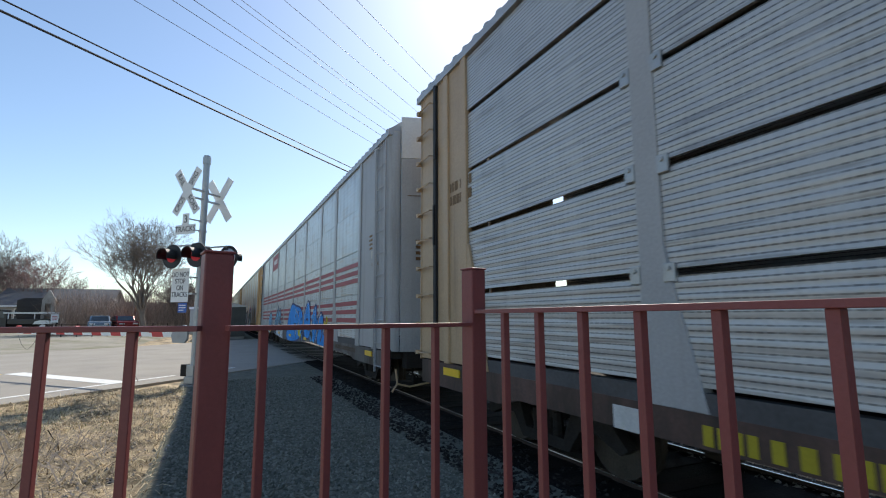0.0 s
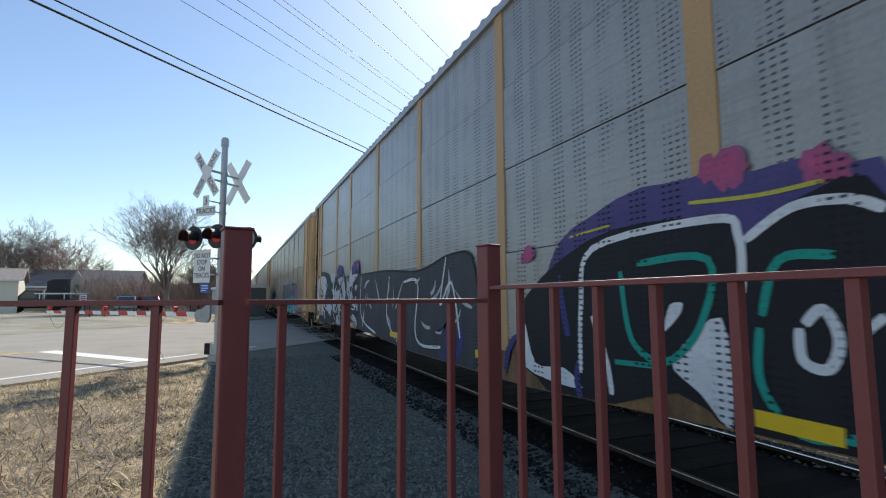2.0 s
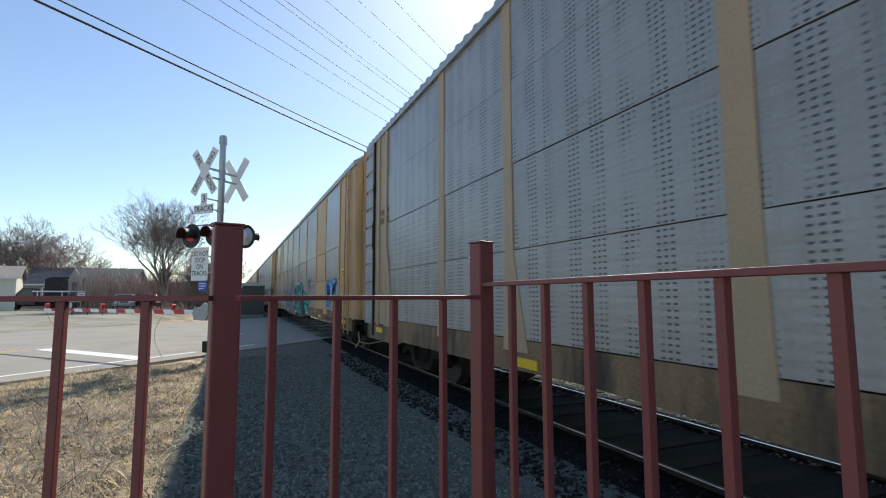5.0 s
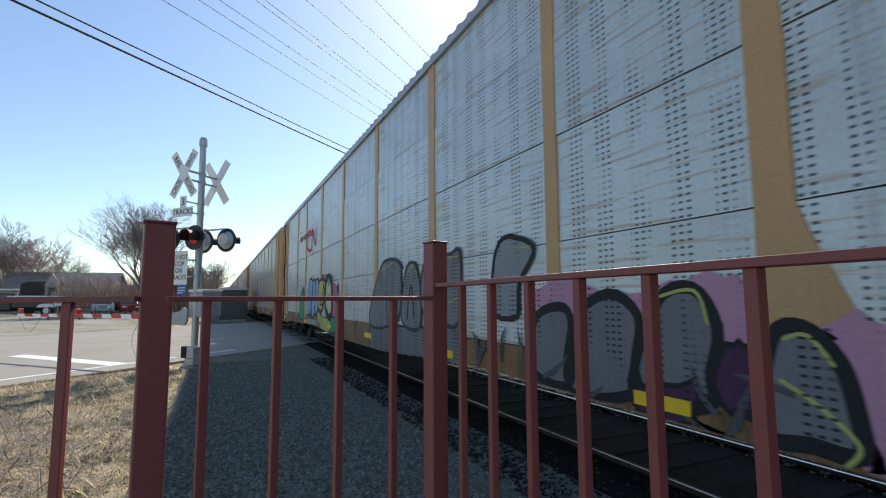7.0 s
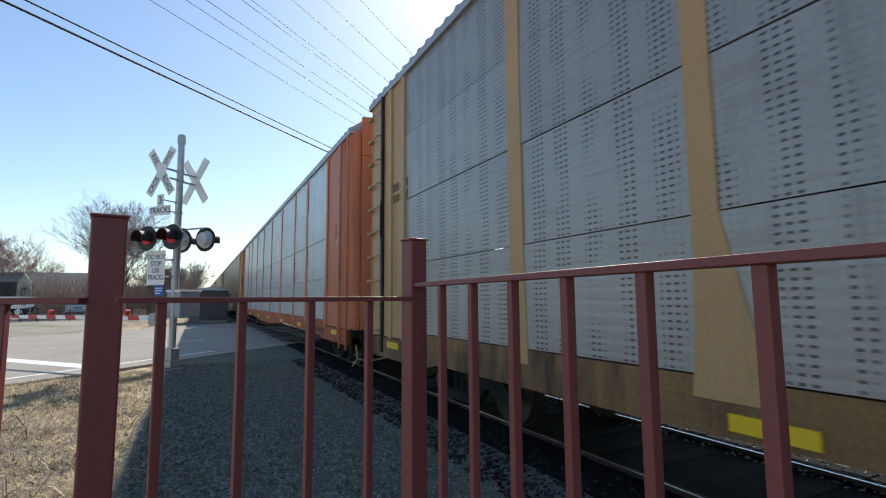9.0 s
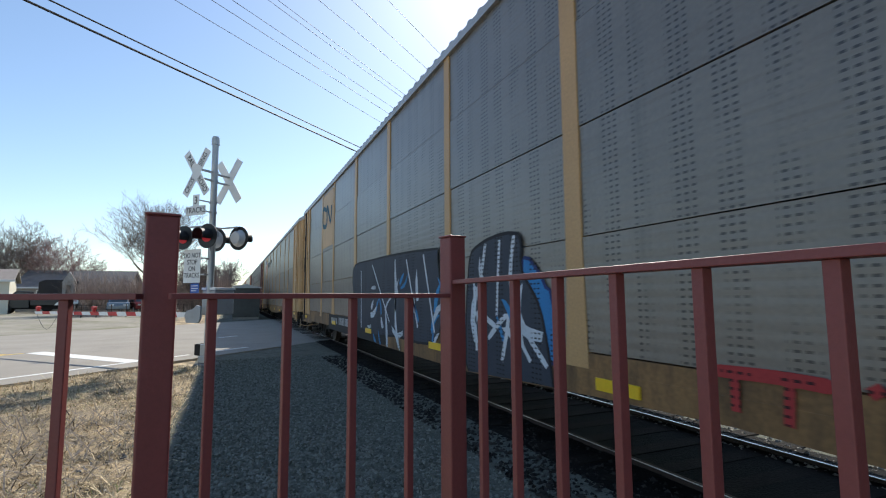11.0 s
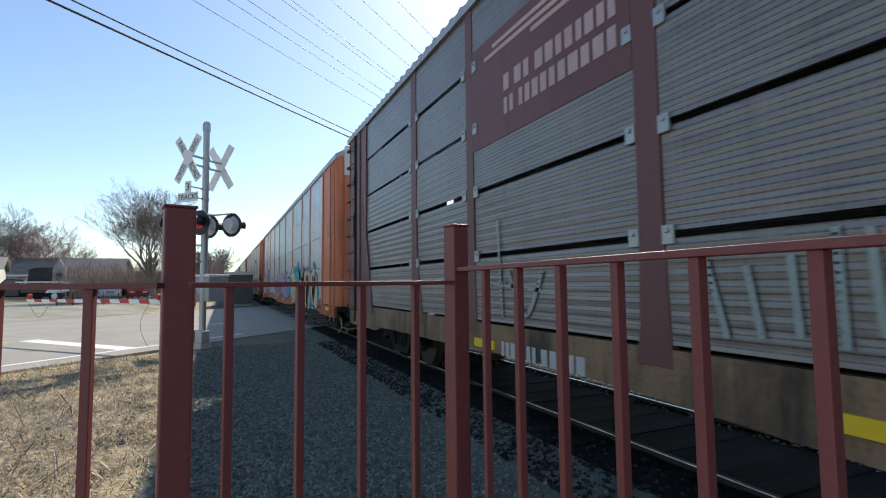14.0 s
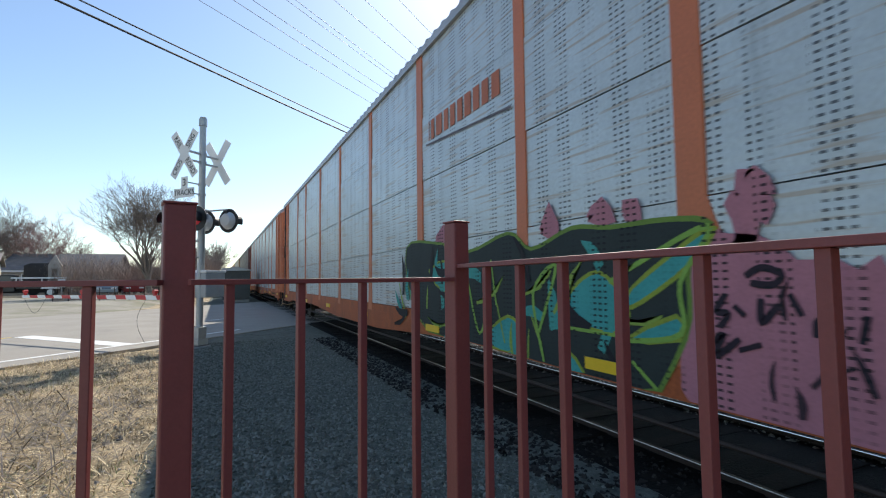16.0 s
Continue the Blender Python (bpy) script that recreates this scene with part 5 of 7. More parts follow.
    part("roof", shared("roof", lambda: roof_geo().mesh("roof", M_ROOF)), M_ROOF, car, "galvanised corrugated roof")

    # bowed end doors with a seam, cap and fittings
    for y, sc in ((0, 1), (BODY, -1)):
        for i, (xa, xb) in enumerate(((-HALF + 0.2, -0.025), (0.025, HALF - 0.2))):
            d = part("end_door", shared(("door", i), lambda: arc_door(xa, xb, 0.26, 0.05, Z_SILL1, Z_EAVE - 0.62).mesh("end_door", M_YEL)), paint, car, loc=(0, y, 0))
            d.scale = (1, sc, 1)
        c = part("end_cap", shared("cap", lambda: arc_door(-HALF + 0.2, HALF - 0.2, 0.26, 0.05, Z_EAVE - 0.61, Z_EAVE + 0.22, 14).mesh("end_cap", M_YEL)), cap or paint, car, loc=(0, y, 0))
        c.scale = (1, sc, 1)
    part("door_seam", shared("seam", lambda: Geo().box(-0.035, 0.035, -0.275, -0.2, Z_SILL1, Z_EAVE - 0.62).box(-0.09, 0.06, -0.3, -0.27, 2.2, 2.75).box(-0.07, 0.07, -0.3, -0.27, 4.0, 4.3)
         .mesh("door_seam", M_GASKET)), M_GASKET, car, "black seal between the end doors")
    part("door_hatch", shared("hatch", lambda: Geo().box(-0.95, -0.55, -0.24, -0.17, 1.35, 2.35).mesh("door_hatch", M_YEL, bevel=0.01)), paint, car)
    tagged(part("door_stencil", shared("dst", lambda: stencil_geo().mesh("door_stencil", M_GASKET)), ink((0.17, 0.09, 0.04)), car), kind="stuff")
    part("placard", shared("plac", lambda: Geo().box(-0.004, 0.0, 1.0, 1.24, 2.78, 2.94).mesh("placard", M_REFL)), ink((0.58, 0.55, 0.47)), car, "pale printed notice plate", loc=(-HALF + 0.006, 0, 0))
    if k == 10:
        part("sticker", shared("stick", lambda: Geo().prism([(1.3 + 0.075 * math.cos(a * 0.524), 2.43 + 0.075 * math.sin(a * 0.524)) for a in range(12)], "x", -0.004, 0.0).mesh("sticker", M_REFL)), ink((0.05, 0.36, 0.30)), car, "round green and white sticker", loc=(-HALF + 0.006, 0, 0))
        part("sticker_face", shared("stickf", lambda: Geo().prism([(1.3 + 0.055 * math.cos(a * 0.524), 2.43 + 0.055 * math.sin(a * 0.524)) for a in range(12)], "x", -0.002, 0.0).mesh("sticker_face", M_REFL)), ink((0.7, 0.7, 0.68)), car, loc=(-HALF + 0.002, 0, 0))
    if k in (5, 8):
        yy, zz = (1.33, 2.11) if k == 5 else (25.8, 0.60)
        part("placard", Geo().box(-0.004, 0.0, yy, yy + 0.5, zz, zz + 0.24), M_REFL, car, "yellow notice plate", loc=(-HALF - 0.002 if k == 8 else -HALF + 0.006, 0, 0))
        bars(car, -HALF - 0.007 if k == 8 else -HALF + 0.002, yy + 0.06, yy + 0.44, zz + 0.15, 3, 0.03, 0.03, ink((0.10, 0.07, 0.02)), seed=k + 120)
    bars(car, -HALF + 0.008, 0.95, 1.4, 3.25, 4, 0.045, 0.045, ink((0.26, 0.16, 0.08)), seed=k)
    bars(car, -HALF + 0.008, 0.75, 1.2, 2.6, 1, 0.07, 0.05, ink((0.33, 0.20, 0.09)), seed=k + 80)
    bars(car, -HALF + 0.008, BODY - 1.9, BODY - 1.25, 3.3, 2, 0.13, 0.06, ink((0.20, 0.13, 0.07)), seed=k + 40)

    # reflectors along the sill
    rf = shared("refl", lambda: Geo().box(-0.018, 0.001, -0.24, 0.24, 0.765, 0.865).mesh("reflector", M_REFL))
    for y in (1.3, 5.6, 9.2, 13.0, 16.9, 20.9, BODY - 1.3):
        part("reflector", rf, M_REFL, car, "yellow reflective strip", loc=(-HALF - 0.001, y, 0))
    bars(car, -HALF + 0.001, 2.4, 4.4, 0.76, 1, 0.10, 0.05, ink((0.09, 0.06, 0.04)), seed=k + 80)

    if paint is M_ORG:
        pipe = part("brake_pipe", shared("pipe", lambda: Geo().tube((-HALF + 0.06, 3.4, 0.47), (-HALF + 0.06, BODY - 3.4, 0.47), 0.018, n=6).mesh("brake_pipe", M_RAIL)), M_RAIL, car, "thin rusty pipe under the sill")
        for y in (6.0, 10.0, 14.0, 18.0, 22.0):
            part("pipe_hanger", shared("hanger", lambda: Geo().box(-0.01, 0.01, -0.012, 0.012, 0.48, 0.80).mesh("pipe_hanger", M_RAIL)), M_RAIL, pipe, loc=(-HALF + 0.07, y, 0))
    # running gear
    for yc in (2.7, BODY - 2.7):
        bg = part("bogie", shared("bogie", lambda: bogie_geo().mesh("bogie", M_DARK)), M_DARK, car, "grimy cast steel bogie", loc=(0, yc, 0))
        wm = shared("wheel", lambda: Geo().tube((-0.80, 0, 0), (-0.67, 0, 0), 0.42, n=28).tube((0.67, 0, 0), (0.80, 0, 0), 0.42, n=28)
                    .tube((-0.70, 0, 0), (-0.64, 0, 0), 0.445, n=28).tube((0.64, 0, 0), (0.70, 0, 0), 0.445, n=28).tube((-0.95, 0, 0), (0.95, 0, 0), 0.08, n=12)
                    .mesh("wheelset", M_STEEL))
        for dy in (-0.89, 0.89):
            part("wheelset", wm, M_STEEL, bg, loc=(0, dy, 0.42))

    def coupler():
        g = Geo().box(-0.11, 0.11, -0.68, 0.3, 0.62, 0.88).box(-0.2, 0.16, -0.70, -0.42, 0.58, 0.92)
        g.box(-1.2, 1.2, -0.12, 0.12, 0.62, 0.92)
        g.box(-HALF + 0.02, -HALF + 0.5, 0.02, 0.3, 0.30, 0.36).box(-HALF + 0.02, -HALF + 0.05, 0.02, 0.05, 0.30, 0.95).box(-HALF + 0.47, -HALF + 0.5, 0.02, 0.05, 0.30, 0.95)
        pts = [(0.3, -0.3, 0.62), (0.32, -0.4, 0.35), (0.30, -0.52, 0.27), (0.26, -0.66, 0.33)]
        for a, b in zip(pts, pts[1:]):
            g.tube(a, b, 0.03, n=7)
        return g.mesh("coupler", M_DARK)
    part("coupler", shared("coupler", coupler), M_DARK, car, "black coupler with draft beam and air hose")
    part("coupler", shared("coupler", coupler), M_DARK, car, "black coupler with draft beam and air hose", loc=(0, BODY, 0)).rotation_euler = (0, 0, math.pi)

    def lever():
        pts = [(-HALF + 0.1, -0.1, 0.62), (-HALF + 0.12, -0.14, 0.36), (-HALF + 0.35, -0.16, 0.30), (-0.3, -0.2, 0.42), (-0.05, -0.24, 0.6)]
        g = Geo()
        for a, b in zip(pts, pts[1:]):
            g.tube(a, b, 0.018, n=6)
        g.tube(pts[1], (-HALF + 0.02, -0.14, 0.22), 0.018, n=6)
        return g.mesh("uncoupling_lever", M_YEL)
    part("uncoupling_lever", shared("lever", lever), M_TAN, car)
    if stripes:
        for z in (1.48, 1.68, 1.88, 2.40, 2.58, 2.77):
            part("stripe", shared(("stripe", z), lambda: Geo().box(-0.004, 0.0, END_P + 0.2, BODY - END_R - 0.2, z - 0.052, z + 0.052).mesh("stripe", M_RED)), M_RED, car, "dark red band", loc=(-HALF + 0.009, 0, 0))
    return car


def stencil_geo():
    rng = random.Random(4)
    g = Geo()
    for r in range(4):
        x = -1.05
        while x < -0.45:
            w = rng.uniform(0.05, 0.16)
            yy = -0.26 * (1 - (abs(x + w / 2) / HALF) ** 2.6) - 0.012
            g.box(x, x + w, yy - 0.004, yy, 2.95 - r * 0.11, 3.01 - r * 0.11)
            x += w + 0.04
    for r in range(12):
        x = -1.2 + r * 0.09
        yy = -0.26 * (1 - (abs(x + 0.04) / HALF) ** 2.6) - 0.012
        g.box(x, x + 0.085, yy - 0.004, yy, 3.86, 3.875)
        if r % 4 and r > 2:
            g.box(x, x + 0.06, yy - 0.004, yy, 3.92, 3.98)
    return g


Y_, T_, O_, B_, G_ = "yellow", "tan", "orange", "dark brown", "light grey"
FLEET = [
    ("tan covered car carrier with ribbed dirty steel sides", M_TAN, S_RIB, M_BRN, dict(post=M_GRY, cap=M_TAN, rows=5, gap=0.028)),
    ("light grey covered car carrier with red stripes and blue graffiti", M_GRY, S_LIGHT, M_GRY, dict(cap=M_CAPW, stripes=True)),
    ("yellow covered car carrier with black and white graffiti", M_YEL, S_MID, M_YEL, dict(cap=M_CAPW)),
    ("yellow covered car carrier with teal and magenta graffiti", M_YEL, S_DARK, M_YEL, {}),
    ("tan covered car carrier with a grey rear corner", M_TAN, S_MID, M_TAN, {}),
    ("yellow covered car carrier with a solid bay and teal graffiti", M_YEL, S_MID, M_YEL, dict(solid=(1, 7))),
    ("yellow covered car carrier with pale blue-grey screens and large graffiti", M_YEL, S_LIGHT, M_YEL, {}),
    ("plain yellow covered car carrier with grey screens", M_YEL, S_MID, M_YEL, {}),
    ("orange covered car carrier with pale blue-grey screens", M_ORG, S_LIGHT, M_ORG, {}),
    ("yellow covered car carrier with dark screens and blue graffiti", M_YEL, S_DARK, M_YEL, dict(cap=M_CAPW)),
    ("yellow covered car carrier with a shield emblem and black tags", M_YEL, S_DARK, M_YEL, dict(cap=M_CAPW)),
    ("dark brown covered car carrier with ribbed grimy screens", M_BRN, S_RIBD, M_TAN, dict(cap=M_CAPW, rows=5, gap=0.028)),
    ("orange covered car carrier with cream and purple graffiti", M_ORG, S_LIGHT, M_ORG, dict(cap=M_CAPW)),
    ("orange covered car carrier with green and black graffiti", M_ORG, S_LIGHT, M_ORG, dict(cap=M_CAPW)),
    ("orange covered car carrier with pale blue-grey screens", M_ORG, S_LIGHT, M_ORG, {}),
    ("dark brown covered car carrier with ribbed grimy screens", M_BRN, S_RIBD, M_TAN, {}),
]
for _c in (7, 8, 7, 4, 7, 9, 8, 7, 7):
    FLEET.append((FLEET[_c][0] if _c in (7, 8) else "covered car carrier with perforated steel sides", *FLEET[_c][1:]))
TRAIN = [autorack(k, lab, p, s, sl, **kw) for k, (lab, p, s, sl, kw) in enumerate(FLEET)]

WHITE, BLK, TEAL, PINK, PURPLE = (0.75, 0.76, 0.77), (0.02, 0.02, 0.024), (0.02, 0.30, 0.30), (0.55, 0.16, 0.30), (0.22, 0.10, 0.34)
BLUE, LBLUE, CREAM, LIME, MAGENTA, NAVY = (0.02, 0.16, 0.52), (0.20, 0.46, 0.66), (0.62, 0.50, 0.33), (0.20, 0.42, 0.10), (0.36, 0.04, 0.26), (0.03, 0.05, 0.16)
SKYBLUE, TEALB = (0.015, 0.27, 0.75), (0.0, 0.40, 0.36)
T = TRAIN
bars(T[1], -HALF - 0.016, 21.2, 23.6, 0.70, 1, 0.17, 0, ink(WHITE), seed=5)
part("emblem_panel", Geo().box(-HALF + 0.0, -HALF + 0.004, 18.55, 21.05, 4.15, 4.98), M_RED, T[1], "red emblem panel")
bars(T[1], -HALF - 0.001, 18.9, 20.4, 4.45, 1, 0.24, 0, ink(WHITE), seed=6)
bars(T[2], -HALF - 0.016, 20.2, 20.78, 0.74, 1, 0.17, 0, ink((0.34, 0.31, 0.25)), seed=25)
graffiti(T[3], 20.5, 25.5, 0.9, 2.2, 4, (TEAL, BLK, WHITE, PINK), 34, True, TEAL)
tag_lines(T[5], 8.4, 9.0, 2.0, 4, BLK, 56, 0.15, 0.012)
mist(T[5], 14.4, 20.0, 0.6, 1.75, 46, (0.30, 0.30, 0.36), 57, 0.3)
graffiti(T[5], 14.5, 20.2, 0.62, 1.95, 6, ((0.34, 0.33, 0.38), (0.28, 0.28, 0.34), (0.16, 0.11, 0.20), (0.05, 0.34, 0.30)), 52, True, None, 4)
tag_lines(T[5], 0.6, 1.8, 1.55, 8, BLK, 54, 0.15, 0.008)
tag_lines(T[4], BODY - 0.65, BODY - 0.35, 1.9, 9, (0.06, 0.06, 0.07), 43, 0.3, 0.014)
graffiti(T[5], 2.5, 4.4, 1.25, 2.1, 2, (LBLUE, (0.5, 0.6, 0.66), BLUE, WHITE), 55, True)
bars(T[6], -HALF - 0.016, 18.6, 20.5, 0.76, 1, 0.16, 0, ink((0.5, 0.5, 0.5)), seed=66)
bars(T[6], -HALF - 0.004, 20.0, 22.6, 3.75, 1, 0.2, 0, ink((0.22, 0.10, 0.11)), seed=67)
tag_lines(T[7], 7.0, 14.0, 1.3, 14, (0.6, 0.6, 0.6), 71, 0.3, 0.02)
part("emblem_panel", Geo().box(-HALF + 0.0, -HALF + 0.006, 21.35, 23.1, 3.2, 5.0), M_YEL, T[9], "yellow emblem panel")
part("black_sill_patch", Geo().box(-HALF - 0.004, -HALF + 0.003, 15.5, 21.75, 0.60, Z_SCR - 0.01), M_GASKET, T[9])
bars(T[9], -HALF - 0.005, 18.95, 20.18, 0.79, 1, 0.20, 0, ink((0.44, 0.44, 0.44)), seed=92)
bars(T[9], -HALF - 0.005, 20.43, 21.3, 0.79, 1, 0.17, 0, ink((0.42, 0.42, 0.42)), seed=93)
tag_lines(T[10], 18.5, 21.0, 1.7, 7, (0.12, 0.14, 0.20), 102, 0.3, 0.012)
part("emblem_panel", Geo().box(-HALF + 0.0, -HALF + 0.006, 21.35, 23.1, 3.2, 5.0), M_YEL, T[10], "yellow emblem panel")
part("shield", Geo().prism([(21.8, 4.0), (22.0, 3.75), (22.25, 3.6), (22.5, 3.75), (22.7, 4.0), (22.75, 4.75), (21.75, 4.75)], "x", -HALF - 0.003, -HALF), ink(WHITE), T[10], "white shield emblem")
part("shield_band", Geo().box(-HALF - 0.006, -HALF - 0.003, 21.78, 22.72, 4.45, 4.73), ink((0.03, 0.10, 0.35)), T[10])
part("shield_stripes", Geo().box(-HALF - 0.006, -HALF - 0.003, 21.86, 21.97, 3.95, 4.42).box(-HALF - 0.006, -HALF - 0.003, 22.08, 22.19, 3.75, 4.42).box(-HALF - 0.006, -HALF - 0.003, 22.3, 22.41, 3.75, 4.42)
     .box(-HALF - 0.006, -HALF - 0.003, 22.52, 22.63, 3.95, 4.42), ink((0.5, 0.04, 0.05)), T[10])
bars(T[10], -HALF + 0.006, 18.5, 20.7, 4.1, 1, 0.40, 0, ink((0.13, 0.14, 0.15)), seed=103)
side_text(T[10], "AMERICA", 17.15, 4.36, 0.46, (0.14, 0.145, 0.14), -HALF - 0.006)
tag_lines(T[10], 0.5, 1.2, 1.6, 8, BLK, 107, 0.09, 0.007)
bars(T[10], -HALF - 0.005, 6.4, 8.2, 0.74, 1, 0.10, 0, ink((0.10, 0.06, 0.03)), seed=104)
bars(T[10], -HALF - 0.005, 17.0, 20.0, 0.70, 1, 0.13, 0, ink((0.06, 0.05, 0.04)), seed=105)
part("emblem_panel", Geo().box(-HALF + 0.002, -HALF + 0.008, 18.45, 21.15, 3.2, 4.5), M_BRN, T[11], "brown painted emblem panel")
bars(T[11], -HALF + 0.001, 18.6, 20.4, 3.72, 2, 0.19, 0.08, ink((0.5, 0.38, 0.38)), seed=114)
part("emblem_strokes", Geo().box(-HALF - 0.002, -HALF + 0.001, 18.9, 19.8, 4.15, 4.2).box(-HALF - 0.002, -HALF + 0.001, 19.2, 20.8, 4.24, 4.29).box(-HALF - 0.002, -HALF + 0.001, 19.0, 20.6, 4.33, 4.38),
     ink((0.55, 0.42, 0.38)), T[11], "pale emblem strokes")
bars(T[11], -HALF - 0.002, 19.1, 20.5, 0.72, 1, 0.16, 0, ink((0.5, 0.5, 0.48)), seed=115)
bars(T[0], -HALF - 0.002, 20.2, 22.95, 0.72, 1, 0.13, 0, ink((0.40, 0.33, 0.03)), seed=7)
part("pale_patch", Geo().box(-HALF - 0.003, -HALF, 23.4, 23.75, 0.68, 0.86), ink((0.6, 0.6, 0.58)), T[0])
graffiti(T[12], 3.2, 9.9, 0.55, 2.2, 5, (CREAM, (0.55, 0.44, 0.30), BLK, (0.7, 0.6, 0.45)), 121, True, (0.02, 0.42, 0.48))
graffiti(T[12], 14.6, 18.2, 0.7, 1.9, 5, ((0.5, 0.36, 0.40), (0.45, 0.42, 0.46), (0.45, 0.06, 0.06), WHITE), 123, False)
part("sprayed_band", Geo().box(-HALF - 0.003, -HALF, 18.2, 22.7, 0.84, 0.918), ink((0.42, 0.14, 0.13)), T[12], "faded pink sprayed band")
bars(T[13], -HALF + 0.004, 7.2, 9.3, 3.66, 1, 0.30, 0, ink((0.50, 0.17, 0.10)), seed=135)
tag_lines(T[14], 6, 20, 1.3, 26, (0.3, 0.32, 0.36), 141, 0.4, 0.03)

# sprayed lettering, car by car
bubbles(T[1], [[(13.03, 1.95), (11.32, 2), (10.03, 1.76), (9.9, 1.13), (11.27, 0.66), (14.15, 0.67)], [(9.56, 1.57), (8.85, 2.13), (8.33, 1.79), (8.34, 0.92), (9.34, 0.83)], [(7.74, 1.7), (7.29, 1.95), (7.18, 1.63), (7.03, 1.27), (7.45, 0.75), (7.89, 1.1)], [(7.02, 1.45), (6.35, 1.67), (6.12, 1.52), (6.1, 1.12), (5.47, 1.01), (5.49, 0.71), (5.95, 0.71), (6.75, 0.73), (7.09, 1.03)]], SKYBLUE, NAVY, 0.035, 0, 0.35)
bubbles(T[1], [[(5.95, 1.37), (5.68, 1.43), (5.6, 1.25), (5.82, 1.15)], [(5.67, 1.52), (5.49, 1.56), (5.47, 1.43), (5.65, 1.41)], [(10.82, 1.09), (10.15, 1.08), (10.19, 0.89), (10.82, 0.88)]], (0.62, 0.52, 0.04), (0.62, 0.52, 0.04), 0.01, 1, 0.5)
strokes(T[1], [[(7.76, 0.91), (7.33, 0.71), (6.72, 1.51), (6.35, 1.65)], [(5.93, 1.09), (5.5, 0.92), (5.49, 0.71)], [(11.65, 1.9), (10.69, 1.48), (11.61, 0.84)], [(9.45, 1.49), (8.85, 2.09), (8.36, 1.72)], [(7.35, 1.89), (7.62, 1.37), (7.32, 1.01)]], WHITE, NAVY, 0.018, 0.01, 2)
strokes(T[1], [[(6.92, 1.51), (6.73, 1.29), (7.1, 0.92)], [(6.5, 1.35), (6.22, 1.06), (6.48, 0.83)], [(9.24, 1.17), (8.42, 1.13)]], (0.10, 0.09, 0.13), NAVY, 0.045, 0.0, 1)
bubbles(T[1], [[(19, 1.18), (17.84, 1.04), (16.55, 1.05), (16.01, 1.05), (15.5, 1.1), (15.48, 0.71), (16.04, 0.68), (16.68, 0.67), (17.39, 0.7), (18.22, 0.72)], [(16.07, 1.28), (15.76, 1.34), (15.48, 1.27), (15.5, 1.1), (15.97, 1.09)]], (0.62, 0.66, 0.69), BLK, 0.02, 0, 0.2)
bubbles(T[1], [[(21.83, 1.59), (20.63, 1.83), (20.44, 1.18), (21.3, 0.87), (21.96, 1.11)], [(18.93, 1.25), (18.18, 1.75), (17.54, 2.09), (17.34, 1.72), (17.43, 1.27), (18.02, 1.02)], [(17.34, 1.67), (16.7, 1.99), (16.5, 1.77), (16.24, 1.72), (16.45, 1.49), (16.22, 1.34), (16.38, 1.18), (16.64, 1.24), (17.15, 1.29)]], (0.22, 0.44, 0.62), BLK, 0.03, 1, 0.25)
strokes(T[1], [[(16.67, 1.99), (16.44, 1.72), (16.24, 1.72), (16.47, 1.49), (16.2, 1.34), (16.38, 1.18)], [(17.9, 1.68), (17.58, 2.09), (17.45, 1.67)], [(17.09, 1.29), (17.01, 1.52), (16.83, 1.57), (16.85, 1.26)], [(17.35, 0.9), (16.6, 1), (16.49, 0.86), (16.63, 0.64)], [(16.04, 1.22), (15.78, 1.08), (15.51, 0.93)], [(15.89, 1.3), (15.72, 1.09)]], BLK, BLK, 0.035, 0.0, 3)
strokes(T[1], [[(18.63, 1.2), (18.19, 1.69), (17.97, 1.24)], [(17.84, 1.14), (17.57, 1.47), (17.36, 1.23)], [(15.57, 0.86), (15.58, 0.68)], [(15.49, 0.85), (15.5, 0.71)]], BLK, BLK, 0.035, 0.0, 3)
bubbles(T[1], [[(20.96, 0.86), (19.42, 0.88), (18.37, 0.9), (18.38, 0.7), (19.43, 0.68), (20.96, 0.65)]], BLK, BLK, 0.0, 2, 0.0)
bubbles(T[2], [[(11.38, 2.03), (10.26, 2.33), (9.49, 2.29), (9.02, 2.22), (8.69, 2.15), (8.72, 1.84), (9.68, 1.87), (11.31, 1.58)]], (0.09, 0.075, 0.22), (0.10, 0.08, 0.22), 0.06, 0, 0.3)
bubbles(T[2], [[(9.73, 2.43), (9.6, 2.51), (9.44, 2.4), (9.49, 2.29), (9.65, 2.31)], [(9.04, 2.29), (8.95, 2.36), (8.85, 2.24), (8.91, 2.2), (9.02, 2.22)], [(12.06, 2.03), (11.89, 2.08), (11.84, 1.98), (12.01, 1.96)]], (0.50, 0.10, 0.22), (0.42, 0.10, 0.22), 0.03, 1, 0.4)
bubbles(T[2], [[(12.15, 1.33), (10.95, 2.04), (9.67, 2.07), (9.44, 1.9), (9.15, 2.07), (8.7, 2.02), (8.79, 0.85), (9.25, 0.73), (10.02, 0.88), (11.35, 0.77)]], BLK, BLK, 0.02, 2, 0.0)
bubbles(T[2], [[(10.06, 1.08), (9.63, 1.42), (9.59, 0.71), (9.83, 0.88)], [(12.03, 1.28), (11.83, 0.87), (11.34, 0.88), (11.1, 0.7), (12.05, 0.79)], [(10.06, 1.49), (9.93, 1.51), (9.96, 1.41), (10.12, 1.28)]], WHITE, BLK, 0.01, 3, 0.0)
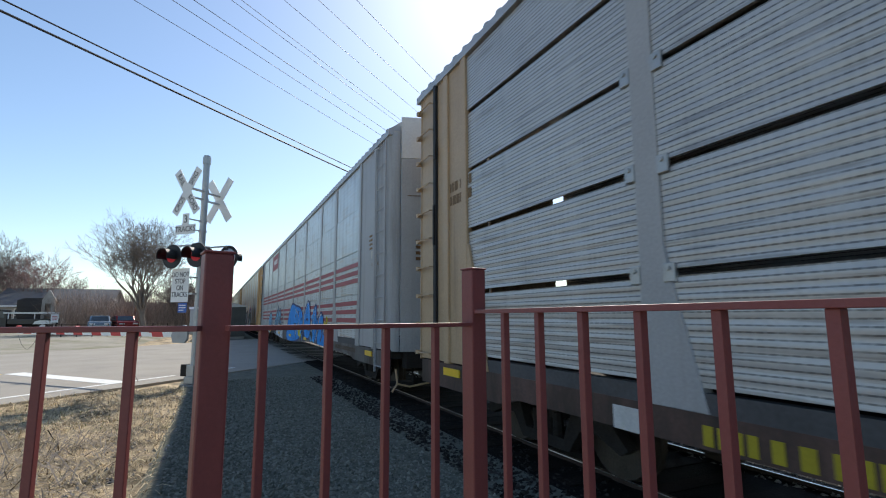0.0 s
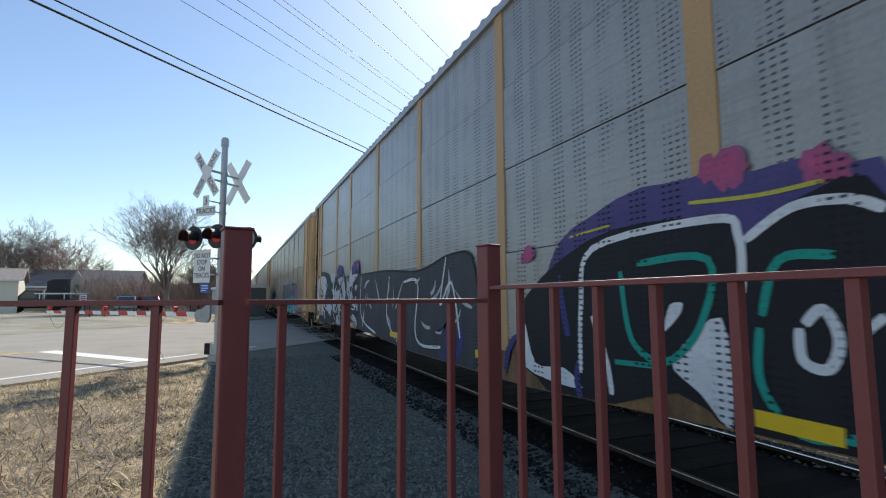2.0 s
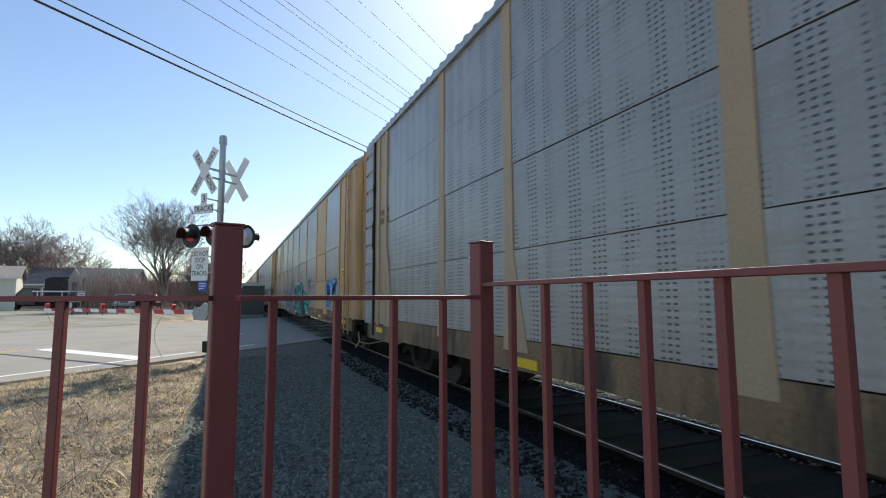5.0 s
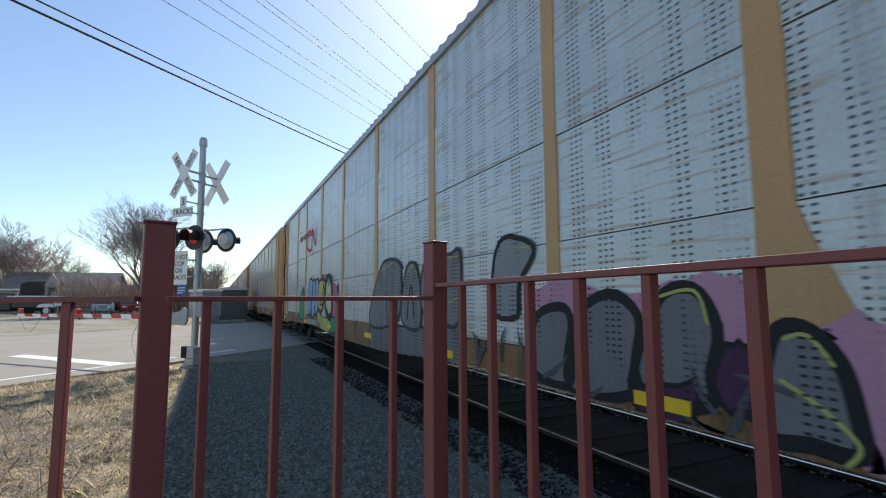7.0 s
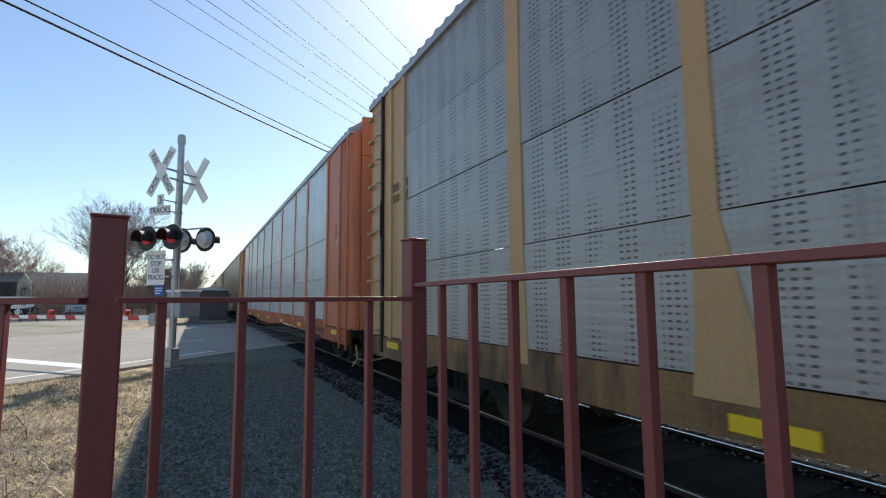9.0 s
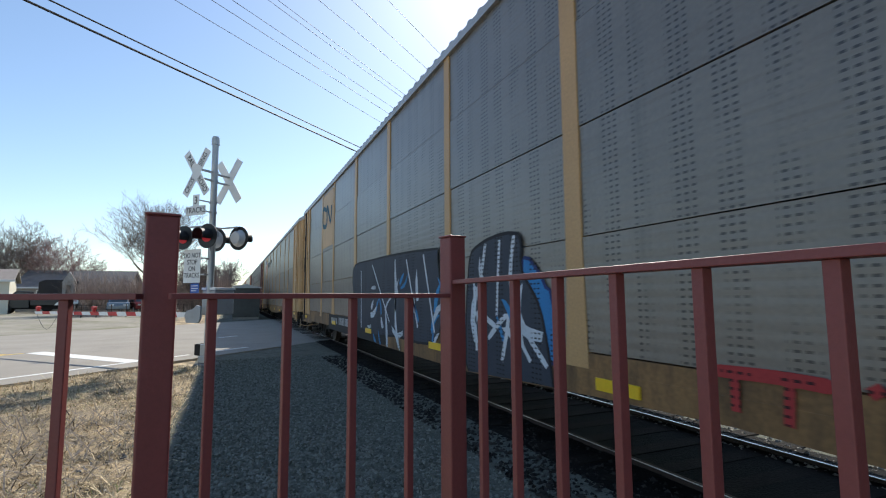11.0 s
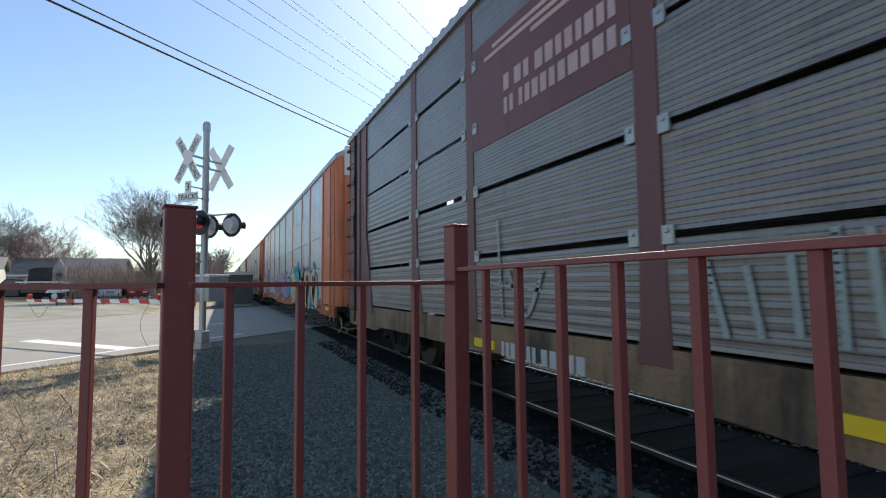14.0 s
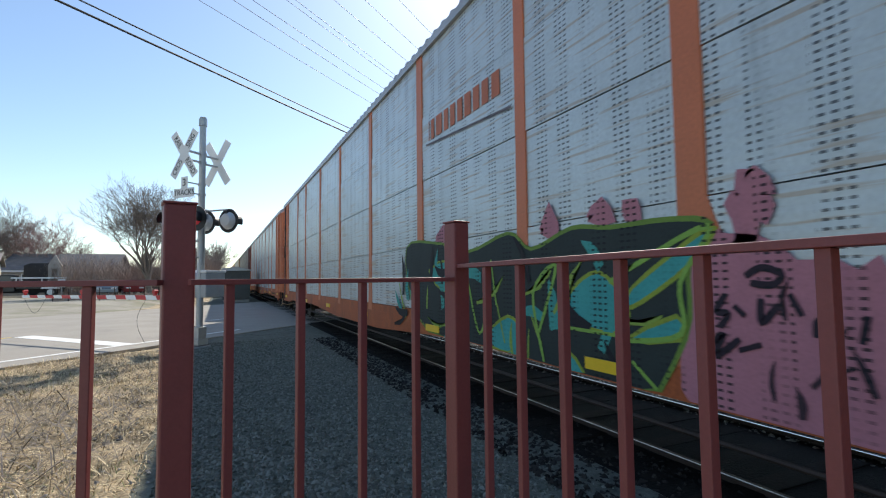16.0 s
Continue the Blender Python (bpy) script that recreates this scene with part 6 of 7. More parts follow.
strokes(T[2], [[(11.09, 0.86), (11.06, 1.48), (10.88, 1.98), (9.67, 2.07), (9.48, 1.93), (9.48, 1.57)], [(9.44, 1.9), (9.15, 2.06), (8.87, 2.06), (8.7, 1.98)], [(10.91, 1.38), (10.74, 1), (10.69, 0.73)], [(9.12, 1.39), (9.02, 1.48), (8.95, 1.32), (9.01, 1.16), (9.14, 1.19), (9.15, 1.37)], [(8.87, 1.33), (8.74, 1.45)]], WHITE, BLK, 0.03, 0.0, 4)
strokes(T[2], [[(10.54, 1.76), (10.44, 1.21), (10.11, 1.07), (9.8, 1.34), (9.71, 1.8), (10.35, 1.81)], [(9.36, 1.43), (9.24, 1.76), (8.94, 1.77)], [(9.38, 1.36), (9.39, 1.02), (9.18, 0.78), (8.81, 0.84)], [(10.64, 1.01), (10.11, 1.03)]], (0.02, 0.33, 0.26), BLK, 0.028, 0.0, 5)
strokes(T[2], [[(9.84, 2.21), (9.35, 2.17), (8.97, 2.18)], [(11.2, 2.12), (10.65, 2.16)]], (0.55, 0.50, 0.08), BLK, 0.014, 0.0, 3)
bubbles(T[2], [[(27.35, 2.16), (21.07, 2.13), (17.65, 2.12), (15.5, 2.01), (14.02, 2.19), (13.27, 1.97), (13.3, 0.7), (15.49, 0.59), (19.65, 0.66), (27.19, 1.05)]], (0.06, 0.065, 0.075), BLK, 0.02, 1, 0.0)
strokes(T[2], [[(17.23, 1.98), (17.41, 1.16), (16.81, 0.74)], [(16.29, 1.84), (15.5, 1.81), (15.64, 1.02), (15.35, 0.75), (14.47, 0.78)], [(14.23, 2.16), (14.47, 1.43), (14.03, 1.77), (13.74, 0.97)], [(19.73, 2.08), (19.67, 1.08), (18.3, 0.75)], [(22.7, 2.02), (21.37, 1.03), (20.7, 1.96)]], WHITE, BLK, 0.026, 0.012, 3)
bubbles(T[2], [[(20.81, 2.37), (20.28, 2.47), (20.04, 2.43), (20.06, 2.18), (20.79, 2.18)], [(23.03, 2.26), (22.77, 2.49), (22.26, 2.42), (22.19, 2.23), (22.79, 2.09)]], (0.05, 0.06, 0.22), (0.06, 0.06, 0.22), 0.06, 1, 0.3)
bubbles(T[2], [[(20.26, 2.43), (20.14, 2.48), (20.09, 2.36), (20.16, 2.29)], [(20.61, 2.41), (20.56, 2.46), (20.53, 2.37)]], (0.52, 0.10, 0.24), (0.45, 0.10, 0.22), 0.02, 2, 0.4)
bubbles(T[2], [[(27.34, 1.78), (26.32, 2.41), (24.8, 2.38), (23.04, 2.03), (22.15, 2.27), (21.32, 1.91), (20.75, 2.11), (20.06, 2.15), (20.16, 0.77), (20.67, 0.73), (21.71, 0.76), (23.78, 0.77), (26.88, 0.89)]], (0.025, 0.028, 0.034), (0.03, 0.05, 0.055), 0.03, 3, 0.0)
bubbles(T[2], [[(26.88, 2.17), (25.39, 2.32), (24.81, 1.95), (25.61, 1.4), (26.88, 1.18)], [(24.15, 2.34), (23.36, 2.31), (23.43, 2), (24.01, 2.11)], [(22.84, 2.07), (22.16, 2.17), (21.76, 1.91), (21.73, 1.37), (21.98, 1.41), (22.18, 1.8)], [(23.63, 1.56), (22.66, 1.77), (22.19, 1.55), (22.69, 1.12), (23.52, 1.12)], [(21.59, 2.3), (21.32, 1.95), (21.1, 2.36), (21.05, 1.85), (21.38, 1.75)], [(21.06, 1.97), (20.94, 2.59), (20.83, 2.15), (20.73, 1.96), (20.92, 1.84)]], (0.56, 0.58, 0.62), BLK, 0.0, 4, 0.0)
bubbles(T[2], [[(20.83, 2.15), (20.12, 2.17), (20.46, 2.02), (20.73, 1.96)], [(21.43, 1.76), (21.14, 1.82), (20.9, 1.55), (21.08, 1.4), (21.3, 1.47)], [(20.82, 1.69), (20.56, 1.48), (20.26, 1.6), (20.39, 1.3), (20.77, 1.34)], [(22.16, 0.73), (21.88, 0.91), (21.71, 0.76)], [(21.68, 1.37), (21.18, 1.08), (21.38, 0.98), (21.74, 1.19)], [(20.78, 1.1), (20.31, 1.02), (20.17, 0.82), (20.6, 0.9)]], (0.56, 0.58, 0.62), BLK, 0.0, 4, 0.0)
bubbles(T[2], [[(23.2, 0.78), (22.61, 1.12), (22.38, 0.74)], [(26.88, 1.08), (25.61, 1.48), (25.41, 1.07)], [(24.83, 1.26), (23.89, 1.42), (24.05, 0.94)], [(20.47, 1.86), (20.14, 1.88), (20.34, 1.72)], [(20.29, 1.31), (20.11, 1.43), (20.13, 1.18)]], (0.56, 0.58, 0.62), BLK, 0.0, 4, 0.0)
strokes(T[2], [[(26.32, 1.94), (25.4, 1.57), (26.33, 1.29)], [(22.66, 1.94), (22.18, 1.75), (21.92, 1.46)], [(23.39, 1.37), (22.59, 1.5), (22.35, 1.35)], [(21.33, 1.75), (21.06, 1.62), (21.2, 1.47)], [(20.72, 1.54), (20.5, 1.39), (20.33, 1.48)], [(21.16, 2.22), (21.15, 1.94)]], BLK, BLK, 0.02, 0.0, 6)
strokes(T[2], [[(20.55, 2.04), (20.28, 2.11)], [(20.7, 1.31), (20.45, 1.26)], [(21.49, 0.84), (21.33, 0.99)]], BLK, BLK, 0.02, 0.0, 6)
strokes(T[2], [[(22.7, 0.9), (22.36, 1.2), (22.08, 0.98)], [(21.31, 1.27), (21.23, 1.08)], [(20.85, 1.26), (20.51, 1.23), (20.28, 1.34)], [(23.9, 1.29), (23.19, 0.84)], [(22.21, 1.11), (21.69, 1.02), (21.37, 1.18)]], WHITE, BLK, 0.02, 0.0, 7)
bubbles(T[3], [[(5.22, 1.97), (4.68, 1.99), (4.62, 1.33), (4.51, 0.92), (4.9, 1.03), (5.13, 1.55)], [(7, 2.26), (6.73, 2.39), (6.56, 2.22)]], (0.40, 0.07, 0.28), (0.36, 0.07, 0.26), 0.05, 0, 0.35)
bubbles(T[3], [[(12.82, 2.25), (10.41, 2.35), (7.5, 2.31), (6.91, 2.13), (5.32, 2.36), (5.29, 1.55), (5.05, 1.08), (5.01, 0.69), (5.99, 0.74), (8.46, 0.8), (12.74, 0.86)]], (0.07, 0.08, 0.095), (0.06, 0.2, 0.3), 0.02, 1, 0.0)
bubbles(T[3], [[(12.77, 1.41), (8.46, 1.55), (6.57, 1.69), (5.35, 1.42), (5.05, 1.08), (5.01, 0.72), (5.99, 0.74), (8.46, 0.8), (12.74, 0.86)]], (0.03, 0.27, 0.36), (0.03, 0.27, 0.36), 0.0, 2, 0.2)
strokes(T[3], [[(12.46, 0.87), (12.26, 2.36), (10.82, 2.32), (10.79, 1.31)], [(10.38, 1.09), (9.85, 2.42), (8.88, 2.34), (8.73, 1.16)], [(8.33, 1.18), (8.2, 2.38), (7.51, 2.05), (7.2, 2.32), (7.11, 1.23)], [(6.92, 1.94), (6.56, 2.37), (5.38, 2.41), (5.28, 1.79), (5.46, 1.55), (5.42, 1.11), (5.05, 1.03)], [(5.96, 2.16), (5.57, 2.12), (5.64, 1.55)], [(6.05, 1.27), (5.99, 0.74)]], WHITE, BLK, 0.024, 0.0, 3)
strokes(T[3], [[(10.37, 0.64), (9.32, 1.14)]], WHITE, BLK, 0.024, 0.0, 3)
bubbles(T[5], [[(13.95, 1.72), (13.4, 2.11), (12.7, 2.11), (12.08, 2.15), (11.51, 2.15), (11.01, 2.11), (11.13, 0.69), (11.44, 0.73), (12.3, 0.73), (13.54, 0.77), (13.68, 1.39)]], BLK, (0.5, 0.52, 0.53), 0.035, 0, 0.0)
strokes(T[5], [[(13.38, 2.06), (13.03, 1.98), (13.18, 1.7), (12.92, 1.41), (13.43, 1.39), (13.5, 1.71)], [(12.7, 2.07), (12.6, 1.76), (12.39, 1.59), (12.52, 1.25), (12.27, 1.31), (12.27, 1.99)], [(12.07, 2.11), (11.96, 1.95), (12.04, 1.43), (11.88, 1.44), (11.74, 1.24), (11.57, 1.32), (11.58, 1.64), (11.9, 1.72)], [(11.76, 2), (11.52, 2.09), (11.31, 2.03), (11.28, 1.78), (11.42, 1.73), (11.52, 1.26)], [(11.21, 2.06), (11.25, 1.75), (11.24, 1.29)], [(11.02, 2.05), (11.12, 1.85), (11.05, 1.62)]], TEALB, BLK, 0.075, 0.025, 1)
strokes(T[5], [[(13.61, 1.07), (13.54, 0.77), (12.96, 0.77)], [(13.36, 1.09), (12.64, 0.99), (12.17, 0.75)], [(12.75, 1.19), (12.06, 1.06), (11.55, 0.82), (11.12, 0.71)], [(11.72, 1.14), (11.32, 0.93), (11.11, 0.92)], [(13.86, 1.66), (13.73, 1.28)]], TEALB, BLK, 0.075, 0.025, 2)
bubbles(T[5], [[(11.66, 1.71), (11.56, 1.74), (11.53, 1.51), (11.6, 1.54)], [(12.02, 0.8), (11.81, 0.83), (11.73, 0.73), (11.92, 0.72)], [(12.26, 1.84), (12.16, 1.86), (12.19, 1.74)], [(12.34, 0.87), (12.23, 0.82), (12.27, 0.79)]], (0.55, 0.57, 0.6), BLK, 0.01, 4, 0.0)
bubbles(T[5], [[(22.76, 1.69), (22.41, 1.69), (22.49, 0.73), (22.73, 0.72), (22.79, 1.02)], [(23.44, 0.95), (23.27, 1.11), (23.17, 0.96), (23.28, 0.87)], [(22.98, 1.44), (22.93, 1.49), (22.89, 1.41)], [(22.71, 1.68), (22.57, 1.73), (22.53, 1.62), (22.64, 1.5)]], TEALB, TEALB, 0.02, 1, 0.3)
bubbles(T[5], [[(22.73, 1.78), (22.6, 1.91), (22.51, 1.84), (22.39, 2.02), (22.41, 1.75)]], (0.36, 0.16, 0.40), (0.36, 0.16, 0.40), 0.04, 0, 0.4)
strokes(T[5], [[(22.71, 1.33), (22.71, 1.18)], [(22.63, 1.33), (22.7, 1.25), (22.63, 1.19)], [(22.61, 1.23), (22.45, 1.26)], [(22.54, 1.23), (22.55, 1.06)], [(22.58, 1.33), (22.52, 1.34)]], BLK, BLK, 0.016, 0.0, 3)
bubbles(T[6], [[(7.17, 1.48), (6.63, 1.66), (6.01, 1.49), (5.61, 1.57), (5.08, 1.64), (4.92, 1.43), (4.86, 1.3), (5.45, 1.11), (7, 0.94)], [(4.51, 1.37), (4.28, 1.35), (4.33, 0.74), (4.41, 0.83)]], (0.48, 0.26, 0.36), (0.48, 0.26, 0.36), 0.05, 0, 0.4)
bubbles(T[6], [[(7.19, 0.92), (7.07, 1.37), (6.63, 1.46), (6.55, 1.19), (6.59, 0.79), (7.01, 0.78)], [(6.59, 0.74), (6.52, 1.34), (6.09, 1.58), (5.78, 1.41), (5.83, 1.07), (5.87, 0.82)], [(5.87, 0.78), (5.62, 1.49), (5.31, 1.61), (5.14, 1.36), (5.2, 1.07), (5.25, 0.85)], [(4.9, 0.79), (4.81, 1.31), (4.64, 1.38), (4.48, 1.22), (4.42, 0.98), (4.42, 0.77), (4.63, 0.77)]], (0.17, 0.175, 0.185), BLK, 0.045, 1, 0.0)
bubbles(T[6], [[(7.95, 1.6), (7.81, 2.11), (7.51, 2.22), (7.09, 2.04), (7.36, 1.71), (7.43, 1.36), (7.83, 1.35)]], (0.26, 0.28, 0.29), BLK, 0.03, 1, 0.1)
strokes(T[6], [[(5.59, 1.55), (5.29, 1.59), (5.2, 1.37)], [(4.78, 1.09), (4.59, 0.98), (4.42, 0.82), (4.49, 0.7)], [(4.75, 1.31), (4.62, 1.34), (4.5, 1.19)], [(7.51, 2.08), (7.14, 2.07)]], (0.42, 0.44, 0.14), BLK, 0.012, 0.0, 3)
bubbles(T[6], [[(5.16, 1.15), (5, 1.3), (4.89, 1.11), (4.92, 0.88), (5.14, 0.87)], [(5.81, 0.87), (5.33, 0.98), (5.39, 0.68), (5.77, 0.67)]], (0.07, 0.03, 0.07), BLK, 0.02, 2, 0.3)
bubbles(T[6], [[(16.54, 1.9), (16.27, 1.9), (16.14, 1.82), (15.96, 1.87), (15.92, 1.62), (16.15, 1.25), (16.51, 1.15)], [(18.12, 2.23), (17.58, 2.25), (17.52, 2.05)], [(16.01, 1.94), (15.87, 1.89), (15.91, 1.8)]], (0.52, 0.18, 0.28), (0.5, 0.2, 0.3), 0.05, 0, 0.5)
bubbles(T[6], [[(16.85, 1.04), (16.02, 1.05), (16.04, 0.73), (16.83, 0.66)], [(22.31, 1.65), (21.54, 1.99), (21.42, 0.96), (22.3, 0.9)]], (0.04, 0.30, 0.17), BLK, 0.02, 1, 0.1)
bubbles(T[6], [[(18.63, 1.15), (17.45, 1), (16.95, 1.02), (16.87, 0.73), (17.73, 0.65), (18.35, 0.84)]], (0.46, 0.46, 0.14), (0.46, 0.46, 0.14), 0.02, 2, 0.1)
bubbles(T[6], [[(20.5, 1.78), (20.23, 2.22), (19.68, 2.17), (19.78, 1.34), (20.42, 1.03)], [(19.69, 2.03), (19.27, 2.2), (19.09, 1.92), (19.3, 1.1), (19.78, 1.07)], [(19.05, 2.1), (18.8, 2.2), (18.59, 2.06), (18.72, 1.25), (19.18, 1.11)], [(20.52, 0.72), (18.75, 0.68), (17.34, 0.7), (18.75, 0.62)]], (0.24, 0.42, 0.58), BLK, 0.035, 1, 0.1)
bubbles(T[6], [[(18.54, 2.05), (18.03, 2.17), (17.59, 2.01), (17.84, 1.39), (18.34, 1.17), (18.66, 1.49)], [(17.92, 2.1), (17.65, 2.14), (17.56, 2.01), (17.63, 1.82)]], (0.52, 0.50, 0.14), BLK, 0.04, 2, 0.1)
bubbles(T[6], [[(17.51, 1.58), (17.45, 2.04), (17.09, 2.2), (16.74, 2.06), (16.61, 1.76), (16.6, 1.21), (16.95, 1.06), (17.43, 1.27)]], (0.54, 0.58, 0.34), BLK, 0.10, 3, 0.0)
bubbles(T[6], [[(16.08, 1.44), (15.84, 1.36), (15.59, 1.25), (15.63, 0.83), (15.98, 0.77), (16.05, 1.08)], [(17.34, 1.23), (17.2, 1.28), (17.12, 1.16), (17.24, 1.05)]], (0.03, 0.035, 0.035), BLK, 0.03, 4, 0.0)
bubbles(T[6], [[(17.21, 2.1), (17.01, 2.12), (16.99, 1.95), (17.15, 1.99)], [(16.94, 2.06), (16.86, 2.01), (16.92, 1.9)], [(16.64, 0.96), (16.45, 0.95), (16.57, 0.79)], [(15.86, 1.08), (15.76, 1.06), (15.77, 0.96), (15.84, 0.94)]], (0.10, 0.42, 0.24), (0.1, 0.42, 0.24), 0.02, 6, 0.3)
strokes(T[6], [[(17.81, 1.98), (17.9, 1.69), (18.33, 1.41), (17.83, 1.44)], [(18.42, 1.32), (18.09, 1.03)], [(17.18, 1.58), (16.93, 1.7)]], BLK, BLK, 0.03, 0.0, 6)
bubbles(T[9], [[(10.55, 1.94), (10.2, 1.74), (9.98, 1.36), (10, 0.91), (10.48, 1.11)], [(12.03, 1.29), (11.55, 1.17), (11.56, 0.75), (12.04, 0.85)]], (0.04, 0.22, 0.50), NAVY, 0.02, 1, 0.3)
bubbles(T[9], [[(18.5, 2.22), (16.6, 2.37), (13.24, 2.29), (12.9, 2.11), (12.91, 0.93), (14.96, 0.83), (17.55, 0.85)], [(11.85, 1.88), (11.52, 2.2), (10.65, 2.23), (10.56, 1.82), (10.21, 1.35), (10.09, 0.84), (10.88, 0.8), (11.87, 0.79)]], (0.05, 0.06, 0.08), BLK, 0.02, 2, 0.0)
strokes(T[9], [[(11.37, 2.19), (11.54, 1.45), (11.12, 1.19)], [(11.03, 2.2), (11.12, 1.32)], [(10.71, 2.22), (10.79, 1.7), (10.53, 1.22), (10.14, 0.86)], [(11.69, 1.73), (11.63, 0.88)], [(17.61, 2.18), (17.55, 0.85)], [(16.6, 2.25), (15.32, 1.07)]], (0.60, 0.66, 0.72), BLK, 0.035, 0.0, 3)
strokes(T[9], [[(14.98, 2.26), (14.96, 0.99)], [(14.33, 2.21), (13.75, 1.05)], [(13.49, 2.24), (13.02, 1.01)], [(11.33, 1.05), (10.87, 1.33), (11.01, 0.82)], [(10.64, 1.1), (10.43, 0.88)]], (0.60, 0.66, 0.72), BLK, 0.035, 0.0, 3)
strokes(T[9], [[(8.34, 1.07), (7.92, 1.08), (7.64, 1.07)], [(8.19, 1.06), (8.19, 0.84)], [(7.86, 1.07), (7.88, 0.82)], [(7.49, 1.06), (7.43, 1.1)]], (0.42, 0.05, 0.05), BLK, 0.04, 0.0, 3)
bubbles(T[12], [[(10.98, 1.63), (10.47, 1.73), (10.28, 1.86), (10.32, 1.02), (10.63, 1.06), (10.96, 1.23)]], (0.02, 0.38, 0.48), (0.02, 0.38, 0.48), 0.03, 0, 0.25)
bubbles(T[12], [[(12.31, 2.06), (12.03, 2.25), (11.75, 2.13), (11.73, 1.83), (11.99, 1.74), (12.25, 1.82)], [(14.06, 1.87), (13.61, 2.16), (13.14, 1.99), (13.17, 1.2), (13.83, 0.97), (14.14, 1.27)], [(13.15, 1.76), (12.69, 1.93), (12.39, 1.73), (12.36, 0.86), (12.9, 0.95), (13.27, 1.19)], [(12.32, 1.63), (11.94, 1.67), (11.78, 1.28), (11.65, 0.88), (11.97, 0.92), (12.29, 0.87)], [(11.79, 1.79), (11.62, 1.95), (11.51, 1.81), (11.62, 1.53), (11.77, 1.49)], [(11.52, 1.45), (11.25, 1.61), (11.06, 1.5), (11.02, 1.12), (11.13, 0.86), (11.41, 0.9), (11.63, 1.13)]], (0.42, 0.38, 0.55), (0.05, 0.045, 0.09), 0.035, 1, 0.0)
strokes(T[12], [[(11.64, 2.19), (11.54, 2.06), (11.44, 2.24), (11.35, 2.07)], [(11.3, 2.21), (11.19, 2.06), (11.06, 2.24)], [(13.68, 1.79), (13.53, 1.3)], [(12.79, 1.7), (12.72, 1.12)], [(12.07, 1.35), (11.97, 1.01)], [(10.94, 1.63), (10.72, 1.69), (10.6, 1.65)]], BLK, BLK, 0.018, 0.0, 5)
strokes(T[12], [[(10.92, 1.46), (10.79, 1.5), (10.67, 1.44)], [(10.56, 1.53), (10.4, 1.58)], [(12.64, 1.23), (12.5, 0.94)], [(11.39, 1.3), (11.34, 1.08)]], BLK, BLK, 0.018, 0.0, 5)
bubbles(T[12], [[(22.95, 2.22), (22.65, 2.55), (22.26, 2.52), (21.87, 2.52), (21.61, 2.33), (21.68, 1.15), (22.81, 1.1), (23, 1.61)], [(25.99, 2.25), (24.04, 2.2), (23.65, 2.4), (23.31, 2.1), (23.35, 1.08), (25.86, 0.97)]], (0.30, 0.27, 0.36), (0.22, 0.14, 0.27), 0.03, 0, 0.5)
bubbles(T[12], [[(22.8, 2.19), (22.52, 2.52), (22.27, 2.4), (22.14, 2.07), (21.99, 1.74), (22.02, 1.22), (22.78, 1.18), (22.9, 1.56)], [(22.08, 2.16), (21.92, 2.43), (21.77, 2.32), (21.84, 2.02), (21.88, 1.76), (21.65, 1.68), (21.67, 1.2), (22.01, 1.25), (22.08, 1.68)]], (0.55, 0.56, 0.60), (0.06, 0.04, 0.08), 0.036, 1, 0.0)
bubbles(T[12], [[(25.84, 2.02), (25.28, 2.1), (25.18, 1.02), (25.71, 1.05)], [(25.07, 2.14), (24.7, 2.13), (24.68, 1), (25.04, 1.03)], [(24.57, 2.09), (24.17, 2.05), (24.17, 1), (24.53, 1.02)], [(23.95, 2.04), (23.66, 2.34), (23.46, 2.17), (23.44, 1.12), (23.91, 1.03)]], (0.55, 0.56, 0.60), (0.06, 0.04, 0.08), 0.024, 2, 0.0)
bubbles(T[12], [[(22.59, 1.97), (22.52, 2.21), (22.41, 2.16), (22.4, 1.91), (22.56, 1.82)], [(22.35, 1.46), (22.17, 1.62), (22.17, 1.38)], [(21.86, 1.58), (21.76, 1.69), (21.71, 1.52), (21.79, 1.47)], [(22.2, 2.32), (22.14, 2.07), (22.18, 1.91)]], (0.05, 0.03, 0.07), BLK, 0.02, 4, 0.0)
strokes(T[12], [[(22.69, 1.64), (22.42, 1.45), (22.02, 1.77)], [(22.12, 2.36), (22.15, 2.04), (22.02, 1.71)], [(23.76, 1.62), (23.63, 1.24)], [(24.41, 1.75), (24.38, 1.2)], [(23.3, 1.52), (23.2, 1.35), (23.32, 1.17)]], BLK, BLK, 0.02, 0.0, 6)
bubbles(T[13], [[(4.69, 1.73), (4.42, 1.75), (4.01, 1.59), (3.7, 1.51), (3.75, 0.73), (4.17, 0.69), (4.66, 0.65), (4.84, 0.93)], [(4.44, 2.06), (4.33, 2.16), (4.23, 2.06), (4.29, 1.87), (4.42, 1.75)], [(5.38, 2.06), (5.26, 2.15), (5.18, 1.99)], [(5.74, 2.06), (5.6, 2.18), (5.47, 2)], [(6.48, 2), (6.33, 2.21), (6.21, 1.98)], [(9.09, 2.08), (8.79, 2.26), (8.6, 2.04)]], (0.46, 0.19, 0.23), (0.46, 0.19, 0.23), 0.04, 0, 0.4)
bubbles(T[13], [[(10.3, 2.07), (8.89, 2.05), (8.01, 1.89), (7.06, 2.04), (6.63, 1.84), (6, 1.99), (5.51, 1.95), (4.95, 1.95), (4.6, 1.88), (4.78, 1.62), (4.83, 1.12), (5.38, 0.67), (6.14, 0.73), (7.61, 0.83), (9.8, 0.95)]], (0.03, 0.042, 0.04), (0.16, 0.26, 0.05), 0.02, 1, 0.0)
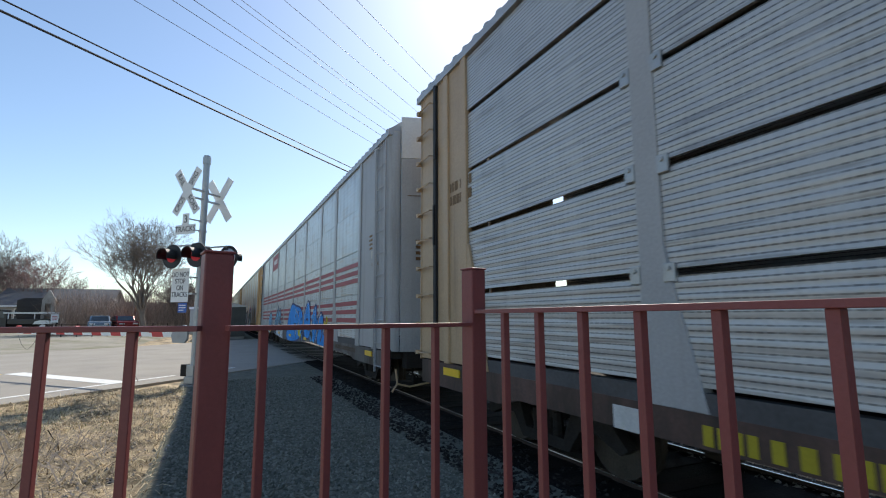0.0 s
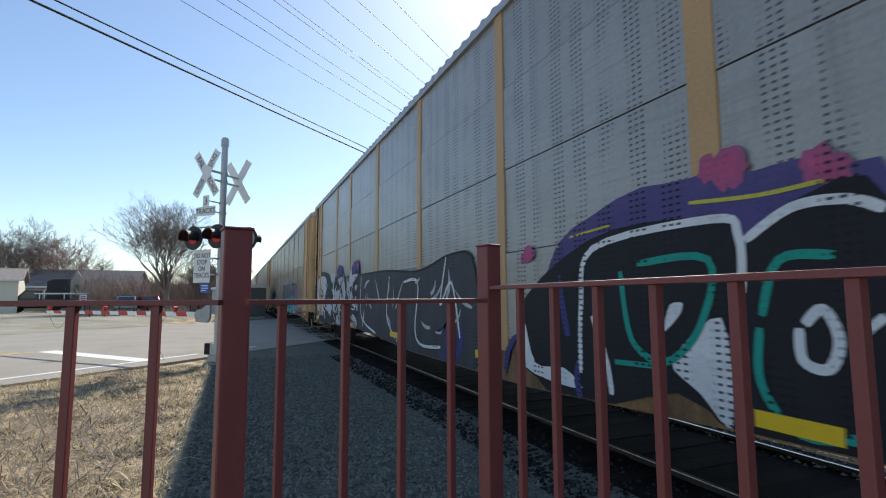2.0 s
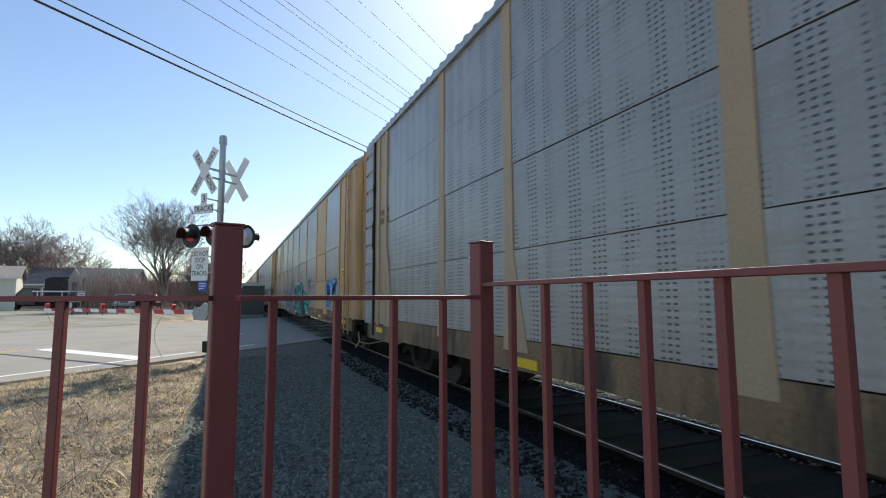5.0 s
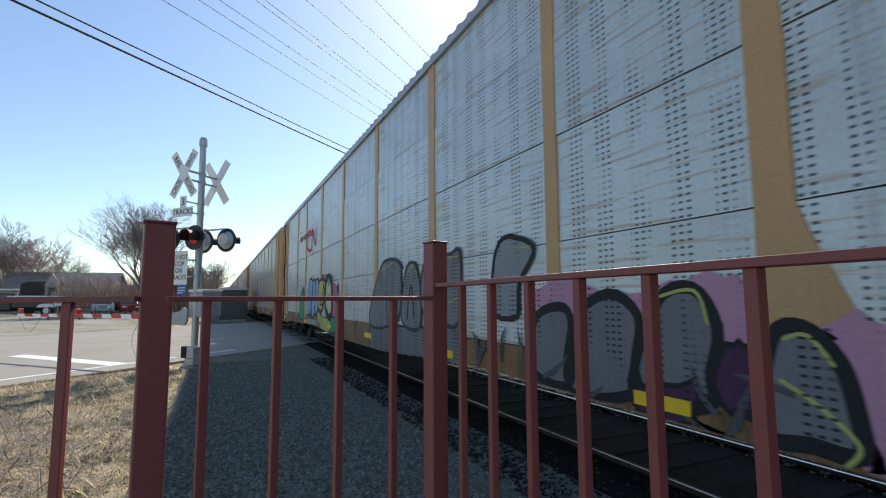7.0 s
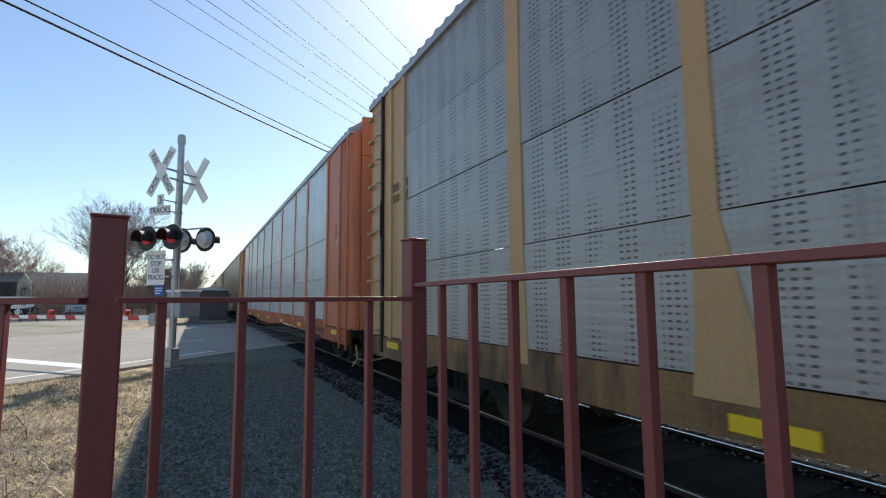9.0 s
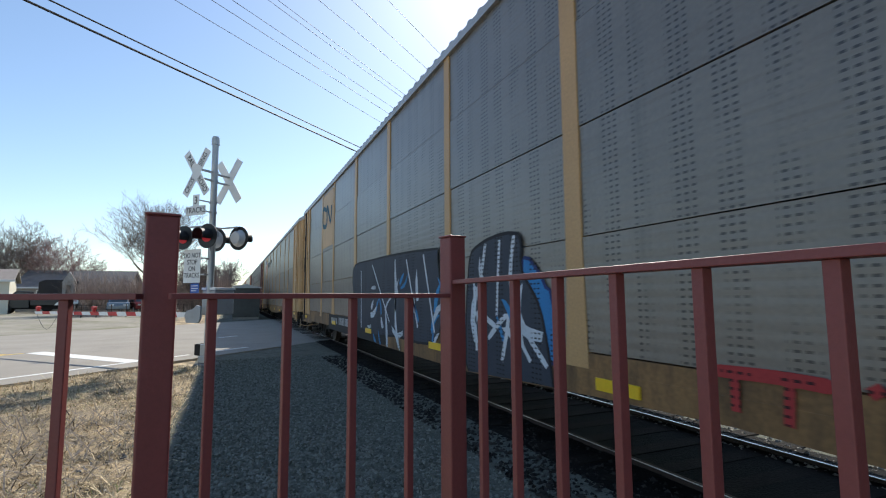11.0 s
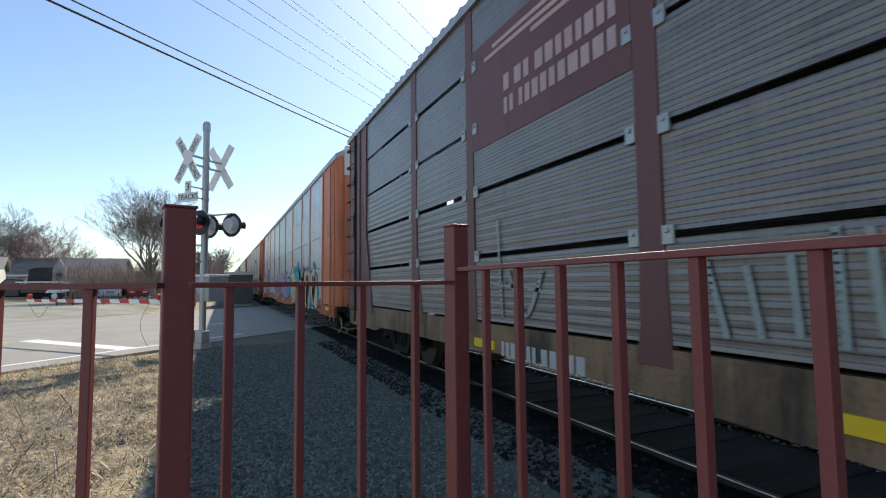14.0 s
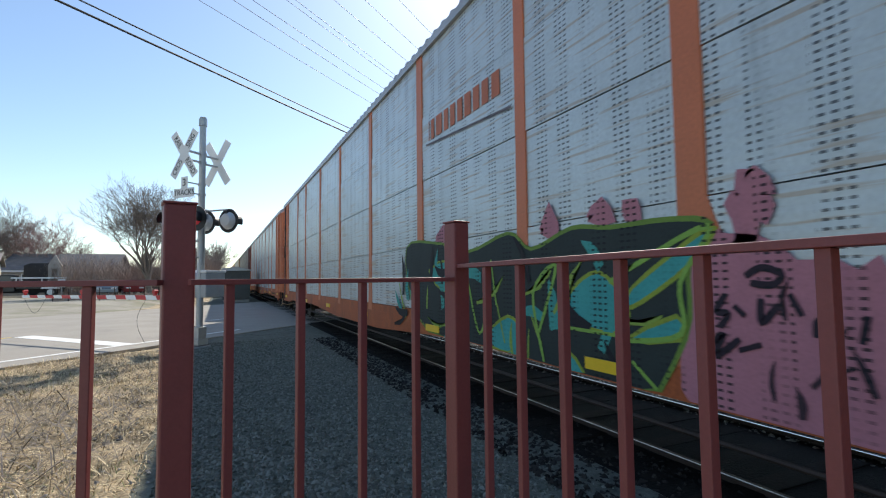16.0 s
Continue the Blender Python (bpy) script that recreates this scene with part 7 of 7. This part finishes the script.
bubbles(T[13], [[(5.29, 1.46), (4.6, 1.87), (4.77, 1.62), (5.3, 1.31)], [(6.03, 1.4), (5.66, 1.59), (5.35, 1.33), (5.42, 1.1), (5.96, 1.15)], [(7.61, 0.83), (7.09, 1.13), (6.77, 0.92), (7.11, 0.73)], [(5.36, 1.06), (4.89, 1.27), (4.87, 1.11)], [(9.32, 1.67), (8.52, 1.8), (8.71, 1.34)], [(6.09, 0.89), (5.87, 0.72), (6.06, 0.66)]], (0.06, 0.34, 0.32), (0.28, 0.36, 0.05), 0.018, 3, 0.0)
strokes(T[13], [[(6.52, 1), (6.22, 1.66), (6.6, 1.39), (6.44, 0.73)], [(5.53, 1.5), (5.28, 1.62), (4.62, 1.87), (4.85, 1.5), (4.86, 1.15), (5.36, 1.05)], [(6.04, 1.09), (5.42, 1.08)], [(7.44, 1.76), (7.33, 1.24)], [(8.02, 1.5), (7.74, 0.88), (7.45, 1.37)], [(5.31, 0.9), (5.08, 0.73)]], (0.24, 0.42, 0.08), BLK, 0.02, 0.0, 5)
strokes(T[13], [[(4.39, 1.54), (4.29, 1.59), (4.18, 1.55), (4.23, 1.49), (4.36, 1.5)], [(4.52, 1.43), (4.59, 1.32), (4.51, 1.31), (4.57, 1.22)], [(4.47, 1.36), (4.4, 1.3)], [(4.3, 1.41), (4.3, 1.27), (4.2, 1.38)], [(4.64, 1.1), (4.55, 1.18), (4.6, 1.04), (4.44, 1.16)], [(4.45, 1.09), (4.31, 1.14)]], (0.03, 0.02, 0.03), BLK, 0.022, 0.0, 4)
strokes(T[13], [[(4.01, 1.21), (4, 1.3), (3.93, 1.24)], [(3.78, 1.34), (3.81, 1.2)], [(4.14, 1.44), (4.08, 1.32)]], (0.03, 0.02, 0.03), BLK, 0.022, 0.0, 4)
strokes(T[11], [[(6.45, 1.98), (6.23, 1.48), (6.12, 1.19)], [(6.33, 1.72), (6.15, 2.04), (6.13, 1.61), (6.02, 1.23)], [(6.02, 1.86), (5.93, 1.24)], [(5.93, 1.24), (5.84, 1.93), (5.8, 1.25)], [(5.71, 1.82), (5.68, 1.2)], [(5.55, 1.86), (5.63, 1.59)]], (0.36, 0.40, 0.38), BLK, 0.035, 0.0, 1)
strokes(T[11], [[(9.37, 1.77), (8.99, 1.85), (8.76, 1.69), (9.12, 1.44), (8.78, 1.2)], [(8.55, 1.62), (8.21, 1.67), (8.23, 1.34), (8.52, 1.22)], [(12.06, 1.78), (11.68, 1.23)], [(11.31, 1.76), (10.89, 1.21)]], (0.36, 0.40, 0.38), BLK, 0.022, 0.0, 1)
strokes(T[11], [[(20.55, 2.26), (20.47, 1.16)], [(20.33, 1.67), (20.01, 1.19), (19.69, 1.65)], [(17.88, 1.68), (17.75, 1.18)], [(17.61, 1.63), (17.53, 1.2)], [(17.35, 1.68), (17.32, 1.22)], [(17.12, 1.82), (17.1, 1.18)]], (0.33, 0.37, 0.34), BLK, 0.03, 0.0, 1)
strokes(T[11], [[(16.97, 1.8), (16.94, 1.26)], [(20.85, 1.55), (19.35, 1.43)]], (0.33, 0.37, 0.34), BLK, 0.03, 0.0, 1)
strokes(T[10], [[(15.27, 1.95), (15.02, 1.52), (15.25, 1.04)], [(14.55, 1.73), (14.07, 1.91), (13.68, 1.92)], [(14.23, 1.62), (14.18, 1.04)], [(14.93, 1.3), (14.48, 1.42), (14.57, 1.1)], [(13.94, 1.71), (13.91, 1.16)], [(13.48, 1.61), (13.4, 1.12)]], (0.045, 0.045, 0.05), BLK, 0.02, 0.0, 1)
strokes(T[10], [[(13.1, 1.52), (13.37, 1.69), (13.08, 1.75)], [(13.28, 1.48), (13.26, 1.06)], [(12.85, 1.67), (12.8, 1.25)], [(12.55, 1.98), (12.54, 1.21), (12.61, 1.01)]], (0.045, 0.045, 0.05), BLK, 0.02, 0.0, 1)
strokes(T[10], [[(14.2, 0.65), (14.05, 0.86), (13.87, 0.54)], [(13.46, 0.87), (13.36, 0.58)], [(13.18, 0.88), (13.1, 0.71)], [(12.59, 0.83), (12.58, 0.56)], [(12.47, 0.92), (12.43, 0.57)], [(14.95, 0.85), (14.68, 0.56)]], (0.045, 0.045, 0.05), BLK, 0.02, 0.0, 1)
strokes(T[10], [[(12.23, 1.76), (12.14, 1.53), (12.08, 1.58)], [(12.26, 1.24), (12.11, 1.09)]], (0.045, 0.045, 0.05), BLK, 0.02, 0.0, 1)
strokes(T[10], [[(15.24, 1.22), (15.42, 0.91), (15.32, 0.68)]], (0.32, 0.05, 0.05), BLK, 0.02, 0.0, 1)
strokes(T[9], [[(22.45, 4.43), (23.06, 4.56), (23.08, 4.02), (22.4, 3.95), (22.31, 4.54), (21.73, 3.97), (21.55, 4.47)]], (0.035, 0.11, 0.15), BLK, 0.075, 0.0, 2)
strokes(T[6], [[(20.04, 3.79), (20.87, 3.93), (20.87, 3.38), (20.03, 3.27), (19.92, 3.91), (19.31, 3.35), (19.2, 3.95)]], (0.50, 0.05, 0.07), BLK, 0.06, 0.0, 2)
strokes(T[13], [[(9.39, 3.61), (6.95, 3.43)]], (0.16, 0.14, 0.15), BLK, 0.02, 0.0, 1)
side_text(T[12], "SUPER", 10.69, 1.87, 0.17, BLK, -HALF - 0.013)

bubbles(T[6], [[(12.94, 1.06), (12.25, 2.1), (11.7, 2.28), (11.16, 2.2), (11.01, 1.98), (11.21, 1.18)], [(10.98, 1.2), (10.79, 2.01), (10.46, 2.14), (10.24, 1.99), (10.11, 1.57), (10.19, 1.09)], [(10.08, 1.41), (9.99, 2.08), (9.49, 2.15), (9.05, 2.15), (8.74, 2.14), (8.81, 1.24), (9.38, 1.24)]], (0.20, 0.21, 0.215), (0.05, 0.05, 0.055), 0.03, 1, 0.0)
strokes(T[6], [[(10.87, 1.82), (10.47, 2.1), (10.25, 1.91)], [(9.94, 2.15), (9.16, 2.12), (8.76, 2.11)], [(9.1, 1.5), (8.79, 1.56)], [(12.13, 2.09), (11.42, 2.21)]], (0.40, 0.42, 0.15), BLK, 0.012, 0.0, 3)
strokes(T[6], [[(10.7, 1.22), (10.62, 1.58), (10.49, 1.75), (10.4, 1.24)], [(9.75, 1.71), (9.41, 1.73), (9.41, 1.3)], [(9.18, 1.87), (9.16, 1.44)], [(11.82, 1.71), (11.74, 1.14)]], (0.05, 0.05, 0.055), BLK, 0.03, 0.0, 3)
bubbles(T[5], [[(10.83, 1.98), (10.26, 1.74), (9.36, 1.49), (8.76, 1.42), (8.56, 1.02), (8.44, 0.76), (9.21, 0.68), (10.85, 0.76)]], BLK, (0.4, 0.42, 0.43), 0.02, 0, 0.0)
bubbles(T[5], [[(10.39, 1.75), (9.36, 1.6), (8.76, 1.47), (8.63, 1.2), (9.37, 1.21), (10.27, 1.35)], [(10.02, 1.17), (9.02, 1.12), (8.51, 0.79), (9.39, 0.76)]], TEALB, BLK, 0.02, 2, 0.0)
bubbles(T[6], [[(12.8, 1.07), (11.13, 1.09), (9.96, 1.12), (9.23, 1.2), (8.81, 1.22), (8.86, 0.67), (9.58, 0.76), (11.15, 0.74), (12.67, 0.75)]], (0.17, 0.18, 0.18), BLK, 0.02, 0, 0.1)
shards(T[2], 20.6, 26.6, 0.65, 1.95, 26, (0.58, 0.60, 0.64), 4, 201, 0.6, 0.07)
shards(T[2], 20.6, 26.6, 0.65, 2.1, 22, BLK, 6, 202, 0.5, 0.045)
shards(T[2], 21.0, 26.0, 0.7, 2.1, 7, (0.03, 0.28, 0.25), 5, 203, 0.35, 0.04)
shards(T[2], 10.5, 14.5, 0.65, 1.5, 8, (0.06, 0.06, 0.2), 3, 204, 0.5, 0.06)
shards(T[2], 13.6, 19.5, 0.75, 1.9, 22, (0.5, 0.52, 0.55), 3, 205, 0.5, 0.035)
shards(T[9], 10.5, 17.0, 0.65, 1.9, 26, (0.56, 0.62, 0.68), 3, 206, 0.5, 0.05)
shards(T[9], 10.5, 17.0, 0.65, 1.9, 14, (0.05, 0.25, 0.52), 3, 207, 0.4, 0.05)
shards(T[13], 5.2, 10.8, 0.65, 1.75, 14, (0.06, 0.32, 0.28), 3, 208, 0.45, 0.06)
shards(T[13], 5.2, 10.8, 0.65, 1.75, 16, (0.26, 0.38, 0.07), 4, 209, 0.5, 0.02)
shards(T[13], 5.2, 10.8, 0.65, 1.75, 14, BLK, 5, 210, 0.5, 0.05)
shards(T[13], 2.4, 4.3, 0.75, 1.45, 9, (0.05, 0.03, 0.04), 5, 211, 0.22, 0.016)
shards(T[1], 6.2, 13.0, 0.7, 1.8, 16, (0.03, 0.05, 0.16), 2, 212, 0.45, 0.04)
shards(T[1], 6.2, 13.0, 0.7, 1.8, 10, (0.08, 0.42, 0.85), 3, 213, 0.4, 0.06)
shards(T[1], 15.5, 21.5, 0.65, 1.5, 16, BLK, 4, 214, 0.5, 0.025)
shards(T[1], 15.5, 21.0, 0.65, 1.6, 8, (0.25, 0.48, 0.66), 4, 215, 0.4, 0.06)
shards(T[3], 5.2, 11.0, 0.62, 1.6, 14, (0.03, 0.30, 0.42), 4, 216, 0.4, 0.06)
shards(T[3], 5.2, 11.0, 0.62, 1.6, 10, WHITE, 5, 217, 0.35, 0.02)
shards(T[6], 4.6, 9.5, 0.65, 1.2, 14, (0.09, 0.09, 0.1), 4, 218, 0.4, 0.035)
shards(T[10], 11.0, 16.2, 0.62, 1.9, 26, (0.045, 0.045, 0.05), 3, 220, 0.5, 0.012)
shards(T[12], 18.6, 22.6, 0.9, 1.9, 8, (0.07, 0.05, 0.09), 4, 221, 0.5, 0.018)
shards(T[12], 23.3, 25.8, 0.8, 1.8, 14, (0.07, 0.05, 0.09), 4, 222, 0.6, 0.016)
shards(T[12], 11.0, 14.6, 0.8, 1.7, 12, (0.10, 0.08, 0.16), 4, 223, 0.4, 0.018)
shards(T[12], 9.2, 10.9, 0.8, 1.7, 9, (0.02, 0.14, 0.22), 4, 224, 0.5, 0.03)
shards(T[5], 9.2, 14.6, 0.62, 1.7, 12, BLK, 4, 219, 0.4, 0.03)


# ---- movement ----
SHIFT = {2: -0.08, 3: -0.15, 4: 0.4, 5: 0.22, 6: 0.28, 7: 0.18, 10: 0.0, 11: -0.2, 12: -0.24, 13: -0.33, 14: -0.3}
def motions():
    for k, car in enumerate(TRAIN):
        y0 = REAR0 + (k - 1) * PITCH + (PITCH - BODY)
        walk(car, [(t, pose(TRACK_X, y0 - SPEED * t + SHIFT.get(k, 0), RAIL_Z)) for t in range(0, 17, 2)])
    for car in TRAIN[:14]:
        for bogie in car.children:
            for axle in bogie.children:
                x, y, z = axle.location
                walk(axle, [(i / FPS, pose(x, y, z, 86.0 * i)) for i in range(0, 481)])


motions()
